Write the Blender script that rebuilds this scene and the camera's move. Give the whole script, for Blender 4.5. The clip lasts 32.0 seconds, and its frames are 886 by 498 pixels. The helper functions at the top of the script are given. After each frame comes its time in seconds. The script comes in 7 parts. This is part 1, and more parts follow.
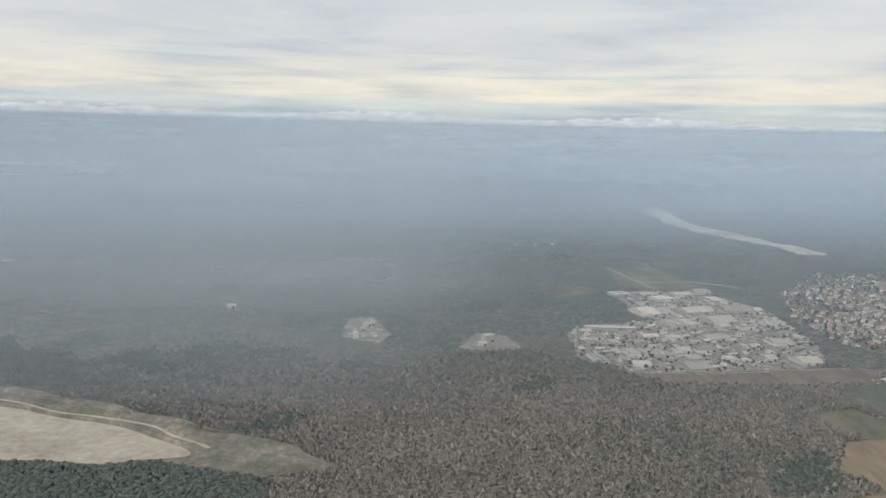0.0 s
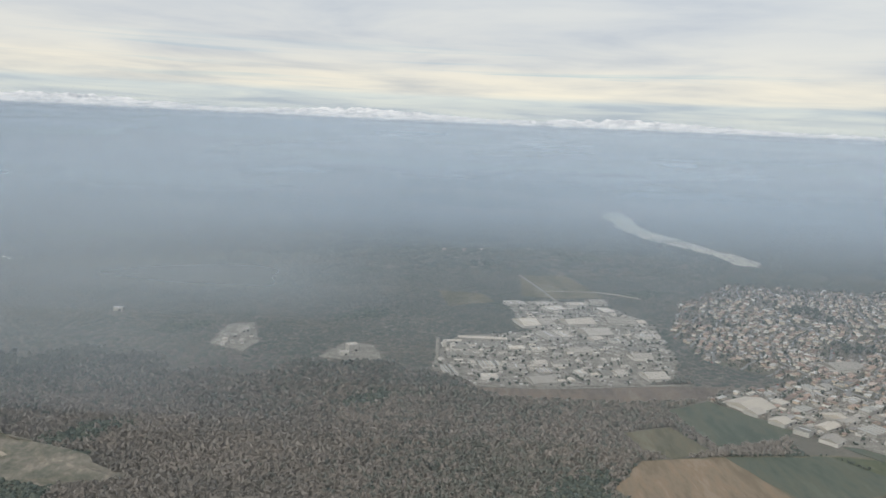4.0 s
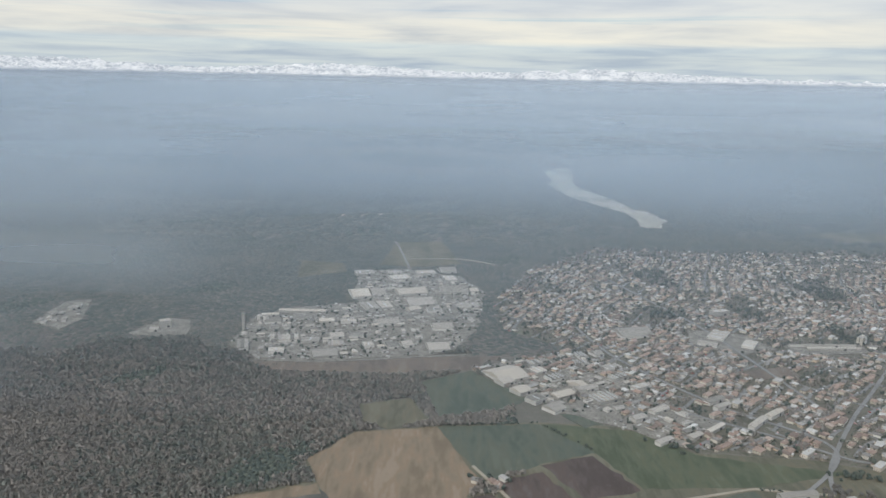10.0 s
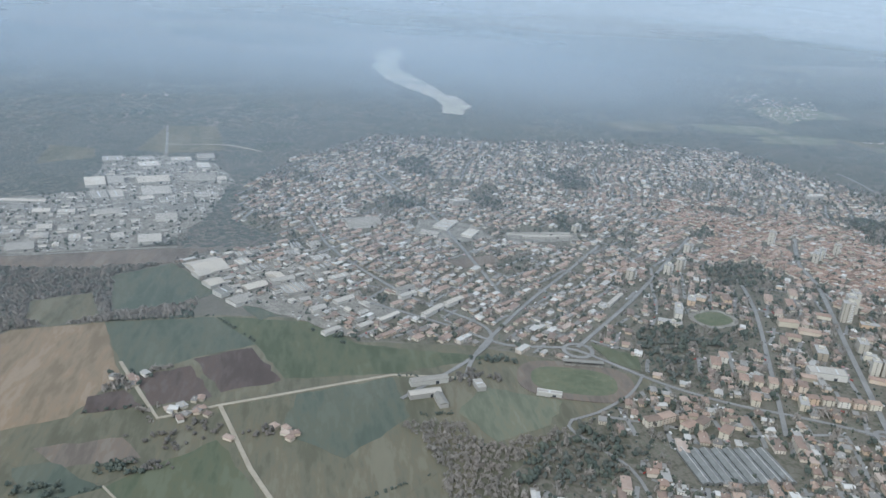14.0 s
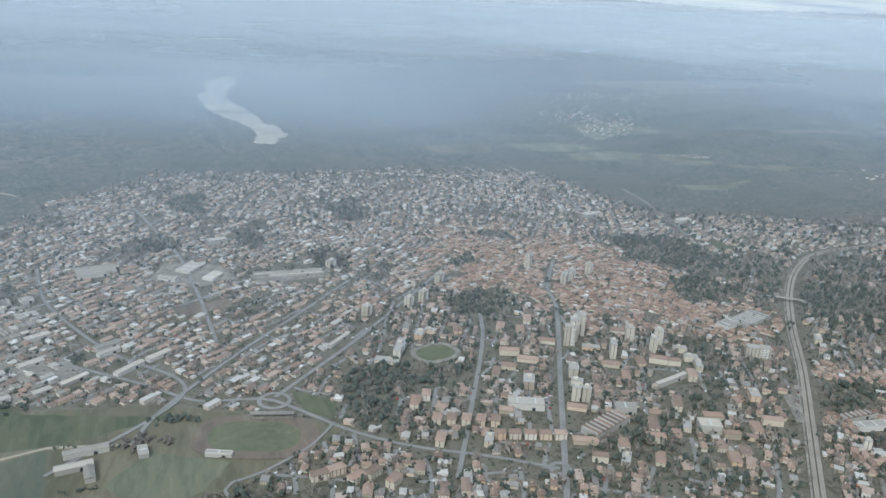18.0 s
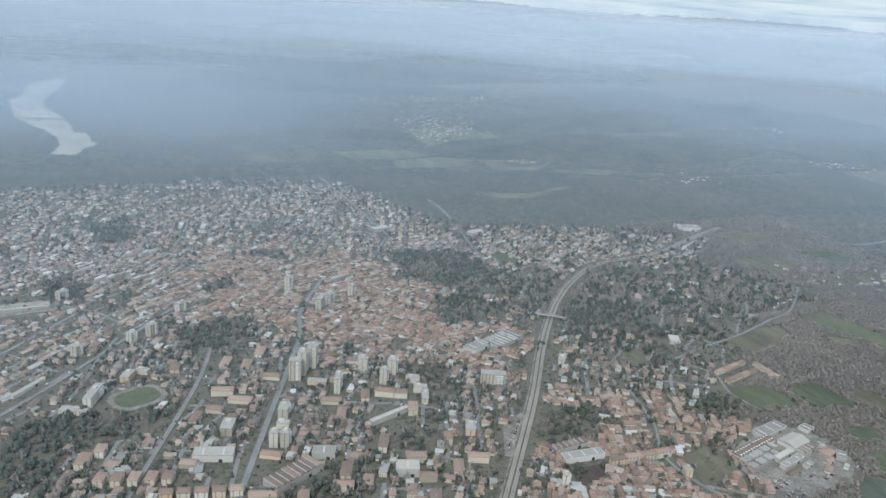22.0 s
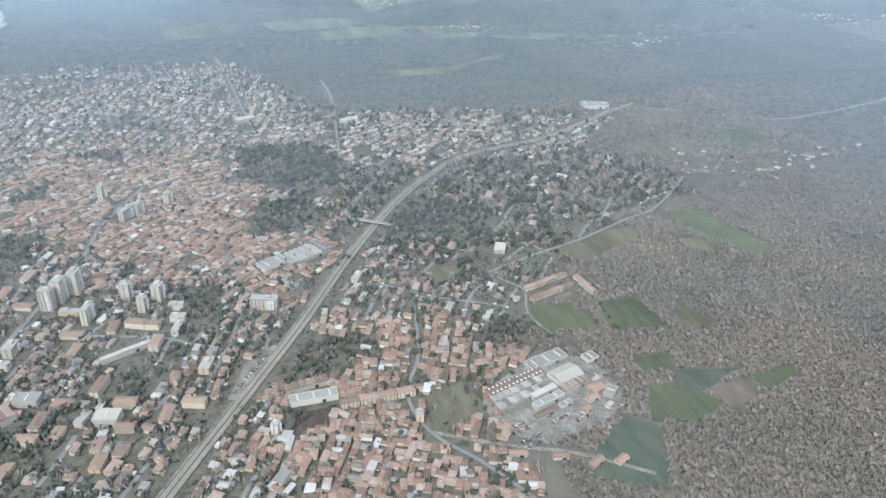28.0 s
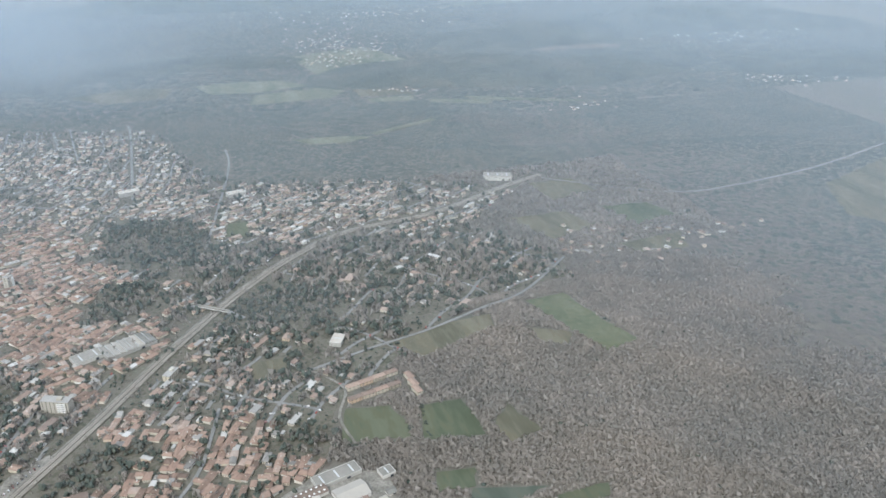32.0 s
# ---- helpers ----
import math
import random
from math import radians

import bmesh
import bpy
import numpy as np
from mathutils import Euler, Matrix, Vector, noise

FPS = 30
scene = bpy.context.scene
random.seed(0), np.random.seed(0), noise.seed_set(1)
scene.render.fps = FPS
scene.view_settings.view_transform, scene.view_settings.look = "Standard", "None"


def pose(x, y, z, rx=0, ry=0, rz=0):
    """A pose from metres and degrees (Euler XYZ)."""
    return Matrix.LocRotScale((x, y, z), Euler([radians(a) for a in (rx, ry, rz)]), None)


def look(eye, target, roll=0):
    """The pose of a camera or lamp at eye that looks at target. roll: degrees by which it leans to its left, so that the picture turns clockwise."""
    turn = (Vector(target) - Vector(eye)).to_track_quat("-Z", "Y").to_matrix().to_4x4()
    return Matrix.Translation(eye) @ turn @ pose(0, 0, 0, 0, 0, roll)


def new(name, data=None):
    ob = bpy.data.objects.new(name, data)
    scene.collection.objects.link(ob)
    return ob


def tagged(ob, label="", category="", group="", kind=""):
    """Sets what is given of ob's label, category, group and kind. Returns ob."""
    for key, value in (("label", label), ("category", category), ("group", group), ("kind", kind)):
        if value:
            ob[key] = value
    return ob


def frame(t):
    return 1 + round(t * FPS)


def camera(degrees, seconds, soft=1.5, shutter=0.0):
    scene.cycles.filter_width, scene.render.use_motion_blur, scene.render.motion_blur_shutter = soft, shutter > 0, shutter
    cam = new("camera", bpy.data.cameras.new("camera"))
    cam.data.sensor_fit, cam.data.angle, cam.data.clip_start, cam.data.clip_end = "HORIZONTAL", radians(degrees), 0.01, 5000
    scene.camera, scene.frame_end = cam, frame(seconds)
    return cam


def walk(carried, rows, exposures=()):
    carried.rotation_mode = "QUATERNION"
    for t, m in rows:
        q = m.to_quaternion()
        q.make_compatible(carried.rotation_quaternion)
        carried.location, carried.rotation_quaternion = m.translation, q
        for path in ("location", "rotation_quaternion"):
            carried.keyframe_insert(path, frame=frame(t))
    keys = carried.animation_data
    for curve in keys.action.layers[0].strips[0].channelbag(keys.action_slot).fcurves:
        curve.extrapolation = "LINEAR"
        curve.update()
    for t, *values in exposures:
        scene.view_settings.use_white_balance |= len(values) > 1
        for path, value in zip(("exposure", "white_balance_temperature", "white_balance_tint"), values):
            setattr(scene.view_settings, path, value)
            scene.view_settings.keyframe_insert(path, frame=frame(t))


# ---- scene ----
cam = camera(58.9, 32.0)
# The whole place is a model at about 0.45 of life size, so that 1000 m of path stand for the flight.
METRES, EYE, TILT, LEAN, TURN = 1000.0, 162.1, -8.08, -1.29, 0.0
ROWS = [
    (0.0, 0.0, 0.0, 0.0, -0.0, 0.0, -0.0),
    (0.5, 0.0136, 0.0013, 0.0008, 0.08, 0.06, 0.01),
    (1.0, 0.0277, -0.0003, 0.0038, 0.04, -0.12, -0.1),
    (1.5, 0.0404, -0.0019, 0.0064, -0.01, -0.28, -0.14),
    (2.0, 0.0545, -0.0068, 0.0084, 0.11, -0.34, -0.21),
    (2.5, 0.0676, -0.0068, 0.009, 0.08, -0.32, -0.47),
    (3.0, 0.0804, -0.0073, 0.0112, -0.07, -0.39, -0.83),
    (3.5, 0.0936, -0.0081, 0.0127, -0.16, -0.38, -1.33),
    (5.5, 0.151, -0.021, 0.0213, 0.14, -0.16, -0.53),
    (6.0, 0.1647, -0.0208, 0.0248, 0.06, -0.38, -0.6),
    (6.5, 0.1784, -0.0238, 0.0265, -0.05, -0.42, -0.69),
    (7.0, 0.1917, -0.0252, 0.0288, -0.16, -0.49, -0.75),
    (7.5, 0.2078, -0.0276, 0.032, -0.04, -0.6, -0.68),
    (8.0, 0.2231, -0.0293, 0.0334, -0.02, -0.54, -0.66),
    (8.5, 0.2366, -0.033, 0.0351, -0.1, -0.52, -0.63),
    (9.0, 0.2521, -0.0354, 0.0358, -0.02, -0.44, -0.61),
    (9.5, 0.2672, -0.0371, 0.0382, 0.14, -0.65, -0.5),
    (10.0, 0.2835, -0.0411, 0.0394, 0.53, -3.95, 0.03),
    (10.5, 0.2988, -0.0414, 0.0399, 0.58, -7.0, 0.13),
    (11.0, 0.3155, -0.0435, 0.0420, 0.8, -10.34, 0.02),
    (11.5, 0.3316, -0.041, 0.0417, 0.88, -13.15, -0.54),
    (12.0, 0.3472, -0.0426, 0.044, 0.95, -14.1, -1.2),
    (12.5, 0.3634, -0.0421, 0.0434, 0.63, -14.15, -1.6),
    (13.0, 0.379, -0.0446, 0.0466, -2.06, -14.16, -2.23),
    (13.5, 0.3954, -0.044, 0.0468, -5.16, -13.28, -2.03),
    (14.0, 0.4117, -0.0449, 0.048, -8.38, -12.53, -1.3),
    (14.5, 0.4275, -0.0455, 0.0495, -10.78, -12.1, -0.91),
    (15.0, 0.4435, -0.0458, 0.0503, -12.73, -11.7, -0.55),
    (15.5, 0.4565, -0.0474, 0.0525, -14.65, -11.21, -0.55),
    (17.5, 0.523, -0.0485, 0.0571, -16.56, -11.04, 0.45),
    (18.0, 0.5388, -0.0489, 0.0584, -16.61, -11.04, 0.53),
    (18.5, 0.5547, -0.0493, 0.0597, -16.67, -11.04, 0.56),
    (19.0, 0.5706, -0.0498, 0.061, -16.81, -11.05, 0.58),
    (19.5, 0.5864, -0.0507, 0.0624, -17.53, -11.07, 0.63),
    (20.0, 0.6029, -0.0507, 0.0636, -18.79, -11.11, 0.68),
    (20.5, 0.619, -0.0511, 0.065, -20.57, -11.14, 0.39),
    (21.0, 0.6343, -0.0524, 0.0664, -21.84, -11.15, 0.43),
    (21.5, 0.6501, -0.0529, 0.068, -22.96, -11.19, 0.55),
    (22.0, 0.6661, -0.0535, 0.0693, -24.22, -11.21, 0.61),
    (22.5, 0.6819, -0.0542, 0.0708, -25.46, -11.24, 0.67),
    (23.0, 0.6978, -0.0552, 0.0725, -26.04, -11.25, 0.93),
    (23.5, 0.7134, -0.0557, 0.0741, -26.12, -11.38, 1.2),
    (24.0, 0.729, -0.0565, 0.0753, -25.88, -14.23, 1.22),
    (24.5, 0.7447, -0.0572, 0.0764, -25.4, -17.36, 1.31),
    (25.0, 0.7604, -0.0584, 0.0782, -24.81, -19.24, 1.48),
    (25.5, 0.7765, -0.0588, 0.0795, -24.1, -21.06, 2.06),
    (27.5, 0.8406, -0.0629, 0.0853, -21.86, -22.79, 2.79),
    (28.0, 0.8568, -0.0641, 0.0867, -21.45, -21.66, 2.88),
    (28.5, 0.873, -0.065, 0.0881, -21.17, -20.43, 2.94),
    (29.0, 0.889, -0.0655, 0.0895, -21.11, -19.87, 2.82),
    (29.5, 0.9051, -0.0663, 0.0907, -21.01, -19.45, 2.69),
    (30.0, 0.9211, -0.0676, 0.0921, -20.88, -19.0, 2.79),
    (30.5, 0.9375, -0.0684, 0.0937, -20.76, -18.48, 2.85),
    (31.0, 0.9537, -0.0693, 0.0951, -20.64, -18.26, 2.94),
    (31.5, 0.9702, -0.0704, 0.0968, -20.53, -18.28, 3.01),
    (32.0, 0.9873, -0.0712, 0.0981, -20.5, -18.21, 3.04),
]
EXPOSURES = [(0.0, 0.08, 6750, 8), (9.5, 0.06, 6500, 8), (11.0, 0.24, 6050, 8), (11.7, 0.5, 5950, 8), (13.0, 0.52, 6000, 8), (14.0, 0.34, 5900, 6), (19.0, 0.33, 6000, 5), (21.0, 0.33, 5950, 5), (23.0, 0.30, 5900, 4), (25.5, 0.85, 5950, 7), (28.0, 0.78, 5950, 6), (32.0, 0.66, 6150, 7)]
walk(cam, [(t, pose(0, 0, EYE, TILT, LEAN, TURN) @ pose(METRES * x, METRES * y, METRES * z, 90 + pitch, roll, yaw)) for t, x, y, z, yaw, pitch, roll in ROWS], EXPOSURES)
scene.cycles.transparent_max_bounces = 24

# ---- world and sun: a high overcast with a paler band low down ----
SUN_UP, SUN_TURN = radians(34), radians(215)
world = bpy.data.worlds.new("sky")
scene.world = world
world.use_nodes = True
wn, wl = world.node_tree.nodes, world.node_tree.links
wn.clear()


def wnode(kind, **values):
    n = wn.new(kind)
    for key, value in values.items():
        if key in n.inputs:
            n.inputs[key].default_value = value
    return n


def wmath(op, a, b=None):
    n = wn.new("ShaderNodeMath")
    n.operation = op
    for i, v in enumerate((a, b)):
        if v is None:
            continue
        if isinstance(v, (int, float)):
            n.inputs[i].default_value = v
        else:
            wl.new(v, n.inputs[i])
    return n.outputs[0]


def wramp(fac, stops):
    n = wn.new("ShaderNodeValToRGB")
    el = n.color_ramp.elements
    while len(el) < len(stops):
        el.new(0.5)
    for e, (p, c) in zip(el, stops):
        e.position, e.color = p, (*c, 1)
    wl.new(fac, n.inputs[0])
    return n.outputs[0]


sky = wn.new("ShaderNodeTexSky")
sky.sky_type = "NISHITA"
sky.sun_disc = False
sky.sun_elevation, sky.sun_rotation = SUN_UP, SUN_TURN
sky.dust_density = 3.0
way = wn.new("ShaderNodeTexCoord").outputs["Generated"]
sep = wn.new("ShaderNodeSeparateXYZ")
wl.new(way, sep.inputs[0])
up = sep.outputs[2]
lift = wmath("ADD", wmath("MAXIMUM", up, 0.0), 0.045)
flat = wn.new("ShaderNodeCombineXYZ")
wl.new(wmath("DIVIDE", sep.outputs[0], lift), flat.inputs[0])
wl.new(wmath("DIVIDE", sep.outputs[1], lift), flat.inputs[1])
cloud = wnode("ShaderNodeTexNoise", Scale=0.55, Detail=7.0, Roughness=0.55, Distortion=0.35)
wl.new(flat.outputs[0], cloud.inputs["Vector"])
streak = wnode("ShaderNodeTexNoise", Scale=0.16, Detail=4.0, Roughness=0.5)
wl.new(flat.outputs[0], streak.inputs["Vector"])
band = wramp(up, [(0.0, (0.66, 0.73, 0.78)), (0.030, (0.70, 0.75, 0.76)), (0.043, (0.73, 0.79, 0.80)), (0.049, (0.93, 0.89, 0.80)), (0.068, (0.91, 0.87, 0.79)), (0.086, (0.80, 0.80, 0.79)), (0.12, (0.73, 0.75, 0.78)), (0.18, (0.72, 0.75, 0.79)), (1.0, (0.74, 0.79, 0.86))])
# thin blue gaps between the low cloud sheets
thin = wn.new("ShaderNodeMapping")
thin.inputs["Scale"].default_value = (2.6, 2.6, 120.0)
wl.new(way, thin.inputs[0])
wisps = wnode("ShaderNodeTexNoise", Scale=1.0, Detail=4.0, Roughness=0.55, Distortion=0.3)
wl.new(thin.outputs[0], wisps.inputs["Vector"])
gaps = wramp(wisps.outputs[0], [(0.54, (1.0, 1.0, 1.0)), (0.60, (0.94, 0.97, 1.0)), (0.66, (0.80, 0.90, 0.97)), (0.72, (0.74, 0.86, 0.96))])
near_band = wmath("MAXIMUM", wmath("SUBTRACT", 1.0, wmath("DIVIDE", wmath("ABSOLUTE", wmath("SUBTRACT", up, 0.075)), 0.04)), 0.0)
torn = wn.new("ShaderNodeMix")
torn.data_type, torn.blend_type = "RGBA", "MULTIPLY"
wl.new(near_band, torn.inputs[0])
wl.new(band, torn.inputs[6])
wl.new(gaps, torn.inputs[7])
shade = wramp(wmath("ADD", wmath("MULTIPLY", cloud.outputs[0], 0.6), wmath("MULTIPLY", streak.outputs[0], 0.4)), [(0.38, (0.68, 0.73, 0.83)), (0.48, (0.88, 0.90, 0.935)), (0.56, (1.0, 0.995, 0.98)), (0.64, (1.05, 1.035, 1.0))])
lit = wn.new("ShaderNodeMix")
lit.data_type, lit.blend_type = "RGBA", "MULTIPLY"
lit.inputs[0].default_value = 1.0
wl.new(torn.outputs[2], lit.inputs[6])
wl.new(shade, lit.inputs[7])
high, low = wn.new("ShaderNodeBackground"), wn.new("ShaderNodeBackground")
wl.new(sky.outputs[0], high.inputs[0])
high.inputs[1].default_value = 0.09
wl.new(lit.outputs[2], low.inputs[0])
both = wn.new("ShaderNodeMixShader")
both.inputs[0].default_value = 0.86
out = wn.new("ShaderNodeOutputWorld")
wl.new(high.outputs[0], both.inputs[1])
wl.new(low.outputs[0], both.inputs[2])
wl.new(both.outputs[0], out.inputs[0])

sun = new("sun", bpy.data.lights.new("sun", "SUN"))
sun.data.energy, sun.data.angle, sun.data.color = 1.6, radians(14), (1.0, 0.95, 0.87)
sun.matrix_world = look((-400 * 1.0, -500, 600), (0, 0, 0))


# ---- materials ----
def material(name, stops, rough=0.9, scales=(0.02, 0.5), weights=(0.6, 0.4), rand="", spread=0.0, bump=0.0, bump_scale=2.0, metal=0.0, stretch=(1, 1, 1), turn=0.0):
    """A ramp of colours over two sizes of noise, shifted piece by piece."""
    m = bpy.data.materials.new(name)
    m.use_nodes = True
    nodes, links = m.node_tree.nodes, m.node_tree.links
    bsdf = nodes["Principled BSDF"]
    bsdf.inputs["Roughness"].default_value, bsdf.inputs["Metallic"].default_value = rough, metal
    bsdf.inputs["Specular IOR Level"].default_value = 0.25
    where = nodes.new("ShaderNodeNewGeometry")
    mapped = nodes.new("ShaderNodeMapping")
    mapped.inputs["Scale"].default_value = stretch
    mapped.inputs["Rotation"].default_value = (0, 0, radians(turn))
    links.new(where.outputs["Position"], mapped.inputs[0])
    total = None
    for s, w in zip(scales, weights):
        n = nodes.new("ShaderNodeTexNoise")
        n.inputs["Scale"].default_value, n.inputs["Detail"].default_value, n.inputs["Roughness"].default_value = s, 5.0, 0.6
        links.new(mapped.outputs[0], n.inputs["Vector"])
        k = nodes.new("ShaderNodeMath")
        k.operation = "MULTIPLY_ADD"
        k.inputs[1].default_value = w * (1 - spread)
        links.new(n.outputs[0], k.inputs[0])
        if total is None:
            k.inputs[2].default_value = 0.0
        else:
            links.new(total, k.inputs[2])
        total = k.outputs[0]
    if rand:
        source = where.outputs["Random Per Island"] if rand == "island" else nodes.new("ShaderNodeObjectInfo").outputs["Random"]
        k = nodes.new("ShaderNodeMath")
        k.operation = "MULTIPLY_ADD"
        k.inputs[1].default_value = spread
        links.new(source, k.inputs[0])
        links.new(total, k.inputs[2])
        total = k.outputs[0]
    ramp = nodes.new("ShaderNodeValToRGB")
    el = ramp.color_ramp.elements
    while len(el) < len(stops):
        el.new(0.5)
    for e, (p, c) in zip(el, stops):
        e.position, e.color = p, (*c, 1)
    links.new(total, ramp.inputs[0])
    links.new(ramp.outputs[0], bsdf.inputs["Base Color"])
    if bump:
        n = nodes.new("ShaderNodeTexNoise")
        n.inputs["Scale"].default_value, n.inputs["Detail"].default_value = bump_scale, 4.0
        links.new(where.outputs["Position"], n.inputs["Vector"])
        b = nodes.new("ShaderNodeBump")
        b.inputs["Strength"].default_value, b.inputs["Distance"].default_value = bump, 0.5 / bump_scale
        links.new(n.outputs[0], b.inputs["Height"])
        links.new(b.outputs[0], bsdf.inputs["Normal"])
    return m


GROUND = material("ground", [(0.3, (0.10, 0.108, 0.09)), (0.45, (0.14, 0.135, 0.115)), (0.55, (0.17, 0.155, 0.135)), (0.7, (0.14, 0.145, 0.115))], scales=(0.004, 0.09), bump=0.6, bump_scale=0.4)
TOWN_GROUND = material("town_ground", [(0.36, (0.070, 0.078, 0.054)), (0.45, (0.112, 0.106, 0.082)), (0.52, (0.165, 0.152, 0.128)), (0.58, (0.118, 0.122, 0.090)), (0.66, (0.28, 0.26, 0.235))], scales=(0.07, 0.3), weights=(0.5, 0.5))
YARD = material("concrete_yard", [(0.38, (0.135, 0.130, 0.112)), (0.46, (0.195, 0.184, 0.162)), (0.54, (0.25, 0.236, 0.21)), (0.64, (0.335, 0.318, 0.285))], scales=(0.12, 0.8), weights=(0.5, 0.5))
WOOD_BARE = material("bare_crowns", [(0.30, (0.098, 0.098, 0.092)), (0.43, (0.121, 0.115, 0.106)), (0.53, (0.141, 0.129, 0.117)), (0.64, (0.163, 0.146, 0.131)), (0.78, (0.195, 0.178, 0.163))], scales=(0.009, 0.05), rand="island", spread=0.12, bump=0.2, bump_scale=2.5)
TWIGS_BARE = material("bare_twigs", [(0.28, (0.198, 0.199, 0.188)), (0.42, (0.240, 0.229, 0.212)), (0.52, (0.275, 0.254, 0.232)), (0.64, (0.316, 0.285, 0.258)), (0.80, (0.37, 0.348, 0.325))], scales=(0.012, 0.07), rand="island", spread=0.10)
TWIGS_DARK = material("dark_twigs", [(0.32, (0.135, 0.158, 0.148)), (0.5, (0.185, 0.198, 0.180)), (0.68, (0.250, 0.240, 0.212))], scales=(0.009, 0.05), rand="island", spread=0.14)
WOOD_GREEN = material("evergreen_crowns", [(0.2, (0.052, 0.068, 0.060)), (0.5, (0.080, 0.096, 0.084)), (0.8, (0.115, 0.125, 0.10))], scales=(0.02, 0.2), rand="island", spread=0.5, bump=0.7, bump_scale=1.8)
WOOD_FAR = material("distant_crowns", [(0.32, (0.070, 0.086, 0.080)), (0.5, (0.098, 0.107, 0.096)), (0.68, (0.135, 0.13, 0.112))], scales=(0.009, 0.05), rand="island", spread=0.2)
HILL = material("hill_forest", [(0.36, (0.055, 0.068, 0.062)), (0.5, (0.085, 0.095, 0.082)), (0.64, (0.125, 0.12, 0.10))], scales=(0.012, 0.12), bump=1.0, bump_scale=0.12)
BARK = material("bark", [(0.3, (0.06, 0.05, 0.04)), (0.7, (0.12, 0.10, 0.08))], scales=(0.5, 4.0))
WALLS = material("plaster_walls", [(0.12, (0.30, 0.26, 0.21)), (0.3, (0.52, 0.47, 0.38)), (0.5, (0.60, 0.56, 0.48)), (0.68, (0.56, 0.42, 0.30)), (0.85, (0.66, 0.63, 0.58))], scales=(0.2, 2.0), rand="object", spread=0.75)
WALLS_FAR = material("plaster_walls_many", [(0.12, (0.33, 0.29, 0.24)), (0.3, (0.54, 0.49, 0.41)), (0.5, (0.62, 0.58, 0.51)), (0.66, (0.58, 0.46, 0.35)), (0.78, (0.68, 0.65, 0.60)), (0.92, (0.82, 0.81, 0.78))], scales=(0.2, 2.0), rand="island", spread=0.75)
ROOF = material("clay_tiles", [(0.12, (0.155, 0.128, 0.110)), (0.35, (0.25, 0.188, 0.155)), (0.6, (0.325, 0.235, 0.19)), (0.85, (0.385, 0.305, 0.25))], scales=(0.3, 3.0), rand="object", spread=0.6, bump=0.3, bump_scale=4.0)
ROOF_FAR = material("clay_tiles_many", [(0.12, (0.15, 0.128, 0.115)), (0.35, (0.25, 0.192, 0.162)), (0.6, (0.325, 0.245, 0.203)), (0.78, (0.40, 0.33, 0.285)), (0.92, (0.49, 0.435, 0.39))], scales=(0.3, 3.0), rand="island", spread=0.6)
ROOF_OLD = material("old_clay_tiles", [(0.12, (0.125, 0.098, 0.082)), (0.34, (0.215, 0.155, 0.124)), (0.52, (0.285, 0.198, 0.156)), (0.70, (0.335, 0.245, 0.198)), (0.88, (0.42, 0.37, 0.33))], scales=(0.3, 3.0), rand="island", spread=0.6, bump=0.3, bump_scale=4.0)
ROOF_GREY = material("grey_roofing", [(0.12, (0.17, 0.16, 0.15)), (0.4, (0.28, 0.27, 0.255)), (0.65, (0.42, 0.41, 0.39)), (0.9, (0.64, 0.63, 0.61))], scales=(0.15, 1.5), rand="island", spread=0.65)
SHED_ROOF = material("sheet_roofing", [(0.15, (0.17, 0.17, 0.155)), (0.35, (0.29, 0.275, 0.25)), (0.55, (0.38, 0.36, 0.33)), (0.75, (0.47, 0.43, 0.375)), (0.92, (0.62, 0.61, 0.58))], scales=(0.06, 0.6), rand="object", spread=0.6, stretch=(1, 1, 1))
SHED_WALL = material("precast_walls", [(0.2, (0.32, 0.31, 0.29)), (0.5, (0.46, 0.45, 0.42)), (0.8, (0.60, 0.58, 0.55))], scales=(0.1, 1.0), rand="object", spread=0.6)
TOWER_WALL = material("tower_render", [(0.2, (0.38, 0.35, 0.30)), (0.5, (0.50, 0.47, 0.41)), (0.8, (0.60, 0.57, 0.51))], scales=(0.1, 0.8), rand="object", spread=0.5)
WINDOW = material("window_glass", [(0.3, (0.03, 0.035, 0.045)), (0.7, (0.07, 0.08, 0.09))], rough=0.15, scales=(0.3, 2.0))
ASPHALT = material("asphalt", [(0.3, (0.17, 0.17, 0.168)), (0.5, (0.23, 0.228, 0.222)), (0.7, (0.29, 0.285, 0.275))], scales=(0.05, 0.8))
DIRT = material("dirt_lane", [(0.3, (0.27, 0.24, 0.19)), (0.6, (0.38, 0.345, 0.28)), (0.8, (0.45, 0.41, 0.34))], scales=(0.08, 0.9))
BALLAST = material("ballast", [(0.3, (0.24, 0.22, 0.19)), (0.6, (0.36, 0.33, 0.29)), (0.8, (0.42, 0.39, 0.34))], scales=(0.05, 1.5))
BALLAST_DARK = material("ballast_shoulder", [(0.3, (0.09, 0.085, 0.07)), (0.7, (0.16, 0.15, 0.12))], scales=(0.08, 1.5))
STEEL = material("rail_steel", [(0.3, (0.16, 0.14, 0.125)), (0.7, (0.26, 0.24, 0.22))], rough=0.45, metal=0.7)
SKYLIGHT = material("roof_light_sheet", [(0.3, (0.44, 0.45, 0.45)), (0.7, (0.56, 0.57, 0.57))], rough=0.4, scales=(0.3, 2.0))
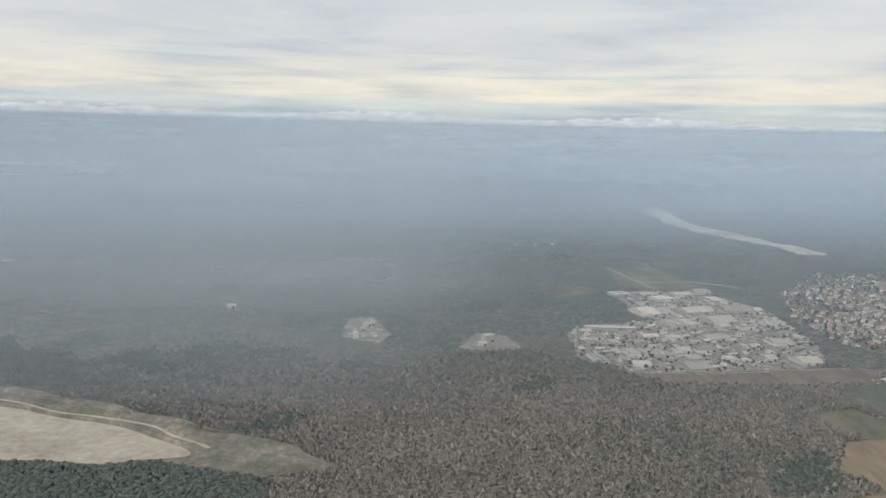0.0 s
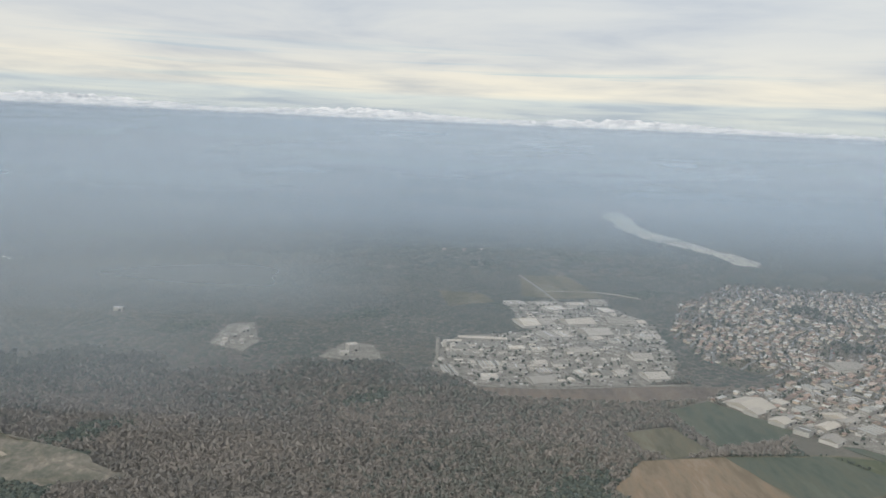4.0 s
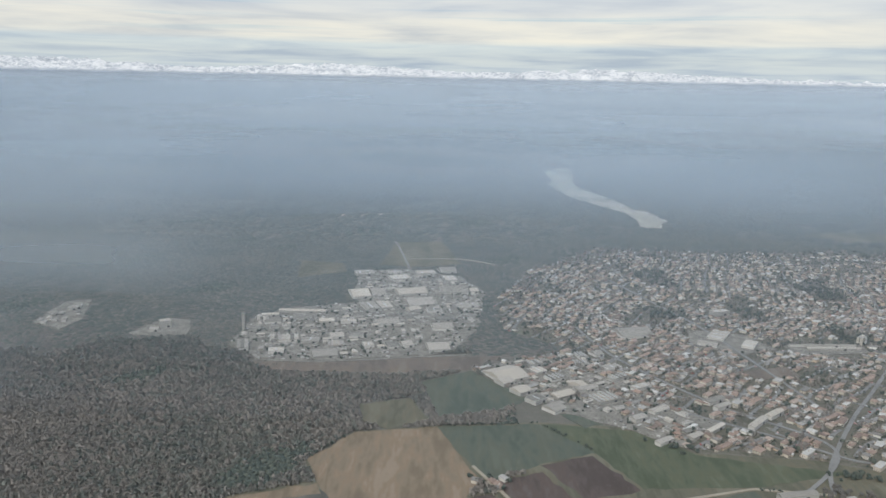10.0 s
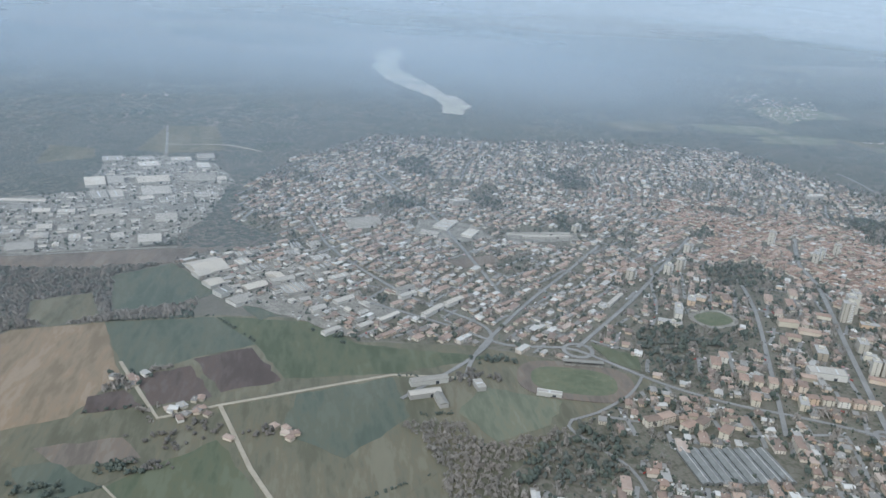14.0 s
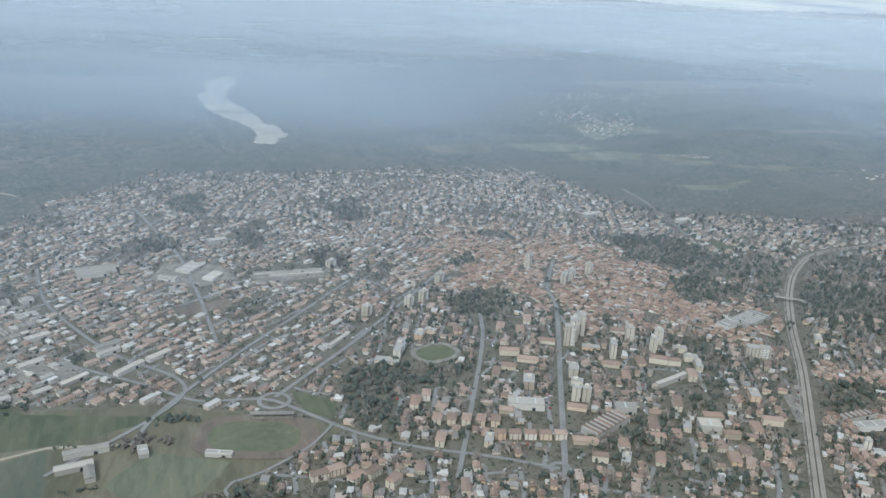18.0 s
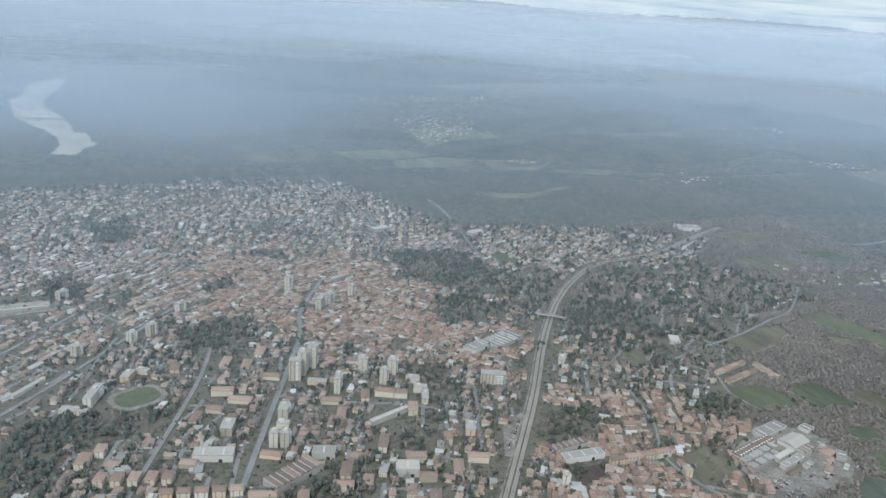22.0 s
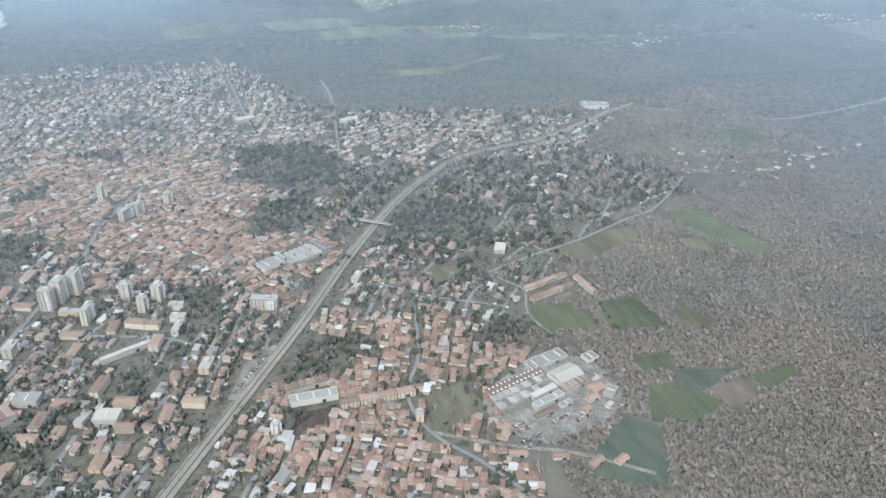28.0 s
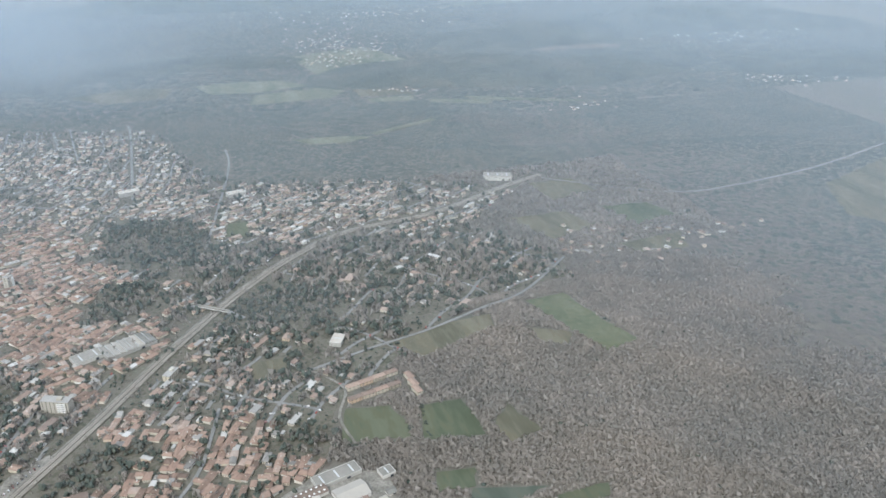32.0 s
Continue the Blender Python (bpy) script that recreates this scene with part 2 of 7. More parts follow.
GLASSHOUSE = material("old_greenhouse_glass", [(0.3, (0.12, 0.125, 0.12)), (0.5, (0.18, 0.185, 0.18)), (0.7, (0.26, 0.265, 0.26))], rough=0.35, scales=(0.15, 1.2))
WATER = material("river_water", [(0.36, (0.36, 0.33, 0.26)), (0.6, (0.48, 0.44, 0.36))], rough=0.6, scales=(0.01, 0.05))
SNOW = material("snowy_rock", [(0.34, (0.36, 0.39, 0.44)), (0.46, (0.56, 0.585, 0.62)), (0.52, (0.76, 0.77, 0.785)), (0.7, (0.84, 0.84, 0.845))], scales=(0.012, 0.06), weights=(0.5, 0.5), bump=0.8, bump_scale=0.04)
PALE = material("pale_sand", [(0.36, (0.24, 0.21, 0.165)), (0.48, (0.36, 0.32, 0.26)), (0.62, (0.48, 0.44, 0.37))], scales=(0.015, 0.2), bump=0.3, bump_scale=0.5)
TERRACE = material("quarry_bench", [(0.36, (0.085, 0.09, 0.075)), (0.46, (0.135, 0.135, 0.11)), (0.54, (0.18, 0.165, 0.14)), (0.62, (0.28, 0.25, 0.205))], scales=(0.06, 0.3))
WHITE = material("white_paint", [(0.3, (0.66, 0.66, 0.65)), (0.7, (0.78, 0.78, 0.77))], rough=0.4, scales=(0.3, 3.0))
CAR_PAINT = material("car_paint", [(0.1, (0.03, 0.03, 0.035)), (0.3, (0.18, 0.19, 0.20)), (0.5, (0.55, 0.55, 0.55)), (0.7, (0.72, 0.72, 0.72)), (0.9, (0.30, 0.06, 0.05))], rough=0.25, scales=(0.3, 3.0), rand="object", spread=0.95)
CAR_MANY = material("car_paint_many", [(0.1, (0.03, 0.03, 0.035)), (0.3, (0.18, 0.19, 0.20)), (0.5, (0.55, 0.55, 0.55)), (0.7, (0.74, 0.74, 0.74)), (0.9, (0.30, 0.06, 0.05))], rough=0.3, scales=(0.3, 3.0), rand="island", spread=0.95)
RUBBER = material("rubber", [(0.3, (0.02, 0.02, 0.02)), (0.7, (0.035, 0.035, 0.035))], scales=(1.0, 5.0))


def field_material(name, a, b, turn=0.0, stripes=0.12):
    """Soil or crop: broad mottling with fine drills drawn out along the furrows."""
    mid = [(p + q) / 2 for p, q in zip(a, b)]
    dry = (mid[0] * 1.06, mid[1] * 0.99, mid[2] * 0.94)
    dark = [p * 0.9 for p in a]
    pale = (b[0] * 1.06, b[1] * 1.04, b[2] * 1.03)
    return material(name, [(0.37, dark), (0.44, a), (0.49, mid), (0.53, dry), (0.57, b), (0.65, pale)], scales=(0.035, 0.22), weights=(0.62, 0.38), stretch=(1.0, 0.12 + stripes, 1.0), turn=turn)


TAN = field_material("stubble", (0.185, 0.148, 0.105), (0.262, 0.212, 0.158), 75)
OLIVE = field_material("dry_meadow", (0.112, 0.110, 0.080), (0.165, 0.157, 0.118), 80)
GREEN = field_material("grass_field", (0.082, 0.098, 0.064), (0.122, 0.134, 0.092), 20)
TEAL = field_material("young_crop", (0.088, 0.106, 0.086), (0.120, 0.132, 0.106), 30)
SOIL = field_material("grey_soil", (0.105, 0.104, 0.092), (0.145, 0.14, 0.122), 70)
STRAW = field_material("straw_grass", (0.125, 0.138, 0.100), (0.18, 0.186, 0.142), 60)
PLOUGH = field_material("ploughed_soil", (0.085, 0.068, 0.062), (0.12, 0.10, 0.092), 65)
BROWN = field_material("fallow", (0.135, 0.115, 0.098), (0.19, 0.165, 0.14), 70)
LAWN = field_material("sports_turf", (0.108, 0.125, 0.08), (0.145, 0.155, 0.105), 0, 1.0)


# ---- builders ----
class Geo:
    """Vertices, faces and a material number for each face."""

    def __init__(self):
        self.v, self.f, self.m = [], [], []

    def add(self, verts, faces, mat=0):
        n = len(self.v)
        self.v.extend(verts)
        self.f.extend(tuple(n + i for i in f) for f in faces)
        self.m.extend([mat] * len(faces))
        return self

    def prism(self, poly, z0, z1, mat=0, cap=True, floor=False):
        n = len(poly)
        verts = [(x, y, z0) for x, y in poly] + [(x, y, z1) for x, y in poly]
        faces = [(i, (i + 1) % n, n + (i + 1) % n, n + i) for i in range(n)]
        if cap:
            faces.append(tuple(range(n, 2 * n)))
        if floor:
            faces.append(tuple(reversed(range(n))))
        return self.add(verts, faces, mat)

    def box(self, x, y, z0, z1, sx, sy, rot=0.0, mat=0):
        c, s = math.cos(rot), math.sin(rot)
        poly = [(x + c * a * sx / 2 - s * b * sy / 2, y + s * a * sx / 2 + c * b * sy / 2) for a, b in ((-1, -1), (1, -1), (1, 1), (-1, 1))]
        return self.prism(poly, z0, z1, mat, True, True)

    def roof(self, x, y, z, sx, sy, rise, rot=0.0, mat=0, hip=0.0, eave=0.25, thick=0.12, ridge_along=True):
        """A pitched roof with eaves; hip: how far the ridge's ends draw in."""
        a, b = sx / 2 + eave, sy / 2 + eave
        r = max(a - hip, 0.05)
        pts = [(-a, -b, z), (a, -b, z), (a, b, z), (-a, b, z), (-a, -b, z + thick), (a, -b, z + thick), (a, b, z + thick), (-a, b, z + thick), (-r, 0, z + rise), (r, 0, z + rise)]
        faces = [(3, 2, 1, 0), (0, 1, 5, 4), (1, 2, 6, 5), (2, 3, 7, 6), (3, 0, 4, 7), (4, 5, 9, 8), (6, 7, 8, 9), (5, 6, 9), (7, 4, 8)]
        c, s = math.cos(rot), math.sin(rot)
        return self.add([(x + c * p - s * q, y + s * p + c * q, h) for p, q, h in pts], faces, mat)

    def mesh(self, name, *mats):
        me = bpy.data.meshes.new(name)
        me.from_pydata(self.v, [], self.f)
        for m in mats:
            me.materials.append(m)
        if len(mats) > 1:
            me.polygons.foreach_set("material_index", self.m)
        me.update()
        return me


def raw(name, verts, tris, mat, soft=False):
    """A mesh straight from arrays of vertices and triangles."""
    me = bpy.data.meshes.new(name)
    me.vertices.add(len(verts))
    me.vertices.foreach_set("co", np.asarray(verts, dtype=np.float32).ravel())
    me.loops.add(3 * len(tris))
    me.loops.foreach_set("vertex_index", np.asarray(tris, dtype=np.int32).ravel())
    me.polygons.add(len(tris))
    me.polygons.foreach_set("loop_start", np.arange(0, 3 * len(tris), 3, dtype=np.int32))
    if soft:
        me.polygons.foreach_set("use_smooth", np.ones(len(tris), dtype=bool))
    me.update(calc_edges=True)
    me.materials.append(mat)
    return me


def part(name, mesh, parent, label="", at=None):
    ob = new(name, mesh)
    ob.parent = parent
    if at is not None:
        ob.matrix_basis = at
    if label:
        tagged(ob, label)
    return ob


def thing(name, x, y, z=0.0, rot=0.0, label="", category="", group=""):
    ob = new(name)
    ob.matrix_basis = pose(x, y, z, 0, 0, rot)
    ob.empty_display_size = 0.5
    return tagged(ob, label, category, group)


def setting(name, mesh, label, category, kind="structure"):
    return tagged(new(name, mesh), label, category, "", kind)


CLAIMS = []          # what is taken: ("poly", points), ("line", points, half width), ("disc", x, y, radius)


def in_poly(poly, X, Y):
    inside = np.zeros(X.shape, bool)
    n = len(poly)
    for i in range(n):
        (x0, y0), (x1, y1) = poly[i], poly[(i + 1) % n]
        if y0 == y1:
            continue
        cross = ((y0 > Y) != (y1 > Y)) & (X < (x1 - x0) * (Y - y0) / (y1 - y0) + x0)
        inside ^= cross
    return inside


def near_line(pts, X, Y, half):
    hit = np.zeros(X.shape, bool)
    for (x0, y0), (x1, y1) in zip(pts[:-1], pts[1:]):
        dx, dy = x1 - x0, y1 - y0
        t = np.clip(((X - x0) * dx + (Y - y0) * dy) / (dx * dx + dy * dy + 1e-9), 0, 1)
        hit |= (X - x0 - t * dx) ** 2 + (Y - y0 - t * dy) ** 2 < half * half
    return hit


def taken(X, Y, pad=0.0):
    hit = np.zeros(X.shape, bool)
    for c in CLAIMS:
        if c[0] == "poly":
            hit |= in_poly(c[1], X, Y)
            if pad:
                hit |= near_line(c[1] + c[1][:1], X, Y, pad)
        elif c[0] == "line":
            hit |= near_line(c[1], X, Y, c[2] + pad)
        else:
            hit |= (X - c[1]) ** 2 + (Y - c[2]) ** 2 < (c[3] + pad) ** 2
    return hit


LAYER = [0.04]


def patch(name, pts, mat, label, category, claim=True, rough_edge=0.0):
    """A piece of land laid on the ground, a little above the one before."""
    LAYER[0] += 0.006
    rim = []
    n = len(pts)
    for i in range(n):
        (x0, y0), (x1, y1) = pts[i], pts[(i + 1) % n]
        steps = max(1, int(math.hypot(x1 - x0, y1 - y0) / 6)) if rough_edge else 1
        for k in range(steps):
            t = k / steps
            x, y = x0 + (x1 - x0) * t, y0 + (y1 - y0) * t
            if rough_edge and k:
                x += rough_edge * noise.noise((x * 0.11, y * 0.11, 3.0))
                y += rough_edge * noise.noise((x * 0.11, y * 0.11, 9.0))
            rim.append((x, y))
    mx, my = sum(p[0] for p in pts) / n, sum(p[1] for p in pts) / n
    if my > brink(mx):
        g, m = Geo(), len(rim)
        for k in range(7):
            q = 1 - k / 6.5
            g.v.extend((mx + (x - mx) * q, my + (y - my) * q, float(relief(mx + (x - mx) * q, my + (y - my) * q)) + 0.9) for x, y in rim)
        g.f = [(k * m + i, k * m + (i + 1) % m, k * m + m + (i + 1) % m, k * m + m + i) for k in range(6) for i in range(m)] + [tuple(range(6 * m, 7 * m))]
        ob = setting(name, g.mesh(name, mat), label, category)
    else:
        ob = setting(name, Geo().prism(rim, -0.2, LAYER[0]).mesh(name, mat), label, category)
    if claim:
        CLAIMS.append(("poly", list(pts)))
    return ob


def smooth(pts, step=6.0):
    """A curve through the points, cut into short pieces."""
    res = []
    n = len(pts)
    for i in range(n - 1):
        p0, p1, p2, p3 = (Vector(pts[max(0, min(n - 1, j))]) for j in (i - 1, i, i + 1, i + 2))
        steps = max(1, int((p2 - p1).length / step))
        for k in range(steps):
            t = k / steps
            q = 0.5 * ((2 * p1) + (p2 - p0) * t + (2 * p0 - 5 * p1 + 4 * p2 - p3) * t * t + (3 * p1 - p0 - 3 * p2 + p3) * t ** 3)
            res.append((q.x, q.y))
    res.append(tuple(pts[-1]))
    return res


def ribbon(geo, pts, width, z0, z1, shift=0.0, mat=0):
    """A strip with depth along a line, moved sideways by shift."""
    left, right = [], []
    for i, (x, y) in enumerate(pts):
        a, b = pts[max(0, i - 1)], pts[min(len(pts) - 1, i + 1)]
        dx, dy = b[0] - a[0], b[1] - a[1]
        k = math.hypot(dx, dy) or 1.0
        nx, ny = -dy / k, dx / k
        left.append((x + nx * (shift + width / 2), y + ny * (shift + width / 2)))
        right.append((x + nx * (shift - width / 2), y + ny * (shift - width / 2)))
    n = len(pts)
    verts = [(x, y, z1) for x, y in left] + [(x, y, z1) for x, y in right] + [(x, y, z0) for x, y in left] + [(x, y, z0) for x, y in right]
    faces = []
    for i in range(n - 1):
        faces += [(n + i, n + i + 1, i + 1, i), (i, i + 1, 2 * n + i + 1, 2 * n + i), (3 * n + i, 3 * n + i + 1, n + i + 1, n + i)]
    return geo.add(verts, faces, mat)


def road(name, pts, width, mat, label, claim=True, curve=True):
    LAYER[0] += 0.004
    line = smooth(pts) if curve else list(pts)
    g = ribbon(Geo(), line, width, -0.1, LAYER[0] + 0.12)
    if claim:
        CLAIMS.append(("line", line[::2] + [line[-1]], width / 2 + 1.2))
    return setting(name, g.mesh(name, mat), label, "road")


def brink(x):
    """Where the plateau ends and the wooded slope falls to the river's valley."""
    return np.interp(x, (-1500, -460, -340, -70, 100, 270, 445, 640, 757, 866, 1077, 1150, 1216, 1300, 1500, 1800, 3000), (800, 929, 1000, 1123, 1200, 1233, 1190, 1120, 1056, 1015, 1000, 890, 830, 770, 720, 670, 620))


def relief(x, y):
    """Height of the land: a level plateau, the valley beyond it and the far hills."""
    x, y = np.asarray(x, float), np.asarray(y, float)
    k = np.clip((y - 1300) / 900, 0, 1)
    wave = np.sin(x * 0.0021 + 1.3) * np.sin(y * 0.0031 + 0.4) + 0.6 * np.sin(x * 0.0047 + y * 0.0019) + 0.4 * np.sin(y * 0.0083 - x * 0.0012)
    dry = np.clip((np.abs(x - 600 - (y - 1500) * 0.02) - 150) / 300, 0, 1)
    s = np.clip((y - brink(x)) / 110, 0, 1)
    return k * dry * (14 + 18 * wave) - 26 * s * s * (3 - 2 * s)


# ---- ground, river, haze sheets, mountains ----
nx, ny = 190, 140
gx = np.concatenate([np.linspace(-5200, -900, 40), np.linspace(-850, 2000, 110), np.linspace(2060, 6000, 40)])
gy = np.concatenate([np.linspace(-1500, 600, 15), np.linspace(630, 1420, 55), np.linspace(1460, 5000, 70)])
XX, YY = np.meshgrid(gx, gy, indexing="ij")
ZZ = relief(XX, YY)
gv = np.stack([XX, YY, ZZ], -1).reshape(-1, 3)
ii, jj = np.meshgrid(np.arange(nx - 1), np.arange(ny - 1), indexing="ij")
q0 = (ii * ny + jj).ravel()
gt = np.concatenate([np.stack([q0, q0 + ny, q0 + ny + 1], 1), np.stack([q0, q0 + ny + 1, q0 + 1], 1)])
setting("ground", raw("ground", gv, gt, GROUND), "winter plain of brown grass and woodland floor reaching the horizon", "ground")

RIVER = [(523, 1866), (546, 1954), (546, 2103), (571, 2191), (624, 2263), (621, 2102), (595, 1929), (592, 1818), (606, 1735), (623, 1681), (634, 1622), (644, 1560), (652, 1478), (667, 1484), (682, 1375), (663, 1334), (651, 1290), (618, 1301), (616, 1320), (624, 1350), (626, 1403), (619, 1448), (606, 1496), (583, 1546), (560, 1606), (549, 1640)]
setting("river", Geo().prism(smooth(RIVER + RIVER[:1], 14.0)[:-1], -27.0, -25.6).mesh("river", WATER), "pale silty river widening between dark wooded banks", "river")
CLAIMS.append(("poly", RIVER))


def haze_sheet_material(strength, fade=None, tone=(0.64, 0.775, 0.925, 1), top=(120.0, 200.0)):
    """Sheet painted as haze: nearly clear, tinted, lit by the daylight that falls on it; densest over the plain, thin
    above and at its foot.
    """
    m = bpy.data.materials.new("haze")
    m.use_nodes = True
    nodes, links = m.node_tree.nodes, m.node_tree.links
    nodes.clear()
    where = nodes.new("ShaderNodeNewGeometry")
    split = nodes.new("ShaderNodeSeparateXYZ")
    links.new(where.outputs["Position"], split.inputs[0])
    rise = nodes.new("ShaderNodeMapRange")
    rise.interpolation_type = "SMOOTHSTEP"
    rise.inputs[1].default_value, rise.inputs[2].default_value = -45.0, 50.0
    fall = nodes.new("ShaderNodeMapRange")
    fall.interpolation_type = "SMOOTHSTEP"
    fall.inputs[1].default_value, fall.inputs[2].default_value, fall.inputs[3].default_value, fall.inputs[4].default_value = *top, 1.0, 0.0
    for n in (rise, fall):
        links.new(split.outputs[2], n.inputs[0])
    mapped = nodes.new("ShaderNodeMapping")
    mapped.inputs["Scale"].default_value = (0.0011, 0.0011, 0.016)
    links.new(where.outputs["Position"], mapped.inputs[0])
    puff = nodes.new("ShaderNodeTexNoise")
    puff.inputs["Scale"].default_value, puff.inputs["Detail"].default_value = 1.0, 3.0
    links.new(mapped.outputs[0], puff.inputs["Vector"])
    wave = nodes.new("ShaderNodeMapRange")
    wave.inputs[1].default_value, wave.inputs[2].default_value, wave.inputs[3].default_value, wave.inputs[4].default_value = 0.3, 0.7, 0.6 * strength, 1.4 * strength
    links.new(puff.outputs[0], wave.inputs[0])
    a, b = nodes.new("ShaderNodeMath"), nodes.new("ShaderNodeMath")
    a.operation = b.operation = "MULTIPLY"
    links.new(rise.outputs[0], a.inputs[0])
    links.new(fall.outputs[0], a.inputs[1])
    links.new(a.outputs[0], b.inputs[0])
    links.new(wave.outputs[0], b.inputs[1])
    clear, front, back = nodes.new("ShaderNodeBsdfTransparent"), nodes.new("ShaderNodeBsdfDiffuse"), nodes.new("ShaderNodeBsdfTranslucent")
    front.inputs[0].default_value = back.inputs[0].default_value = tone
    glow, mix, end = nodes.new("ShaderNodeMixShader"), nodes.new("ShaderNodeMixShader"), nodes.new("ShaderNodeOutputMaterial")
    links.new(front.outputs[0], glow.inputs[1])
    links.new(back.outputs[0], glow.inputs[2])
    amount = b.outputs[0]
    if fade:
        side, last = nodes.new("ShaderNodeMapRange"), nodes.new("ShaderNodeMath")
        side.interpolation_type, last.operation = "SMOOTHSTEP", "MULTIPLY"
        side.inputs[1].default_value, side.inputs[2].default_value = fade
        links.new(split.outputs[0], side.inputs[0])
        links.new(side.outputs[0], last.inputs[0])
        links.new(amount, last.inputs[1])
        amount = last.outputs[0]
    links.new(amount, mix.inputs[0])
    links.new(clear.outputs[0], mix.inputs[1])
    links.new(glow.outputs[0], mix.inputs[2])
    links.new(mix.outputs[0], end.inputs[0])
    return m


def round_line(r, first=-20, last=200, x0=0.0, x1=1000.0):
    """A line at distance r round the flight's ground track."""
    res = []
    for d in range(last, first - 1, -5):
        c = math.cos(radians(d))
        res.append(((x1 if c > 0 else x0) + r * c, r * math.sin(radians(d))))
    return res


# upright see-through sheets imitate distance haze, stronger and paler farther off
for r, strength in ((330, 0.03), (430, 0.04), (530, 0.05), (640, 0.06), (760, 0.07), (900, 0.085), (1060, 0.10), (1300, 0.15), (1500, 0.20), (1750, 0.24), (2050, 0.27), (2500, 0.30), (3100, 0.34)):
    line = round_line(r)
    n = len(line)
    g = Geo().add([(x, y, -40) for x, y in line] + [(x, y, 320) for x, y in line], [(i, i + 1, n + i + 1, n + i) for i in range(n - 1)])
    setting("haze", g.mesh("haze", haze_sheet_material(strength, None, (0.64, 0.775, 0.925, 1) if r < 2000 else (0.72, 0.82, 0.93, 1), (110.0, 190.0) if r < 1450 else (190.0, 226.0))), "see-through blue-grey sheet standing in for winter haze over the plain", "haze")
# a sheet painted as the haze layer's level top, against the foot of the mountains
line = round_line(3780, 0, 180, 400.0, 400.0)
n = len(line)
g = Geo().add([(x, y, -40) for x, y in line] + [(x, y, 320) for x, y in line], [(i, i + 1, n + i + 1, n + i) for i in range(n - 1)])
setting("haze", g.mesh("haze", haze_sheet_material(0.8, None, (0.80, 0.865, 0.93, 1), (208.0, 238.0))), "see-through blue-grey sheet standing in for the haze's level top before the mountains", "haze")

# sheets painted as mist in the valley beyond the plateau's brink
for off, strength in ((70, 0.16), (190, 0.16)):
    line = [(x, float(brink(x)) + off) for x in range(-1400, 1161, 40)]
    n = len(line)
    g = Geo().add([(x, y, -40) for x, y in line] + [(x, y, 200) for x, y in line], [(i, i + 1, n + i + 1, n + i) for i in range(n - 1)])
    setting("haze", g.mesh("haze", haze_sheet_material(strength, (1150, 800), top=(60.0, 170.0))), "see-through sheet standing in for haze in the river's valley", "haze")

# sheets painted as a bank of mist over the western forest, thinning towards the works
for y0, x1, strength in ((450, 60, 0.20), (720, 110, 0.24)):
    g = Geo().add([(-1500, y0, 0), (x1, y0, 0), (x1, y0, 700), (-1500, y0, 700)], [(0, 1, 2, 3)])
    setting("haze", g.mesh("haze", haze_sheet_material(strength, (x1, x1 - 170), (0.72, 0.80, 0.87, 1))), "see-through grey sheet standing in for haze over the western forest", "haze")

# and thinner ones over the eastern forest
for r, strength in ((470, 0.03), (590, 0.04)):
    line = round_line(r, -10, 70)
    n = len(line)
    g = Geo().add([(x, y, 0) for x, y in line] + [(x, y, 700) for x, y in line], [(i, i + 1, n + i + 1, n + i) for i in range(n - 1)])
    setting("haze", g.mesh("haze", haze_sheet_material(strength, (1165, 1290), (0.46, 0.60, 0.76, 1))), "see-through grey sheet standing in for haze over the eastern forest", "haze")

# long low wooded hills beyond the town, one behind the other
hr = random.Random(31)
for hx, hy, long, deep, high in ((-700, 1290, 520, 60, 16), (-150, 1560, 420, 80, 22), (1000, 1420, 300, 60, 14), (1650, 1250, 420, 110, 34), (2150, 1560, 620, 140, 46), (-900, 2050, 800, 130, 40), (1250, 2080, 560, 110, 40), (250, 2250, 260, 90, 26), (-1500, 2700, 900, 160, 60), (1900, 2500, 900, 170, 70), (600, 2850, 900, 150, 58), (2500, 1150, 480, 120, 40)):
    nu, nv = 70, 18
    hv, hf = [], []
    for i in range(nu + 1):
        u = -1 + 2 * i / nu
        for j in range(nv + 1):
            v = -1 + 2 * j / nv
            x, y = hx + long * u + 30 * v, hy + deep * v * (1.1 - 0.4 * u * u) + 0.25 * deep * math.sin(3.1 * u + hx)
            body = max(0.0, 1 - u * u) ** 0.8 * max(0.0, 1 - v * v)
            rough = 0.7 + 0.5 * noise.noise((x * 0.006, y * 0.008, 2.0)) + 0.12 * noise.noise((x * 0.05, y * 0.05, 7.0))
            hv.append((x, y, float(relief(x, y)) - 2 + high * body * rough))
    for i in range(nu):
        for j in range(nv):
            q = i * (nv + 1) + j
            hf.append((q, q + nv + 1, q + nv + 2, q + 1))
    setting("wooded_hill", Geo().add(hv, hf).mesh("wooded_hill", HILL), "long low hill under dark winter forest", "hill")

# snow mountains on the skyline: below the snow line the slopes are painted haze-coloured
sn, sl = SNOW.node_tree.nodes, SNOW.node_tree.links
height, split_z, line, mixed = sn.new("ShaderNodeNewGeometry"), sn.new("ShaderNodeSeparateXYZ"), sn.new("ShaderNodeMapRange"), sn.new("ShaderNodeMix")
mixed.data_type = "RGBA"
line.inputs[1].default_value, line.inputs[2].default_value = 224.0, 240.0
sl.new(height.outputs["Position"], split_z.inputs[0])
sl.new(split_z.outputs[2], line.inputs[0])
sl.new(line.outputs[0], mixed.inputs[0])
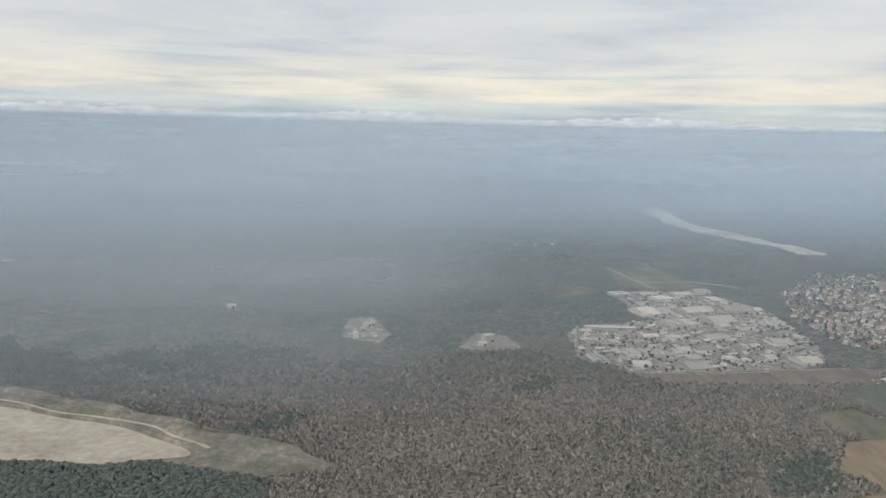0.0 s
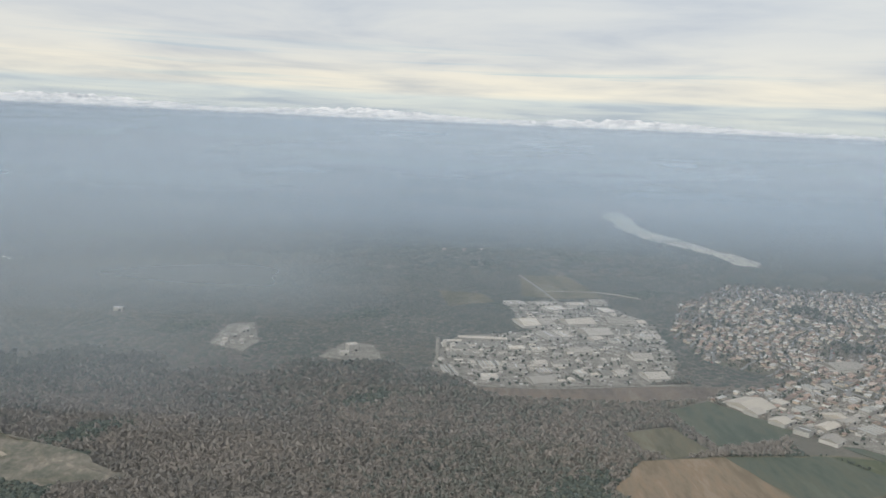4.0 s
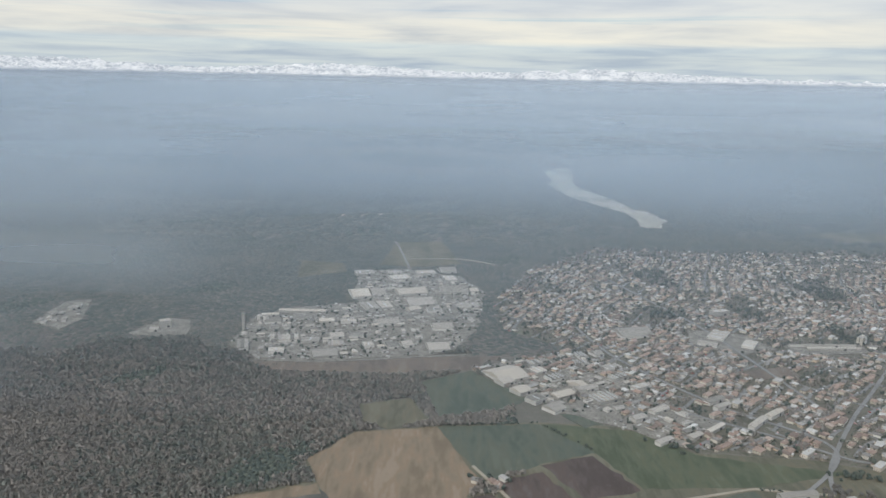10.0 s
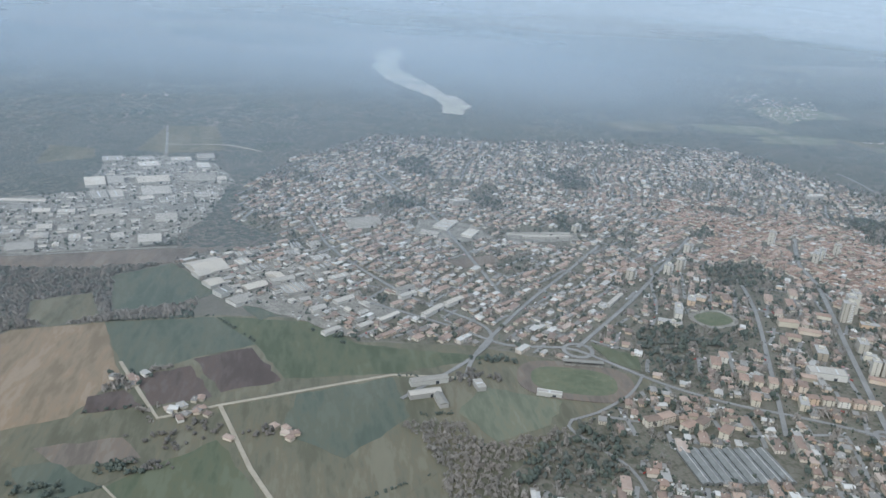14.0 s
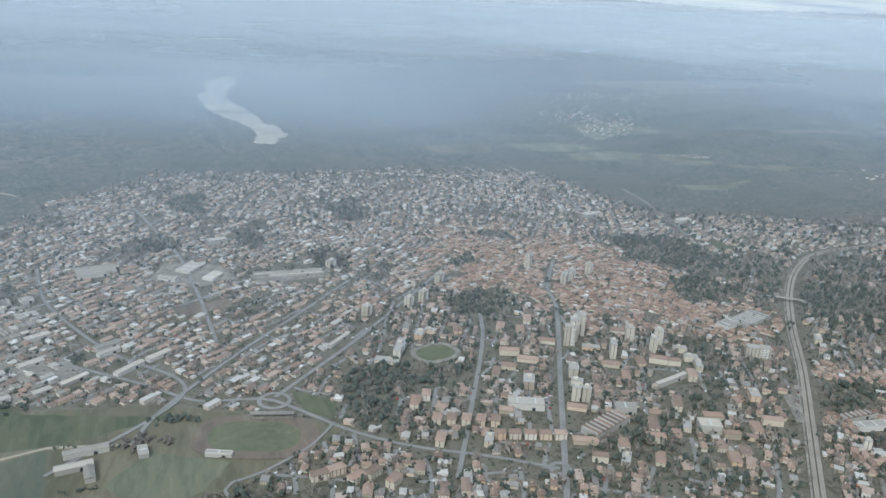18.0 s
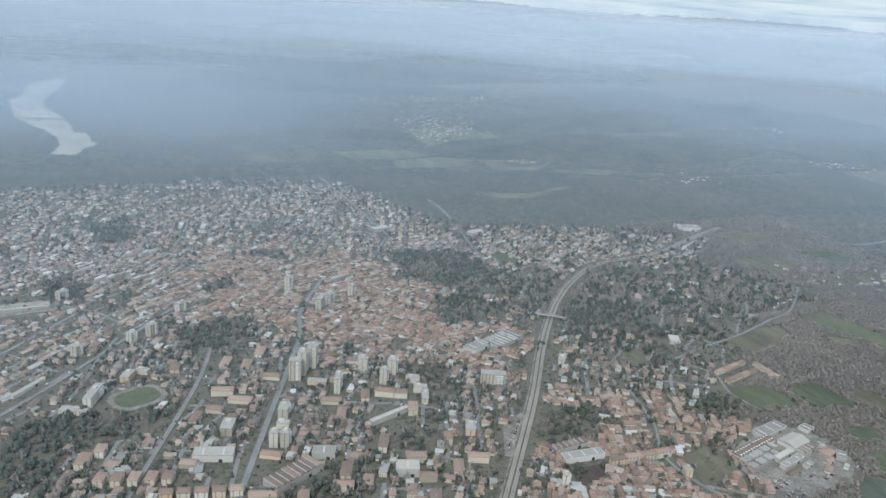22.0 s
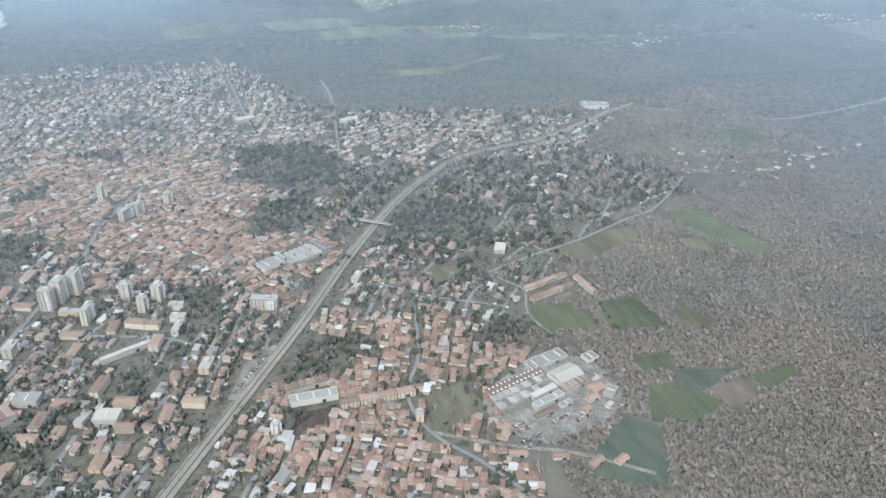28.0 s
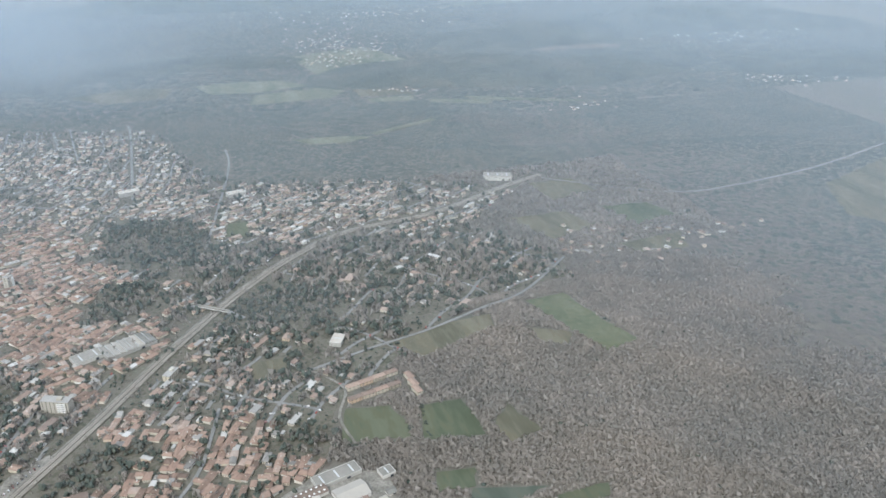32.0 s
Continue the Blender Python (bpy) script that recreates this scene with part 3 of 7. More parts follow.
# pale blue-grey of the haze, put into the lower slopes' colour
mixed.inputs[6].default_value = (0.30, 0.35, 0.42, 1)
sl.new(sn["Color Ramp"].outputs[0], mixed.inputs[7])
sl.new(mixed.outputs[2], sn["Principled BSDF"].inputs["Base Color"])
na, nr = 700, 20
ang = np.linspace(radians(8), radians(172), na)
rad = np.linspace(3850, 4450, nr)
mv = []
for a in ang:
    for k, r in enumerate(rad):
        x, y = 400 + r * math.cos(a), r * math.sin(a)
        ridge = noise.ridged_multi_fractal((x * 0.011, y * 0.011, 4.0), 0.9, 2.1, 5, 1.0, 2.0)
        mv.append((x, y, -40 + (k > 0) * (225 + 62 * (k / (nr - 1)) ** 0.8 + 24 * ridge + 14 * math.sin(a * 19.0) * k / nr) * (0.82 + 0.18 * min(1.0, max(0.0, (a - radians(58)) / radians(14))))))
ii, jj = np.meshgrid(np.arange(na - 1), np.arange(nr - 1), indexing="ij")
q0 = (ii * nr + jj).ravel()
mt = np.concatenate([np.stack([q0, q0 + 1, q0 + nr + 1], 1), np.stack([q0, q0 + nr + 1, q0 + nr], 1)])
setting("mountains", raw("mountains", mv, mt, SNOW), "distant snow-covered alpine range along the skyline", "mountains", "structure")

# ---- fields ----
TOWN = [(302, 531), (345, 473), (409, 433), (433, 400), (508, 393), (531, 383), (610, 347), (560, 310), (500, 259), (520, 190), (700, 140), (1010, 110), (1000, 235), (1043, 273), (1065, 325), (1127, 373), (1193, 423), (1288, 434), (1300, 478), (1240, 560), (1277, 585), (1340, 640), (1224, 690), (1054, 734), (1030, 774), (985, 954), (826, 998), (633, 978), (482, 988), (378, 850), (328, 703), (339, 623), (383, 580), (345, 556)]
patch("town_ground", TOWN, TOWN_GROUND, "gardens, courts and verges of the town", "ground", claim=False, rough_edge=8)

FIELDS = (
    ("farmland", OLIVE, "rough grassland between the fields", []),
    ("stubble_field", TAN, "tan stubble field", [(205, 379), (228, 416), (279, 426), (303, 360), (288, 319), (245, 303), (221, 340)]),
    ("fallow_field", SOIL, "grey-brown fallow field", [(160, 327), (214, 352), (246, 303), (244, 269), (259, 223), (200, 215)]),
    ("stubble_strip", TAN, "narrow pale strip of stubble", [(172, 335), (215, 352), (219, 341), (176, 329)]),
    ("ploughed_field", PLOUGH, "dark ploughed field", [(311, 358), (339, 370), (355, 336), (325, 328)]),
    ("ploughed_field", PLOUGH, "dark ploughed field", [(339, 378), (371, 391), (390, 352), (359, 340)]),
    ("crop_field", TEAL, "grey-green field of young crop", [(279, 426), (344, 433), (377, 396), (340, 380), (312, 360), (303, 367)]),
    ("meadow", GREEN, "long green meadow beside the town", [(345, 433), (409, 425), (433, 395), (516, 376), (452, 358), (392, 354), (373, 395)]),
    ("crop_field", TEAL, "blue-green field of young crop", [(399, 337), (452, 354), (458, 313), (423, 278), (392, 300)]),
    ("fallow_field", OLIVE, "brown-green fallow field", [(376, 302), (425, 276), (467, 266), (445, 244), (402, 232)]),
    ("meadow", GREEN, "bright green meadow along the lane", [(318, 261), (362, 296), (397, 230), (385, 200), (345, 228)]),
    ("dry_meadow", OLIVE, "olive striped dry meadow", [(244, 278), (275, 280), (289, 247), (318, 261), (345, 228), (385, 200), (262, 200), (259, 223)]),
    ("dry_meadow", OLIVE, "dry meadow with a reddish strip", [(246, 303), (288, 319), (316, 327), (337, 297), (352, 288), (318, 264), (275, 280)]),
    ("fallow_field", BROWN, "reddish-brown strip of fallow soil", [(280, 293), (318, 300), (330, 283), (296, 277)]),
    ("small_field", PLOUGH, "small dark allotment field", [(292, 338), (309, 344), (322, 328), (293, 322)]),
    ("garden_plot", TEAL, "dark hedged garden plot", [(276, 278), (290, 282), (318, 262), (290, 249)]),
    ("pale_clearing", OLIVE, "pale clearing at the wood's edge", [(226, 458), (260, 470), (274, 435), (249, 421), (232, 430)]),
    ("clearing", BROWN, "brown clearing in front of the works", [(130, 535), (189, 537), (264, 553), (330, 560), (302, 528), (240, 512), (160, 515)]),
    ("clearing", TEAL, "dull green clearing by the wood", [(266, 500), (302, 526), (342, 473), (318, 452), (280, 440)]),
    ("ochre_field", STRAW, "ochre rough ground by the sports field", [(484, 315), (502, 342), (544, 325), (531, 302), (500, 288)]),
    ("pasture", GREEN, "green pasture beside the long farm rows", [(1072, 325), (1097, 319), (1102, 303), (1100, 286), (1062, 296)]),
    ("pasture", GREEN, "green pasture split by a hedge", [(1115, 313), (1141, 311), (1143, 272), (1107, 283)]),
    ("pasture", LAWN, "long bright green pasture among woods", [(1233, 411), (1268, 413), (1277, 362), (1287, 334), (1257, 329)]),
    ("dry_meadow", OLIVE, "pale dry meadow by the wood", [(1218, 376), (1246, 358), (1234, 345), (1220, 355)]),
    ("clearing", OLIVE, "rough clearing in the wood", [(1166, 297), (1175, 268), (1153, 262), (1151, 281)]),
    ("pasture", GREEN, "small green pasture in the wood", [(1104, 254), (1126, 250), (1120, 237), (1099, 240)]),
    ("pasture", TEAL, "dark green pasture in the wood", [(1118, 236), (1157, 224), (1124, 215), (1110, 220)]),
    ("pasture", GREEN, "green pasture beside the factory", [(1096, 229), (1116, 224), (1129, 202), (1106, 194), (1080, 203)]),
    ("fallow_field", BROWN, "grey-brown fallow plot in the wood", [(1129, 214), (1152, 216), (1152, 200), (1127, 196)]),
    ("pasture", GREEN, "green strip of pasture in the wood", [(1157, 216), (1188, 215), (1184, 207), (1156, 202)]),
    ("meadow", OLIVE, "villa meadow among garden trees", [(1023, 392), (1047, 393), (1047, 373), (1024, 373)]),
    ("far_field", STRAW, "pale far fields round a village", [(1247, 1445), (1328, 1480), (1408, 1501), (1469, 1344), (1350, 1340), (1271, 1294)]),
    ("rough_plot", OLIVE, "rough grassy plot in the old quarter", [(974, 262), (1001, 268), (1004, 240), (969, 234)]),
    ("small_green", GREEN, "little green field between houses", [(1039, 631), (1058, 632), (1051, 599), (1033, 602)]),
    ("dark_plot", PLOUGH, "dark bare plot behind sheds", [(904, 273), (927, 272), (921, 262), (902, 256)]),
    ("paddock", TEAL, "green paddock among sheds", [(360, 449), (385, 457), (402, 447), (373, 428)]),
    ("bare_ground", OLIVE, "bare pale building land beyond the wood", [(1612, 465), (1657, 540), (1800, 590), (1800, 440), (1650, 420)]),
    ("verge_green", GREEN, "green triangle of lawn by the roundabout", [(583, 393), (607, 375), (602, 356), (587, 370)]),
    ("meadow", OLIVE, "dull meadow among villas", [(1120, 388), (1176, 400), (1200, 401), (1196, 384), (1135, 363)]),
    ("meadow", OLIVE, "pale meadow by a hamlet", [(1360, 478), (1428, 483), (1416, 453), (1368, 456)]),
    ("meadow", OLIVE, "sloping meadow between gardens", [(1290, 560), (1350, 560), (1360, 520), (1310, 505)]),
    ("meadow", GREEN, "green meadow at the wood's edge", [(1390, 560), (1440, 555), (1450, 520), (1400, 510)]),
    ("meadow", OLIVE, "pale meadow behind the warehouse", [(1350, 640), (1400, 640), (1410, 600), (1350, 590)]),
    ("clearing", STRAW, "pale forest clearing with a track", [(1143, 866), (1206, 862), (1240, 850), (1206, 835), (1160, 842)]),
    ("pale_cut", STRAW, "pale straight forest cutting", [(1262, 945), (1367, 989), (1374, 981), (1269, 934)]),
    ("meadow", TEAL, "rough meadow in front of the factory", [(1040, 193), (1070, 211), (1082, 200), (1074, 180), (1060, 160), (1030, 178)]),
    ("far_field", STRAW, "pale far fields", [(1058, 1277), (1124, 1290), (1198, 1283), (1239, 1233), (1157, 1211), (1080, 1216)]),
    ("far_field", STRAW, "pale far field by a wood", [(1146, 1194), (1249, 1216), (1289, 1183), (1256, 1141), (1128, 1137)]),
    ("far_field", OLIVE, "dull far field by a wood", [(872, 1255), (949, 1290), (1025, 1277), (1014, 1216), (928, 1200)]),
    ("fallow_field", BROWN, "brown plot between suburban houses", [(512, 536), (550, 549), (552, 533), (519, 519)]),
    ("far_field", OLIVE, "far green fields", [(1302, 1189), (1376, 1167), (1393, 1134), (1302, 1136)]),
    ("far_field", STRAW, "narrow pale far field", [(1310, 1125), (1385, 1124), (1378, 1091), (1308, 1100)]),
    ("far_field", STRAW, "narrow pale far field", [(1401, 1096), (1497, 1062), (1486, 1039), (1399, 1075)]),
    ("far_field", STRAW, "pale far clearing", [(1453, 1101), (1628, 1024), (1661, 997), (1475, 1068)]),
    ("clearing", OLIVE, "clearing behind the works", [(205, 870), (215, 1000), (275, 1010), (300, 880), (245, 860)]),
    ("clearing", OLIVE, "pale clearing beyond the wood", [(110, 880), (160, 870), (170, 830), (120, 800)]),
)
for name, mat, label, pts in FIELDS:
    if not pts:
        patch(name, [(170, 200), (165, 330), (205, 379), (228, 416), (279, 428), (344, 436), (409, 430), (433, 398), (508, 391), (531, 381), (610, 347), (560, 310), (500, 262), (520, 190), (430, 150)], mat, label, "grassland", claim=False, rough_edge=2)
        continue
    patch(name, pts, mat, label, "field", rough_edge=2.5)

# far farmland beyond the river, draped over the hills
fr = random.Random(21)
for k in range(46):
    x0, y0 = fr.uniform(-1600, 2900), fr.uniform(1080, 2900)
    if (1250 < x0 < 2000 and y0 < 1350) or (430 < x0 < 780 and y0 < 2150) or (900 < x0 < 1350 and y0 < 1330) or (-250 < x0 < 250 and y0 < 1120):
        continue
    a, b = fr.uniform(40, 150) * y0 / 1600, fr.uniform(18, 50) * y0 / 1600
    n = 10
    g = Geo()
    verts, faces = [], []
    for i in range(n + 1):
        for j in range(n + 1):
            u, v = -1 + 2 * i / n, -1 + 2 * j / n
            x, y = x0 + a * u * (1 - 0.35 * v * v), y0 + b * v * (1 - 0.4 * u * u) + 0.2 * b * math.sin(3 * u + k)
            verts.append((x, y, float(relief(x, y)) + 0.8))
    for i in range(n):
        for j in range(n):
            q = i * (n + 1) + j
            faces.append((q, q + n + 1, q + n + 2, q + 1))
    setting("far_field", g.add(verts, faces).mesh("far_field", fr.choice((OLIVE, STRAW, STRAW, GREEN, BROWN))), "pale far farmland among dark woods", "field")
    CLAIMS.append(("poly", [(x0 - a, y0 - b * 0.7), (x0 + a, y0 - b * 0.7), (x0 + a, y0 + b * 0.7), (x0 - a, y0 + b * 0.7)]))

# ---- roads and railway ----
road("farm_lane", [(300, 375), (318, 340), (331, 316), (360, 327), (452, 356), (494, 351)], 2.0, DIRT, "pale unpaved farm lane between fields", curve=False)
road("farm_lane", [(360, 327), (380, 272), (400, 230), (430, 150)], 2.2, DIRT, "pale unpaved farm lane between fields", curve=False)
road("farm_lane", [(318, 263), (345, 230), (370, 190)], 1.0, DIRT, "narrow grassy track", curve=False)
road("west_avenue", [(494, 352), (508, 385), (554, 452), (592, 500), (650, 575)], 2.6, ASPHALT, "straight grey suburban street")
road("avenue", [(572, 387), (594, 412), (632, 455), (673, 507), (745, 600)], 2.8, ASPHALT, "straight grey town avenue")
road("ring_road", [(443, 457), (496, 418), (526, 392), (554, 388), (571, 383), (605, 346), (622, 331), (645, 316), (680, 300), (711, 282)], 2.3, ASPHALT, "curving ring road past the sports ground")
road("park_road", [(602, 352), (585, 330), (560, 312), (540, 300), (560, 262), (560, 230)], 1.8, ASPHALT, "narrow road past the park")
road("main_street", [(690, 226), (708, 268), (755, 378), (801, 485), (815, 535), (850, 600)], 3.4, ASPHALT, "straight main street into the centre")
road("side_street", [(655, 285), (682, 346), (725, 447), (745, 520)], 2.8, ASPHALT, "side street between apartment houses")
road("west_street", [(455, 330), (520, 405), (470, 470), (420, 560), (400, 640)], 2.4, ASPHALT, "grey street through the western suburb")
road("north_street", [(958, 719), (960, 921), (958, 985)], 2.8, ASPHALT, "straight pale street running out of town")
road("north_street", [(904, 858), (896, 928), (890, 990)], 2.4, ASPHALT, "straight pale street running out of town")
road("suburb_street", [(463, 821), (489, 734), (512, 655), (526, 575), (540, 470)], 2.8, ASPHALT, "straight grey street through the suburb")
road("east_street", [(1015, 584), (1057, 780), (1062, 850)], 2.4, ASPHALT, "straight street in the eastern quarter")
road("works_road", [(264, 553), (268, 600), (268, 666), (250, 770), (235, 883), (215, 1000)], 3.2, YARD, "pale access road through the works")
road("field_road", [(232, 900), (300, 905), (340, 880)], 2.0, DIRT, "pale track along the wood")
road("works_road", [(136, 539), (189, 538), (264, 553), (300, 560)], 2.4, YARD, "pale road along the works' edge")
road("shed_road", [(358, 455), (385, 466), (420, 452), (450, 440)], 2.4, YARD, "concrete road between sheds")
road("old_street", [(1000, 170), (985, 205), (968, 235), (967, 268), (985, 300), (1000, 350)], 2.0, ASPHALT, "narrow street by the old quarter")
road("factory_road", [(968, 235), (1000, 213), (1030, 196), (1060, 170)], 2.4, YARD, "pale road to the factory")
road("east_lane", [(1069, 291), (1066, 318), (1076, 345), (1060, 372)], 1.6, YARD, "pale lane beside the long farm rows")
road("east_road", [(1060, 372), (1105, 385), (1150, 395), (1200, 412), (1240, 425), (1300, 470)], 2.2, ASPHALT, "country road among villas")
road("far_road", [(1843, 632), (1700, 590), (1557, 568), (1478, 575), (1360, 660)], 1.8, ASPHALT, "far pale road along the wood")

for cx0, cy0, label in ((571, 383, "grassy roundabout where avenue and ring road meet"), (711, 282, "small pale roundabout on the main street")):
    big = 9.0 if cx0 < 600 else 5.0
    ring = [(cx0 + big * math.cos(k * math.pi / 10), cy0 + big * math.sin(k * math.pi / 10)) for k in range(21)]
    setting("roundabout", ribbon(Geo(), ring, 2.6, -0.1, LAYER[0] + 0.14).mesh("roundabout", ASPHALT), label, "roundabout")
    CLAIMS.append(("disc", cx0, cy0, big + 2))
RAIL = smooth([(700, 50), (790, 172), (830, 226), (884, 297), (930, 358), (976, 424), (1028, 490), (1081, 543), (1140, 580), (1225, 596), (1320, 640), (1375, 662)])
CLAIMS.append(("line", RAIL[::2], 6.5))
railway = setting("railway", ribbon(Geo(), RAIL, 8.4, -0.2, 0.35).mesh("embankment", BALLAST_DARK), "double-track railway on a broad pale ballast bed", "railway")
for shift in (-2.4, 0.9):
    part("ballast_bed", ribbon(Geo(), RAIL, 2.3, 0.1, 0.75, shift).mesh("ballast_bed", BALLAST), railway)
    for gauge in (-0.35, 0.35):
        part("rail", ribbon(Geo(), RAIL, 0.12, 0.7, 0.86, shift + gauge).mesh("rail", STEEL), railway)
part("service_track", ribbon(Geo(), RAIL, 1.2, 0.1, 0.5, 3.4).mesh("service_track", YARD), railway)

mast_pole = Geo().box(0, 0, 0, 3.6, 0.16, 0.16).mesh("pole", STEEL)
mast_arm = Geo().box(0.9, 0, 3.0, 3.12, 1.8, 0.08).box(0.9, 0, 2.5, 2.58, 1.4, 0.06).mesh("arm", STEEL)
mast_foot = Geo().box(0, 0, 0, 0.3, 0.5, 0.5).mesh("foot", YARD)
for i in range(24, len(RAIL) - 22, 3):
    (x0, y0), (x1, y1) = RAIL[i], RAIL[i + 1]
    a = math.atan2(y1 - y0, x1 - x0)
    side = 3.0 if i % 2 else -4.7
    mast = thing("catenary_mast", x0 - math.sin(a) * side, y0 + math.cos(a) * side, 0.34, math.degrees(a) + (-90 if side > 0 else 90), "grey steel catenary mast beside the railway", "mast", "catenary masts")
    part("pole", mast_pole, mast)
    part("arm", mast_arm, mast)
    part("foot", mast_foot, mast)

# bridge over the railway
span = thing("road_bridge", 1009, 470, 0, 142, "short concrete road bridge over the railway cutting", "bridge")
part("deck", Geo().box(0, 0, 2.4, 2.9, 26, 3.2).mesh("deck", YARD), span)
for s in (-1, 1):
    part("parapet", Geo().box(0, s * 1.5, 2.9, 3.4, 26, 0.2).mesh("parapet", SHED_WALL), span)
    part("pier", Geo().box(s * 9.5, 0, 0, 2.4, 0.8, 2.8).mesh("pier", YARD), span)
    part("ramp", Geo().add([(s * 13, -1.8, 0), (s * 13, 1.8, 0), (s * 13, 1.8, 2.9), (s * 13, -1.8, 2.9), (s * 26, -1.8, 0), (s * 26, 1.8, 0)], [(0, 1, 2, 3), (3, 2, 5, 4), (0, 3, 4), (1, 5, 2)]).mesh("ramp", ASPHALT), span)
river_bridge = thing("river_bridge", 606, 1607, -26, -12, "long low road bridge across the river", "bridge")
part("deck", Geo().box(0, 0, 4.2, 5.2, 130, 6).mesh("deck", YARD), river_bridge)
for k in range(-3, 4):
    part("pier", Geo().box(k * 17, 0, 0, 4.2, 2.0, 4.0).mesh("pier", YARD), river_bridge)

# ---- industrial halls ----
def shed(x, y, rot, L, W, h, style, label, group="", category="industrial hall"):
    """A works hall; its roof is flat, pitched, sawtooth or vaulted."""
    CLAIMS.append(("disc", x, y, 0.42 * math.hypot(L, W)))
    hall = thing("industrial_hall", x, y, 0, rot, label, category, group)
    part("body", Geo().box(0, 0, 0, h, L, W).mesh("body", SHED_WALL), hall)
    if style == "flat":
        part("roof", Geo().box(0, 0, h, h + 0.25, L - 0.5, W - 0.5).mesh("roof", SHED_ROOF), hall)
        g = Geo()
        for s in (-1, 1):
            g.box(0, s * (W / 2 - 0.1), h, h + 0.5, L, 0.25).box(s * (L / 2 - 0.1), 0, h, h + 0.5, 0.25, W - 0.5)
        part("parapet", g.mesh("parapet", SHED_WALL), hall)
        for k in range(int(L / 8)):
            part("skylight", Geo().box((k + 0.5) * L / max(1, int(L / 8)) - L / 2, 0, h + 0.25, h + 0.5, 0.9, W * 0.7).mesh("skylight", SKYLIGHT), hall)
    elif style == "pitched":
        part("roof", Geo().roof(0, 0, h, L, W, 0.12 * W + 0.4, eave=0.2).mesh("roof", SHED_ROOF), hall)
    elif style == "tiled":
        part("roof", Geo().roof(0, 0, h, L, W, 0.25 * W + 0.2, eave=0.3).mesh("roof", ROOF), hall)
    else:
        n = max(3, int(L / (3.2 if L < 20 else 4.0)))
        step = L / n
        for k in range(n):
            a = -L / 2 + k * step
            v = [(a, -W / 2, h), (a + step, -W / 2, h), (a, -W / 2, h + 1.1), (a, W / 2, h), (a + step, W / 2, h), (a, W / 2, h + 1.1)]
            part("roof_tooth", Geo().add(v, [(0, 1, 2), (3, 5, 4), (1, 4, 5, 2), (0, 3, 4, 1)]).mesh("roof_tooth", ROOF if style == "redtooth" else SHED_ROOF), hall)
            part("roof_light", Geo().box(a + 0.04, 0, h + 0.1, h + 1.0, 0.06, W - 0.6).mesh("roof_light", SKYLIGHT), hall)
    part("door", Geo().box(L * 0.2, -W / 2 - 0.04, 0, min(2.0, h * 0.7), 2.0, 0.08).mesh("door", WINDOW), hall)
    return hall


rnd = random.Random(7)
WORKS = [(106, 571), (109, 649), (131, 678), (195, 705), (188, 758), (185, 827), (228, 850), (298, 817), (324, 753), (313, 637), (291, 565), (264, 557), (189, 540), (136, 541)]
EDGE = [(303, 530), (345, 556), (386, 575), (417, 535), (440, 470), (462, 440), (428, 405), (394, 432), (359, 453)]
patch("works_yard", WORKS, YARD, "pale concrete yards of the works in the wood", "yard", claim=False, rough_edge=4)
patch("industrial_yard", EDGE, YARD, "concrete yards of the industrial quarter", "yard", claim=False, rough_edge=4)
FACTORY = [(1001, 243), (1003, 222), (1021, 206), (1051, 210), (1073, 216), (1080, 230), (1079, 263), (1048, 276), (1008, 256)]
patch("factory_yard", FACTORY, YARD, "concrete yard and car park of the factory", "yard", claim=False, rough_edge=1.5)
patch("station_car_park", [(875, 297), (889, 326), (908, 338), (911, 332), (893, 316), (880, 293)], YARD, "pale car park beside the railway", "car park")
patch("retail_yard", [(500, 640), (545, 628), (560, 590), (525, 575), (490, 600)], YARD, "concrete yard of a retail park", "yard")
patch("sidings", [(566, 606), (639, 610), (637, 588), (575, 575)], YARD, "pale gravel sidings with sheds", "yard", rough_edge=2)
# halls that can be told apart: middle, turn, length and width
NORTH_HALLS = ((195.3, 731.6, 18, 17.8, 29.3), (212.7, 739, 16, 14.7, 24), (190.9, 819.2, 17, 19.7, 16.7), (224.6, 825.2, 23, 15.7, 9.8), (231.9, 799.8, 23, 21.2, 19.3), (260, 828.6, 13, 21.3, 15.9), (283.4, 842.2, 14, 18.6, 20.3), (286.7, 803.1, 13, 13.5, 20.6), (290.2, 756.7, 6, 29.3, 26.1), (310.9, 755.8, 12, 8.8, 13.5), (304.1, 698.6, 11, 22, 8.9), (246.7, 742.9, 18, 29.9, 22.4), (256.6, 705.6, 18, 25.9, 25.3), (210.5, 686.7, 23, 13.2, 24.1), (224.1, 691.8, 20, 12.2, 23.8), (149.3, 668.4, -1, 43.6, 6.5), (252, 682.8, 37, 12.6, 10.8), (271.7, 678.6, 15, 13.4, 9.2))
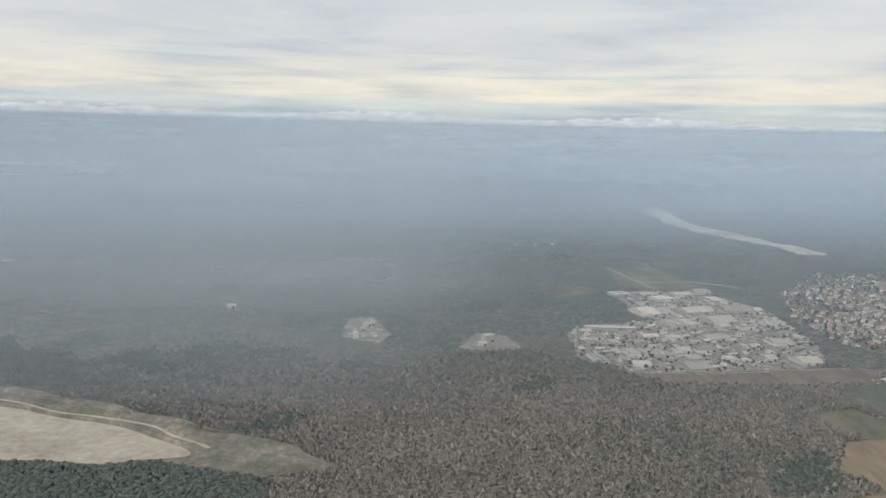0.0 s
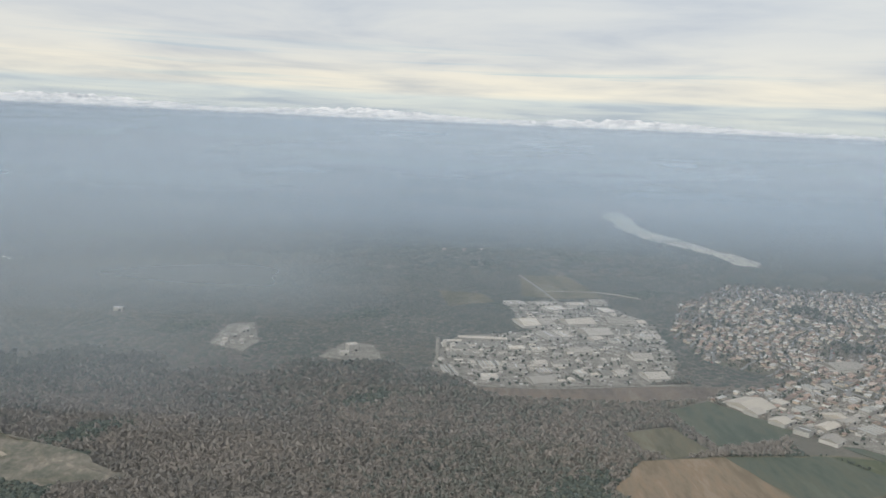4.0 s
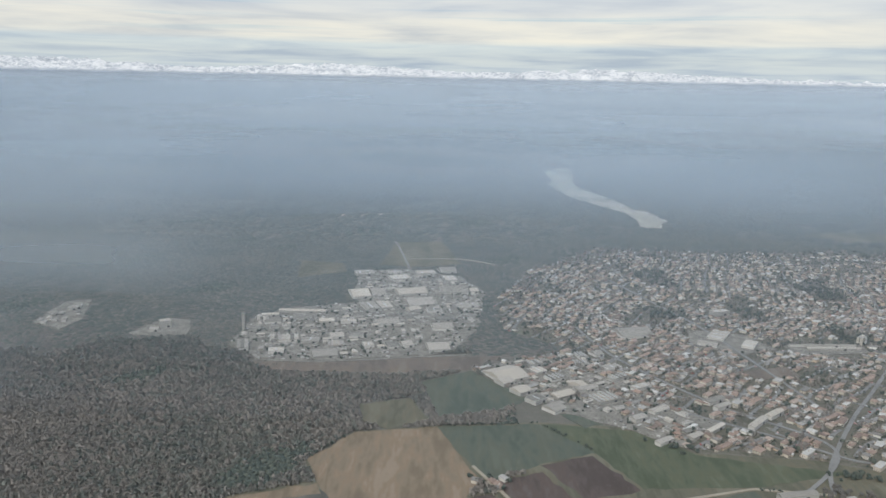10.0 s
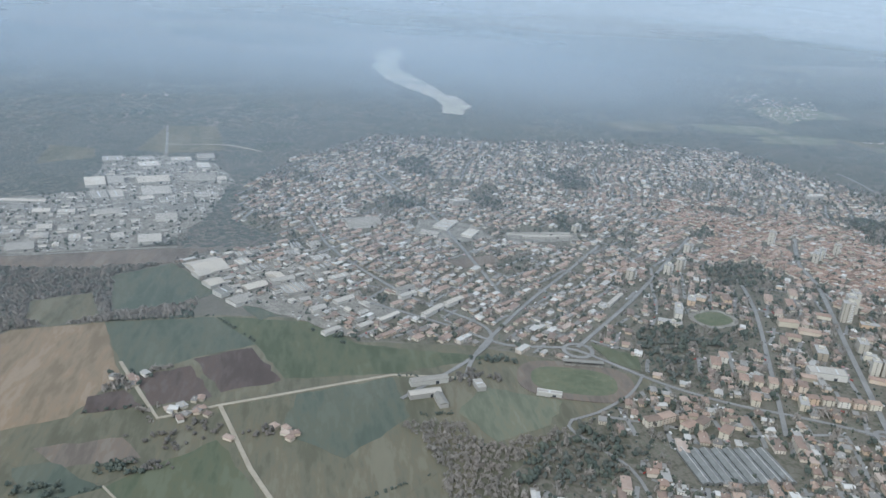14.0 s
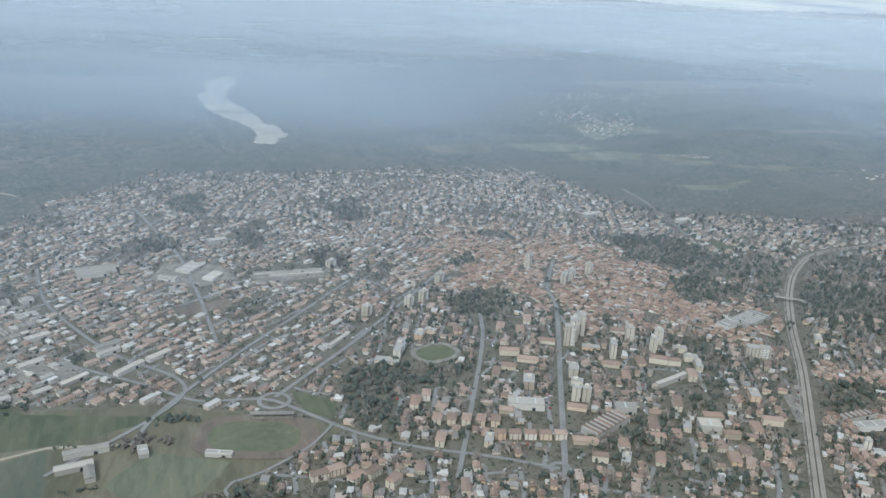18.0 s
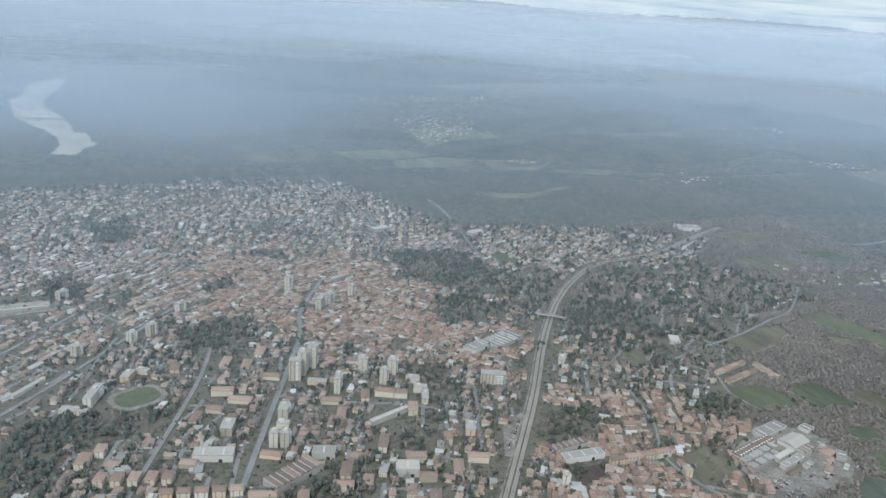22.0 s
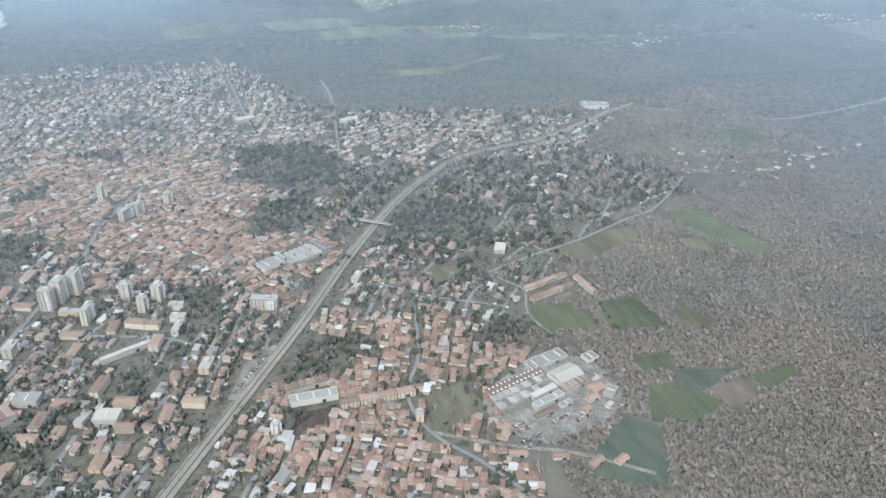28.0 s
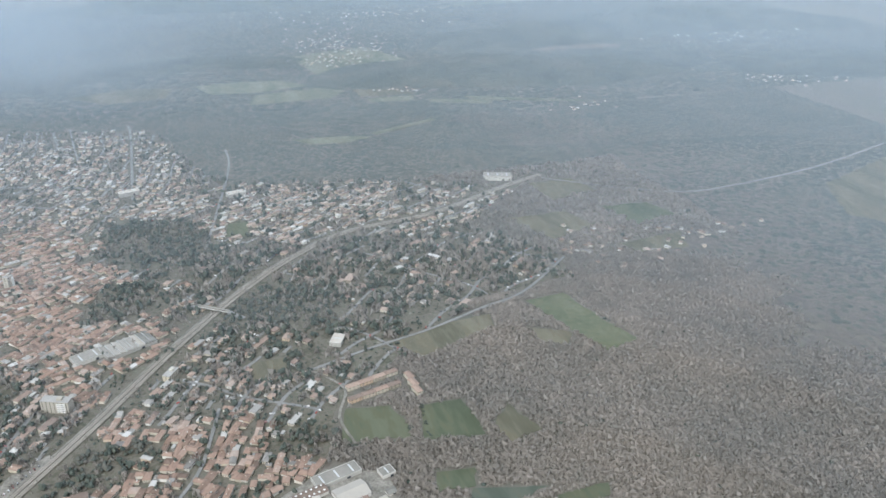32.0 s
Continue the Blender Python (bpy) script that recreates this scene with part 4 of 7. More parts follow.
SOUTH_HALLS = ((230, 638.7, 15, 21.3, 14.3), (196, 639.2, 10, 13.8, 9.1), (176.3, 639, 10, 13.4, 9.1), (154.5, 647.9, 11, 9.4, 10.7), (151.8, 589.1, 12, 16.9, 14.4), (171.4, 583.8, 4, 14.2, 9), (207.8, 599.3, 6, 12, 9.8), (277.1, 573.6, 11, 17.2, 17.7), (280, 628.7, 10, 17.4, 16.2), (281.3, 653.1, 10, 16, 8.1), (148.9, 556.3, 9, 12.2, 8.3), (119.2, 567.9, 14, 9, 22.3), (220.3, 575, 14, 8.4, 10.4), (239.3, 576.3, 18, 8.8, 12.9), (122.7, 653.7, 8, 15, 5.7), (187.5, 553.1, 17, 19.4, 16.7), (134.6, 614.9, 10, 7.5, 8.6), (120, 613.2, 10, 6.6, 12.2), (128.5, 636.2, 11, 14.1, 13), (251.1, 580, 22, 9.2, 11.3), (193.6, 577, 12, 13.2, 11.6), (191.2, 598, 13, 11.3, 11.2))
EDGE_HALLS = ((328.3, 516, 33, 24.4, 25.7), (326.6, 502.1, 36, 10.5, 11.2), (336.9, 485.3, 40, 11.6, 11.5), (346, 470, 42, 12, 10.2), (356.6, 456.1, 42, 11.6, 11.9), (388.8, 544.9, 14, 12, 8.9), (391.8, 560.9, 18, 7.7, 11.9), (394.4, 475.5, 29, 19.1, 13.7), (352.3, 540.6, 24, 11.6, 7.6), (383.7, 491.8, 25, 17.7, 7.2), (365, 512.4, 33, 14.8, 9.8), (379.4, 496.5, 44, 6.3, 20.3), (365.8, 480.8, 35, 16.7, 9.4), (353.6, 525.5, 33, 9.9, 9.4))
MEADOW_HALLS = ((405, 567.5, 27, 8.4, 9.4), (400.3, 457.8, 28, 7.8, 4.8), (426.9, 457.2, 36, 15.3, 5.7), (409.7, 442.6, 32, 10.6, 5.9), (439.7, 419, 37, 11.3, 4.8), (455.7, 429.8, 43, 18.1, 3.6), (469.8, 476, 35, 16.9, 5.7), (471.7, 465.1, 36, 14.7, 4.3), (486.2, 439.3, 47, 21.2, 4.4), (503, 454.4, 41, 17.2, 4.7), (418, 410.4, 38, 12.9, 4.5), (446.5, 622.5, 17, 30.1, 21.6), (412, 515, 33, 15.8, 7.6), (424.3, 498.1, 35, 16.5, 7.1), (411.2, 535.9, 32, 13.4, 8.1))
SAID = {"flat": "pale works hall with flat roof and skylights", "pitched": "pale works hall with a shallow pitched roof", "tooth": "grey works hall with a sawtooth roof", "redtooth": "red sawtooth-roofed hall with white lights", "tiled": "works building with a clay-tiled roof"}
for rows, said in ((NORTH_HALLS, "works halls"), (SOUTH_HALLS, "works halls"), (EDGE_HALLS, "halls of the industrial quarter"), (MEADOW_HALLS, "halls of the industrial quarter")):
    for x, y, rot, L, W in rows:
        style = rnd.choice(("flat", "flat", "pitched", "pitched", "pitched", "tooth")) if W > 7 else "pitched"
        shed(x, y, rot, L, W, rnd.uniform(1.9, 2.9), style, SAID[style], said)
spots = []
for poly, rot, pu, pv in ((WORKS, 12, 11, 9.5), (EDGE, 36, 10, 8.5)):
    a = radians(rot)
    cx, cy = sum(p[0] for p in poly) / len(poly), sum(p[1] for p in poly) / len(poly)
    for i in range(-18, 19):
        for j in range(-20, 21):
            u, v = i * pu + rnd.uniform(-2.5, 2.5), j * pv + rnd.uniform(-1.5, 1.5)
            x, y = cx + u * math.cos(a) - v * math.sin(a), cy + u * math.sin(a) + v * math.cos(a)
            X, Y = np.array([x]), np.array([y])
            if in_poly(poly, X, Y)[0] and not near_line(poly + poly[:1], X, Y, 5)[0] and not taken(X, Y, 2.2)[0] and rnd.random() < 0.55:
                spots.append((x, y, rot + rnd.choice((0, 0, 90)), rnd.uniform(3.5, 8.5), rnd.uniform(2.6, 4.6), rnd.uniform(1.2, 2.2), rnd.choice(("flat", "pitched", "pitched") + (("tiled",) if poly is EDGE else ()))))
for x, y, rot, L, W, h, style in spots:
    shed(x, y, rot, L, W if abs(rot) < 60 else min(W, 9), h, style, SAID[style], "works halls")

# single halls that stand out
for x, y, rot, L, W, h, style, label in (
    (472, 347, 12, 22, 5, 3, "pitched", "long white farm shed beside the lane"),
    (468, 333, 12, 18, 5, 3, "pitched", "white farm shed beside a longer one"),
    (476, 326, 100, 12, 5, 2.6, "pitched", "white farm shed standing crosswise"),
    (500, 341, 100, 9, 5, 2.6, "flat", "small white flat-roofed store"),
    (538, 331, -18, 14, 3.4, 2.4, "flat", "long white flat-roofed changing house"),
    (1024, 249, 14, 34, 5, 2.5, "tooth", "long white factory hall with a sawtooth roof"),
    (1022, 242.5, 14, 30, 5.5, 2.2, "tooth", "lower factory hall with a grey sawtooth roof"),
    (1037, 242, 14, 17, 4, 3.1, "flat", "grey raised factory wing with a flat roof"),
    (1036, 235, 14, 20, 4.5, 3.1, "flat", "white-walled factory wing with a grey flat roof"),
    (1030, 227, 14, 14, 3.6, 1.9, "tiled", "low factory annex with a clay-tiled roof"),
    (1056, 252, 13, 17, 12, 2.8, "pitched", "factory hall with a bright corrugated roof"),
    (1052, 268, 13, 26, 9, 2.5, "flat", "green-grey factory hall with a flat roof"),
    (1078, 262, 13, 8, 7, 2.2, "flat", "small white flat-roofed store by the wood"),
    (1057, 243, 13, 15, 6, 2.2, "redtooth", "factory wing with a clay-tiled roof"),
    (1072, 230, 40, 9, 6, 2.8, "flat", "white office block with roof plant"),
    (917, 293, 5, 24, 6, 3, "redtooth", "workshop with a red sawtooth roof"),
    (918, 281, -4, 26, 7, 3, "flat", "grey flat-roofed store beside a dark plot"),
    (755, 315, 27, 32, 12, 4, "redtooth", "brick-red sawtooth-roofed hall by the gardens"),
    (718, 347, -18, 22, 9, 4, "flat", "low pale school hall with flat roof"),
    (950, 440, 24, 34, 17, 2.4, "tooth", "broad grey sawtooth-roofed mill"),
    (925, 434, 24, 20, 11, 2.4, "flat", "low green-grey hall beside the mill"),
    (1325, 664, -20, 30, 12, 5, "flat", "big white warehouse at the wood's edge"),
    (522, 622, 58, 26, 14, 2.2, "flat", "large grey retail hall with a flat roof"),
    (540, 598, 58, 18, 10, 2.2, "flat", "retail hall beside the car park"),
    (505, 598, -32, 16, 8, 2.2, "pitched", "pale retail hall with a pitched roof"),
    (622, 458, 49, 26, 3, 2.2, "pitched", "long narrow white-roofed shelter along the avenue"),
    (668, 345, 20, 14, 5, 3, "tooth", "small sawtooth-roofed workshop among houses"),
    (776, 330, -20, 13, 8, 4, "flat", "pale flat-roofed school hall"),
    (815, 300, -20, 13, 9, 5, "flat", "cream school building with a flat roof"),
    (826, 358, 20, 30, 3.6, 3, "flat", "long bent white-roofed arcade"),
    (1085, 400, 60, 12, 8, 3, "flat", "grey flat-roofed school among trees"),
    (40, 615, 30, 9, 7, 6, "flat", "white-roofed plant in a forest clearing"),
    (35, 602, 10, 7, 4, 3, "flat", "low store in a forest clearing"),
    (858, 190, 50, 14, 9, 3, "pitched", "white tent-roofed hall beside the railway"),
    (602, 600, 3, 58, 2.6, 2.2, "pitched", "long narrow pale shed on the sidings"),
    (608, 592, 3, 46, 2.4, 2.2, "pitched", "long narrow pale shed on the sidings"),
    (545, 690, 20, 18, 8, 4, "flat", "pale hall in the suburb"),
    (955, 735, 15, 20, 8, 4, "flat", "white hall in the northern suburb"),
    (1055, 700, 15, 18, 8, 4, "flat", "white hall beside the railway line"),
):
    shed(x, y, rot, L, W, h, style, label)

for x, y, rot, L, W, h, style in ((1060, 229, 14, 7, 4, 2.2, "tiled"), (1052, 222, 30, 6, 3.6, 1.8, "tiled"), (1044, 230, 14, 8, 3, 2.0, "flat"), (1066, 221, 30, 5, 3, 1.8, "flat"), (1076, 247, 14, 5, 4, 1.8, "pitched"), (1071, 243, 14, 4, 3, 1.6, "flat"), (1006, 236, 80, 6, 3.4, 2.0, "tiled"), (1012, 265, 10, 8, 4.5, 2.2, "tiled"), (1020, 268, 20, 6, 4, 2.0, "tiled"), (1003, 205, -20, 9, 3.6, 1.9, "tiled"), (1022, 196, -15, 8, 3.4, 1.9, "tiled"), (1036, 186, 20, 9, 4, 2.0, "tiled"), (1049, 183, 20, 7, 4, 2.0, "tiled")):
    shed(x, y, rot, L, W, h, style, SAID[style], "buildings round the factory", "factory building")
redhall = thing("industrial_hall", 1026, 255.5, 0, 14, "long factory hall with a red roof and rows of white skylights", "industrial hall")
CLAIMS.append(("disc", 1026, 255, 16))
part("body", Geo().box(0, 0, 0, 2.6, 38, 6.5).mesh("body", SHED_WALL), redhall)
part("roof", Geo().roof(0, 0, 2.6, 38, 6.5, 0.9, eave=0.25).mesh("roof", ROOF), redhall)
dome = Geo().box(0, 0, 0, 0.45, 1.0, 0.9).mesh("skylight", WHITE)
for k in range(13):
    for s in (-1, 1):
        part("skylight", dome, redhall, at=pose(-17 + k * 2.85, s * 1.9, 2.9))
tent = thing("industrial_hall", 1067, 236, 0, 14, "square brick-red factory wing with a tiled roof", "industrial hall")
part("body", Geo().box(0, 0, 0, 2.4, 9, 7).mesh("body", WALLS), tent)
part("roof", Geo().roof(0, 0, 2.4, 9, 7, 1.5, hip=3.0, eave=0.3).mesh("roof", ROOF), tent)

# forest compound with tanks
patch("compound_yard", [(-78, 620), (-80, 683), (-60, 694), (-40, 632), (-46, 600)], YARD, "pale yard of a compound in the wood", "yard", rough_edge=3)
patch("compound_yard", [(16, 596), (32, 641), (56, 634), (66, 592), (45, 586)], YARD, "pale yard of a plant in the wood", "yard", rough_edge=3)
for k in range(14):
    x, y = -62 + rnd.uniform(-13, 13), 645 + rnd.uniform(-30, 36)
    shed(x, y, rnd.choice((15, 105)), rnd.uniform(4, 8), rnd.uniform(3, 4.5), rnd.uniform(1.8, 3.2), rnd.choice(("flat", "pitched")), "small pale store in a forest compound", "compound stores")
shed(-194, 719, 10, 8, 6, 3, "flat", "lone white building in the forest")


def silo(x, y, r, h, label):
    s = thing("silo", x, y, 0, 0, label, "silo", "silos")
    n = 14
    ring = [(r * math.cos(2 * math.pi * k / n), r * math.sin(2 * math.pi * k / n)) for k in range(n)]
    part("shell", Geo().prism(ring, 0, h).mesh("shell", SHED_WALL), s)
    part("cap", Geo().add([(a, b, h) for a, b in ring] + [(0, 0, h + r * 0.5)], [(k, (k + 1) % n, n) for k in range(n)]).mesh("cap", SHED_ROOF), s)
    part("ladder", Geo().box(r + 0.1, 0, 0, h, 0.12, 0.4).mesh("ladder", STEEL), s)


silo(110, 608, 1.6, 16, "tall pale concrete silo tower at the works")
silo(116, 640, 2.4, 5, "squat pale silo at the works")
silo(123, 634, 2.4, 5, "squat pale silo at the works")
silo(146, 622, 2.2, 4, "squat pale silo at the works")

# greenhouses beside the park
for k in range(8):
    gx0 = 592 + k * 6.0
    gh = thing("greenhouse", gx0, 262 - k * 0.3, 0, 92, "grey glass greenhouse with a pitched roof", "greenhouse", "greenhouses")
    CLAIMS.append(("disc", gx0, 262, 14))
    part("body", Geo().box(0, 0, 0, 1.3, 28, 5.2).mesh("body", GLASSHOUSE), gh)
    part("roof", Geo().roof(0, 0, 1.3, 28, 5.2, 1.1, eave=0.1).mesh("roof", GLASSHOUSE), gh)
    part("ridge", Geo().box(0, 0, 2.36, 2.5, 28, 0.25).mesh("ridge", SHED_WALL), gh)
    part("door", Geo().box(-14.05, 0, 0, 1.0, 0.1, 1.0).mesh("door", WINDOW), gh)

# sports ground and running track
def oval(cx, cy, a, b, rot, n=40):
    c, s = math.cos(radians(rot)), math.sin(radians(rot))
    pts = []
    for k in range(n):
        t = 2 * math.pi * k / n
        u, v = a * (abs(math.cos(t)) ** 0.7) * (1 if math.cos(t) > 0 else -1), b * (abs(math.sin(t)) ** 0.7) * (1 if math.sin(t) > 0 else -1)
        pts.append((cx + c * u - s * v, cy + s * u + c * v))
    return pts


patch("sports_ground", oval(558, 346, 34, 22, -14), BROWN, "brown banked surround of the football ground", "sports ground")
patch("football_pitch", oval(557, 346, 25, 15, -14), LAWN, "green football pitch", "pitch")
patch("running_track", oval(684, 428, 17, 14, 20), YARD, "pale running track by the school", "track")
patch("track_lawn", oval(684, 428, 13.5, 10.5, 20), LAWN, "grass inside the running track", "lawn")
stand = thing("grandstand", 568, 364, 0, -10, "long white-roofed grandstand beside the pitch", "grandstand")
part("terrace", Geo().box(0, 0, 0, 1.4, 24, 3.2).mesh("terrace", YARD), stand)
part("roof", Geo().box(0, 0.4, 3.0, 3.2, 25, 3.6).mesh("roof", SHED_ROOF), stand)
for k in range(6):
    part("post", Geo().box(-11 + k * 4.4, 1.6, 0, 3.0, 0.2, 0.2).mesh("post", STEEL), stand)

# quarry with benches
qc, qs = math.cos(radians(-17)), math.sin(radians(-17))
rings = ((0.9, 0.25), (0.94, 2.2), (1.04, 2.3), (1.08, 4.2), (1.2, 4.4), (1.24, 6.0), (1.36, 6.0), (1.44, 0.0))
nq = 72
qv = []
for scale, z in rings:
    for k in range(nq):
        t = 2 * math.pi * k / nq
        wob = 1 + 0.09 * math.sin(3 * t + 0.6) + 0.05 * math.sin(7 * t) + (scale - 0.9) * (0.2 * math.sin(5 * t + 9 * scale) + 0.12 * math.sin(13 * t + 20 * scale))
        u, v = 100 * scale * wob * math.cos(t), 33 * scale * wob * math.sin(t)
        far = max(0.0, min(1.0, 0.1 + 1.5 * math.sin(t + 0.15)))
        qv.append((-222 + qc * u - qs * v, 402 + qs * u + qc * v, z * far if z > 1 else z))
faces = [(i * nq + k, i * nq + (k + 1) % nq, (i + 1) * nq + (k + 1) % nq, (i + 1) * nq + k) for i in range(len(rings) - 1) for k in range(nq)]
quarry = setting("quarry", Geo().add(qv, faces).mesh("quarry", TERRACE), "sand quarry with stepped grassy benches", "quarry")
part("quarry_floor", Geo().add([(x, y, z + 0.03) for x, y, z in qv[:nq]], [tuple(range(nq))]).mesh("quarry_floor", PALE), quarry)
road_line = [(x, y) for x, y, z in qv[2 * nq + 4:2 * nq + 34]]
haul = ribbon(Geo(), road_line, 3.0, 0.5, 2.5)
part("haul_road", haul.mesh("haul_road", PALE), quarry)
CLAIMS.append(("poly", [(x, y) for x, y, z in (qv[(0 if math.sin(2 * math.pi * k / nq) < -0.1 else len(rings) - 1) * nq + k] for k in range(nq))]))


# ---- towers and apartment blocks ----
pane = Geo().box(0, 0, -0.32, 0.32, 0.55, 0.1).mesh("window", WINDOW)


def block(x, y, rot, L, W, floors, label, category="apartment block", roof="flat", group="apartment blocks"):
    CLAIMS.append(("disc", x, y, 0.45 * math.hypot(L, W) + 0.8))
    h = floors * 1.35
    b = thing("apartment_block", x, y, 0, rot, label, category, group)
    part("body", Geo().box(0, 0, 0, h, L, W).mesh("body", TOWER_WALL if floors > 4 else WALLS), b)
    if roof == "flat":
        part("roof", Geo().box(0, 0, h, h + 0.3, L + 0.2, W + 0.2).mesh("roof", ROOF_GREY), b)
        part("lift_house", Geo().box(L * 0.15, 0, h + 0.3, h + 1.5, min(3, L * 0.4), W * 0.45).mesh("lift_house", TOWER_WALL), b)
    else:
        part("roof", Geo().roof(0, 0, h, L, W, 0.22 * W, eave=0.35, hip=W * 0.4).mesh("roof", ROOF), b)
    cols = max(2, int(L / 2.2))
    for f in range(floors):
        for c in range(cols):
            part("window", pane, b, at=pose((c + 0.5) * L / cols - L / 2, -W / 2 - 0.02, f * 1.35 + 0.75))
        part("window", pane, b, at=pose(-L / 2 - 0.02, 0, f * 1.35 + 0.75, 0, 0, 90))
    if floors > 4:
        for f in range(1, floors, 1):
            part("balcony", Geo().box(L * 0.25, -W / 2 - 0.35, f * 1.35 + 0.1, f * 1.35 + 0.5, L * 0.3, 0.7).mesh("balcony", WHITE), b)


for x, y, rot, L, W, floors, label in (
    (790, 432, 67, 9, 6, 12, "tall pale residential tower with lift house"), (799, 440, 67, 9, 6, 12, "tall pale residential tower with balconies"),
    (783, 424, -23, 8, 6, 11, "tall pale residential tower beside the main street"), (806, 402, 67, 12, 4, 8, "long pale slab block of flats"),
    (829, 420, 67, 6, 6, 9, "cream point block among garden trees"), (848, 412, 60, 7, 6, 9, "white point block among garden trees"),
    (838, 402, 60, 5, 5, 8, "white point block among garden trees"), (910, 380, -25, 17, 6, 6, "broad grey block of flats with rows of windows"),
    (752, 349, 67, 5, 5, 7, "pair of slim white towers"), (758, 347, 67, 5, 5, 7, "pair of slim white towers"),
    (817, 585, 50, 6, 5, 9, "slim white tower in the old centre"), (834, 541, 50, 14, 5, 7, "white slab block at the centre"),
    (843, 548, 50, 9, 5, 7, "white slab block at the centre"), (866, 560, 50, 6, 5, 7, "white point block at the centre"),
    (975, 394, 55, 11, 5, 3, "yellow-walled block by the railway"), (700, 520, 42, 7, 5, 7, "cream block of flats on the avenue"),
    (686, 512, 42, 6, 5, 6, "cream block of flats on the avenue"), (650, 500, 42, 6, 6, 6, "pale block in the western suburb"),
    (659, 432, 67, 20, 5, 5, "long white block beside the running track"), (648, 420, -23, 16, 6, 2, "low white school wing beside the track"),
    (894, 262, 55, 4, 4, 5, "slim white block beside the railway"), (966, 246, 75, 5, 4, 4, "yellow-walled house block in the old quarter"),
    (730, 372, 67, 12, 7, 4, "pale block of flats among gardens"), (765, 380, 67, 10, 6, 5, "pale block on the main street"),
    (640, 610, 42, 9, 5, 5, "pale block of flats in the suburb"), (725, 560, 42, 8, 5, 6, "pale block near the centre"),
):
    block(x, y, rot, L, W, floors, label)
for k in range(5):
    block(690 + k * 8.5, 318 - k * 2.0, -14, 6.5, 5, 3, "cream three-storey house block with a tiled roof", "apartment house", "tiled", "tiled house blocks")
    block(586 + k * 9, 300 - k * 3 + (k % 2) * 6, 10 + 9 * k, 9, 5, 3, "cream curved-row house block with a tiled roof", "apartment house", "tiled", "tiled house blocks")
    block(660 + k * 8.2, 341 - k * 2.2, 67, 8, 5, 3, "cream three-storey house block with a tiled roof", "apartment house", "tiled", "tiled house blocks")
quarter = [(640, 325), (700, 288), (830, 262), (885, 330), (872, 400), (800, 470), (700, 470), (650, 440)]
qr = random.Random(17)
made = []
while len(made) < 48:
    x, y = qr.uniform(640, 885), qr.uniform(262, 470)
    X, Y = np.array([x]), np.array([y])
    if not in_poly(quarter, X, Y)[0] or taken(X, Y, 4.2)[0]:
        made.append(0) if qr.random() < 0.004 else None
        continue
    made.append(1)
    block(x, y, 67 + qr.choice((0, 90)) + qr.gauss(0, 4), qr.uniform(7.5, 14.5), qr.uniform(4.4, 6), qr.choice((2, 2, 3, 3)), qr.choice(("cream house block with an orange-tiled roof", "pale house block with a hipped tiled roof", "ochre house block with a brown-tiled roof")), "apartment house", qr.choice(("tiled", "tiled", "tiled", "flat")), "tiled house blocks")
for k in range(4):
    block(935 + k * 10.3, 269.5 - k * 0.6, -4, 9.6, 4.5, 3, "long terrace with white fronts and an orange-tiled roof", "terrace", "tiled", "long terraces")
    block(1081 + k * 9, 344 + k * 2.2, 13, 8.4, 3.6, 2, "long low farm terrace with a tiled roof", "terrace", "tiled", "farm terraces")
    block(1079 + k * 9, 331 + k * 2.0, 13, 8.4, 3.6, 2, "long low farm terrace with a tiled roof", "terrace", "tiled", "farm terraces")
for k in range(3):
    block(1118, 327 + k * 8, 103, 7.6, 3.8, 2, "low farm wing with a tiled roof", "terrace", "tiled", "farm terraces")

# ---- the town's houses ----
# centre, street angle, spacing along and across, house size, kind
DISTRICTS = (
    (450, 560, 42, 7.05, 7.57, 4.3, "suburb"), (560, 500, 42, 6.88, 7.39, 4.3, "suburb"), (450, 720, 58, 7.4, 7.92, 4.13, "suburb"),
    (560, 640, 48, 7.05, 7.57, 4.13, "suburb"), (680, 620, 42, 6.71, 7.04, 4.3, "suburb"), (560, 860, 66, 7.74, 8.45, 3.96, "suburb"),
    (720, 800, 72, 7.4, 8.1, 3.96, "suburb"), (860, 900, 80, 7.74, 8.45, 3.96, "suburb"), (920, 760, 66, 7.4, 8.1, 4.13, "suburb"),
    (790, 600, 30, 6.0, 6.0, 5.4, "old"), (880, 530, 36, 5.8, 5.8, 5.4, "old"), (930, 470, 36, 6.2, 6.4, 5.6, "old"),
    (720, 450, 67, 6.88, 7.39, 4.64, "garden"), (690, 370, 67, 7.22, 7.74, 4.82, "garden"), (770, 300, 67, 7.05, 7.57, 4.64, "garden"),
    (860, 350, 56, 6.88, 7.39, 4.3, "garden"), (640, 240, 75, 7.22, 7.92, 4.64, "garden"), (840, 220, 56, 7.05, 7.39, 4.47, "garden"),
    (930, 210, 62, 5.9, 6.0, 5.4, "old"), (975, 310, 62, 6.2, 6.4, 5.4, "old"), (1010, 375, 52, 7.57, 7.92, 4.3, "garden"),
    (1080, 440, 45, 12.0, 12.5, 5.0, "villa"), (1190, 480, 35, 12.0, 12.0, 5.0, "villa"), (1060, 640, 30, 7.22, 7.74, 4.13, "suburb"), (1200, 630, 28, 7.4, 7.92, 4.13, "suburb"),
    (1010, 560, 50, 10.0, 10.0, 5.0, "villa"),
)
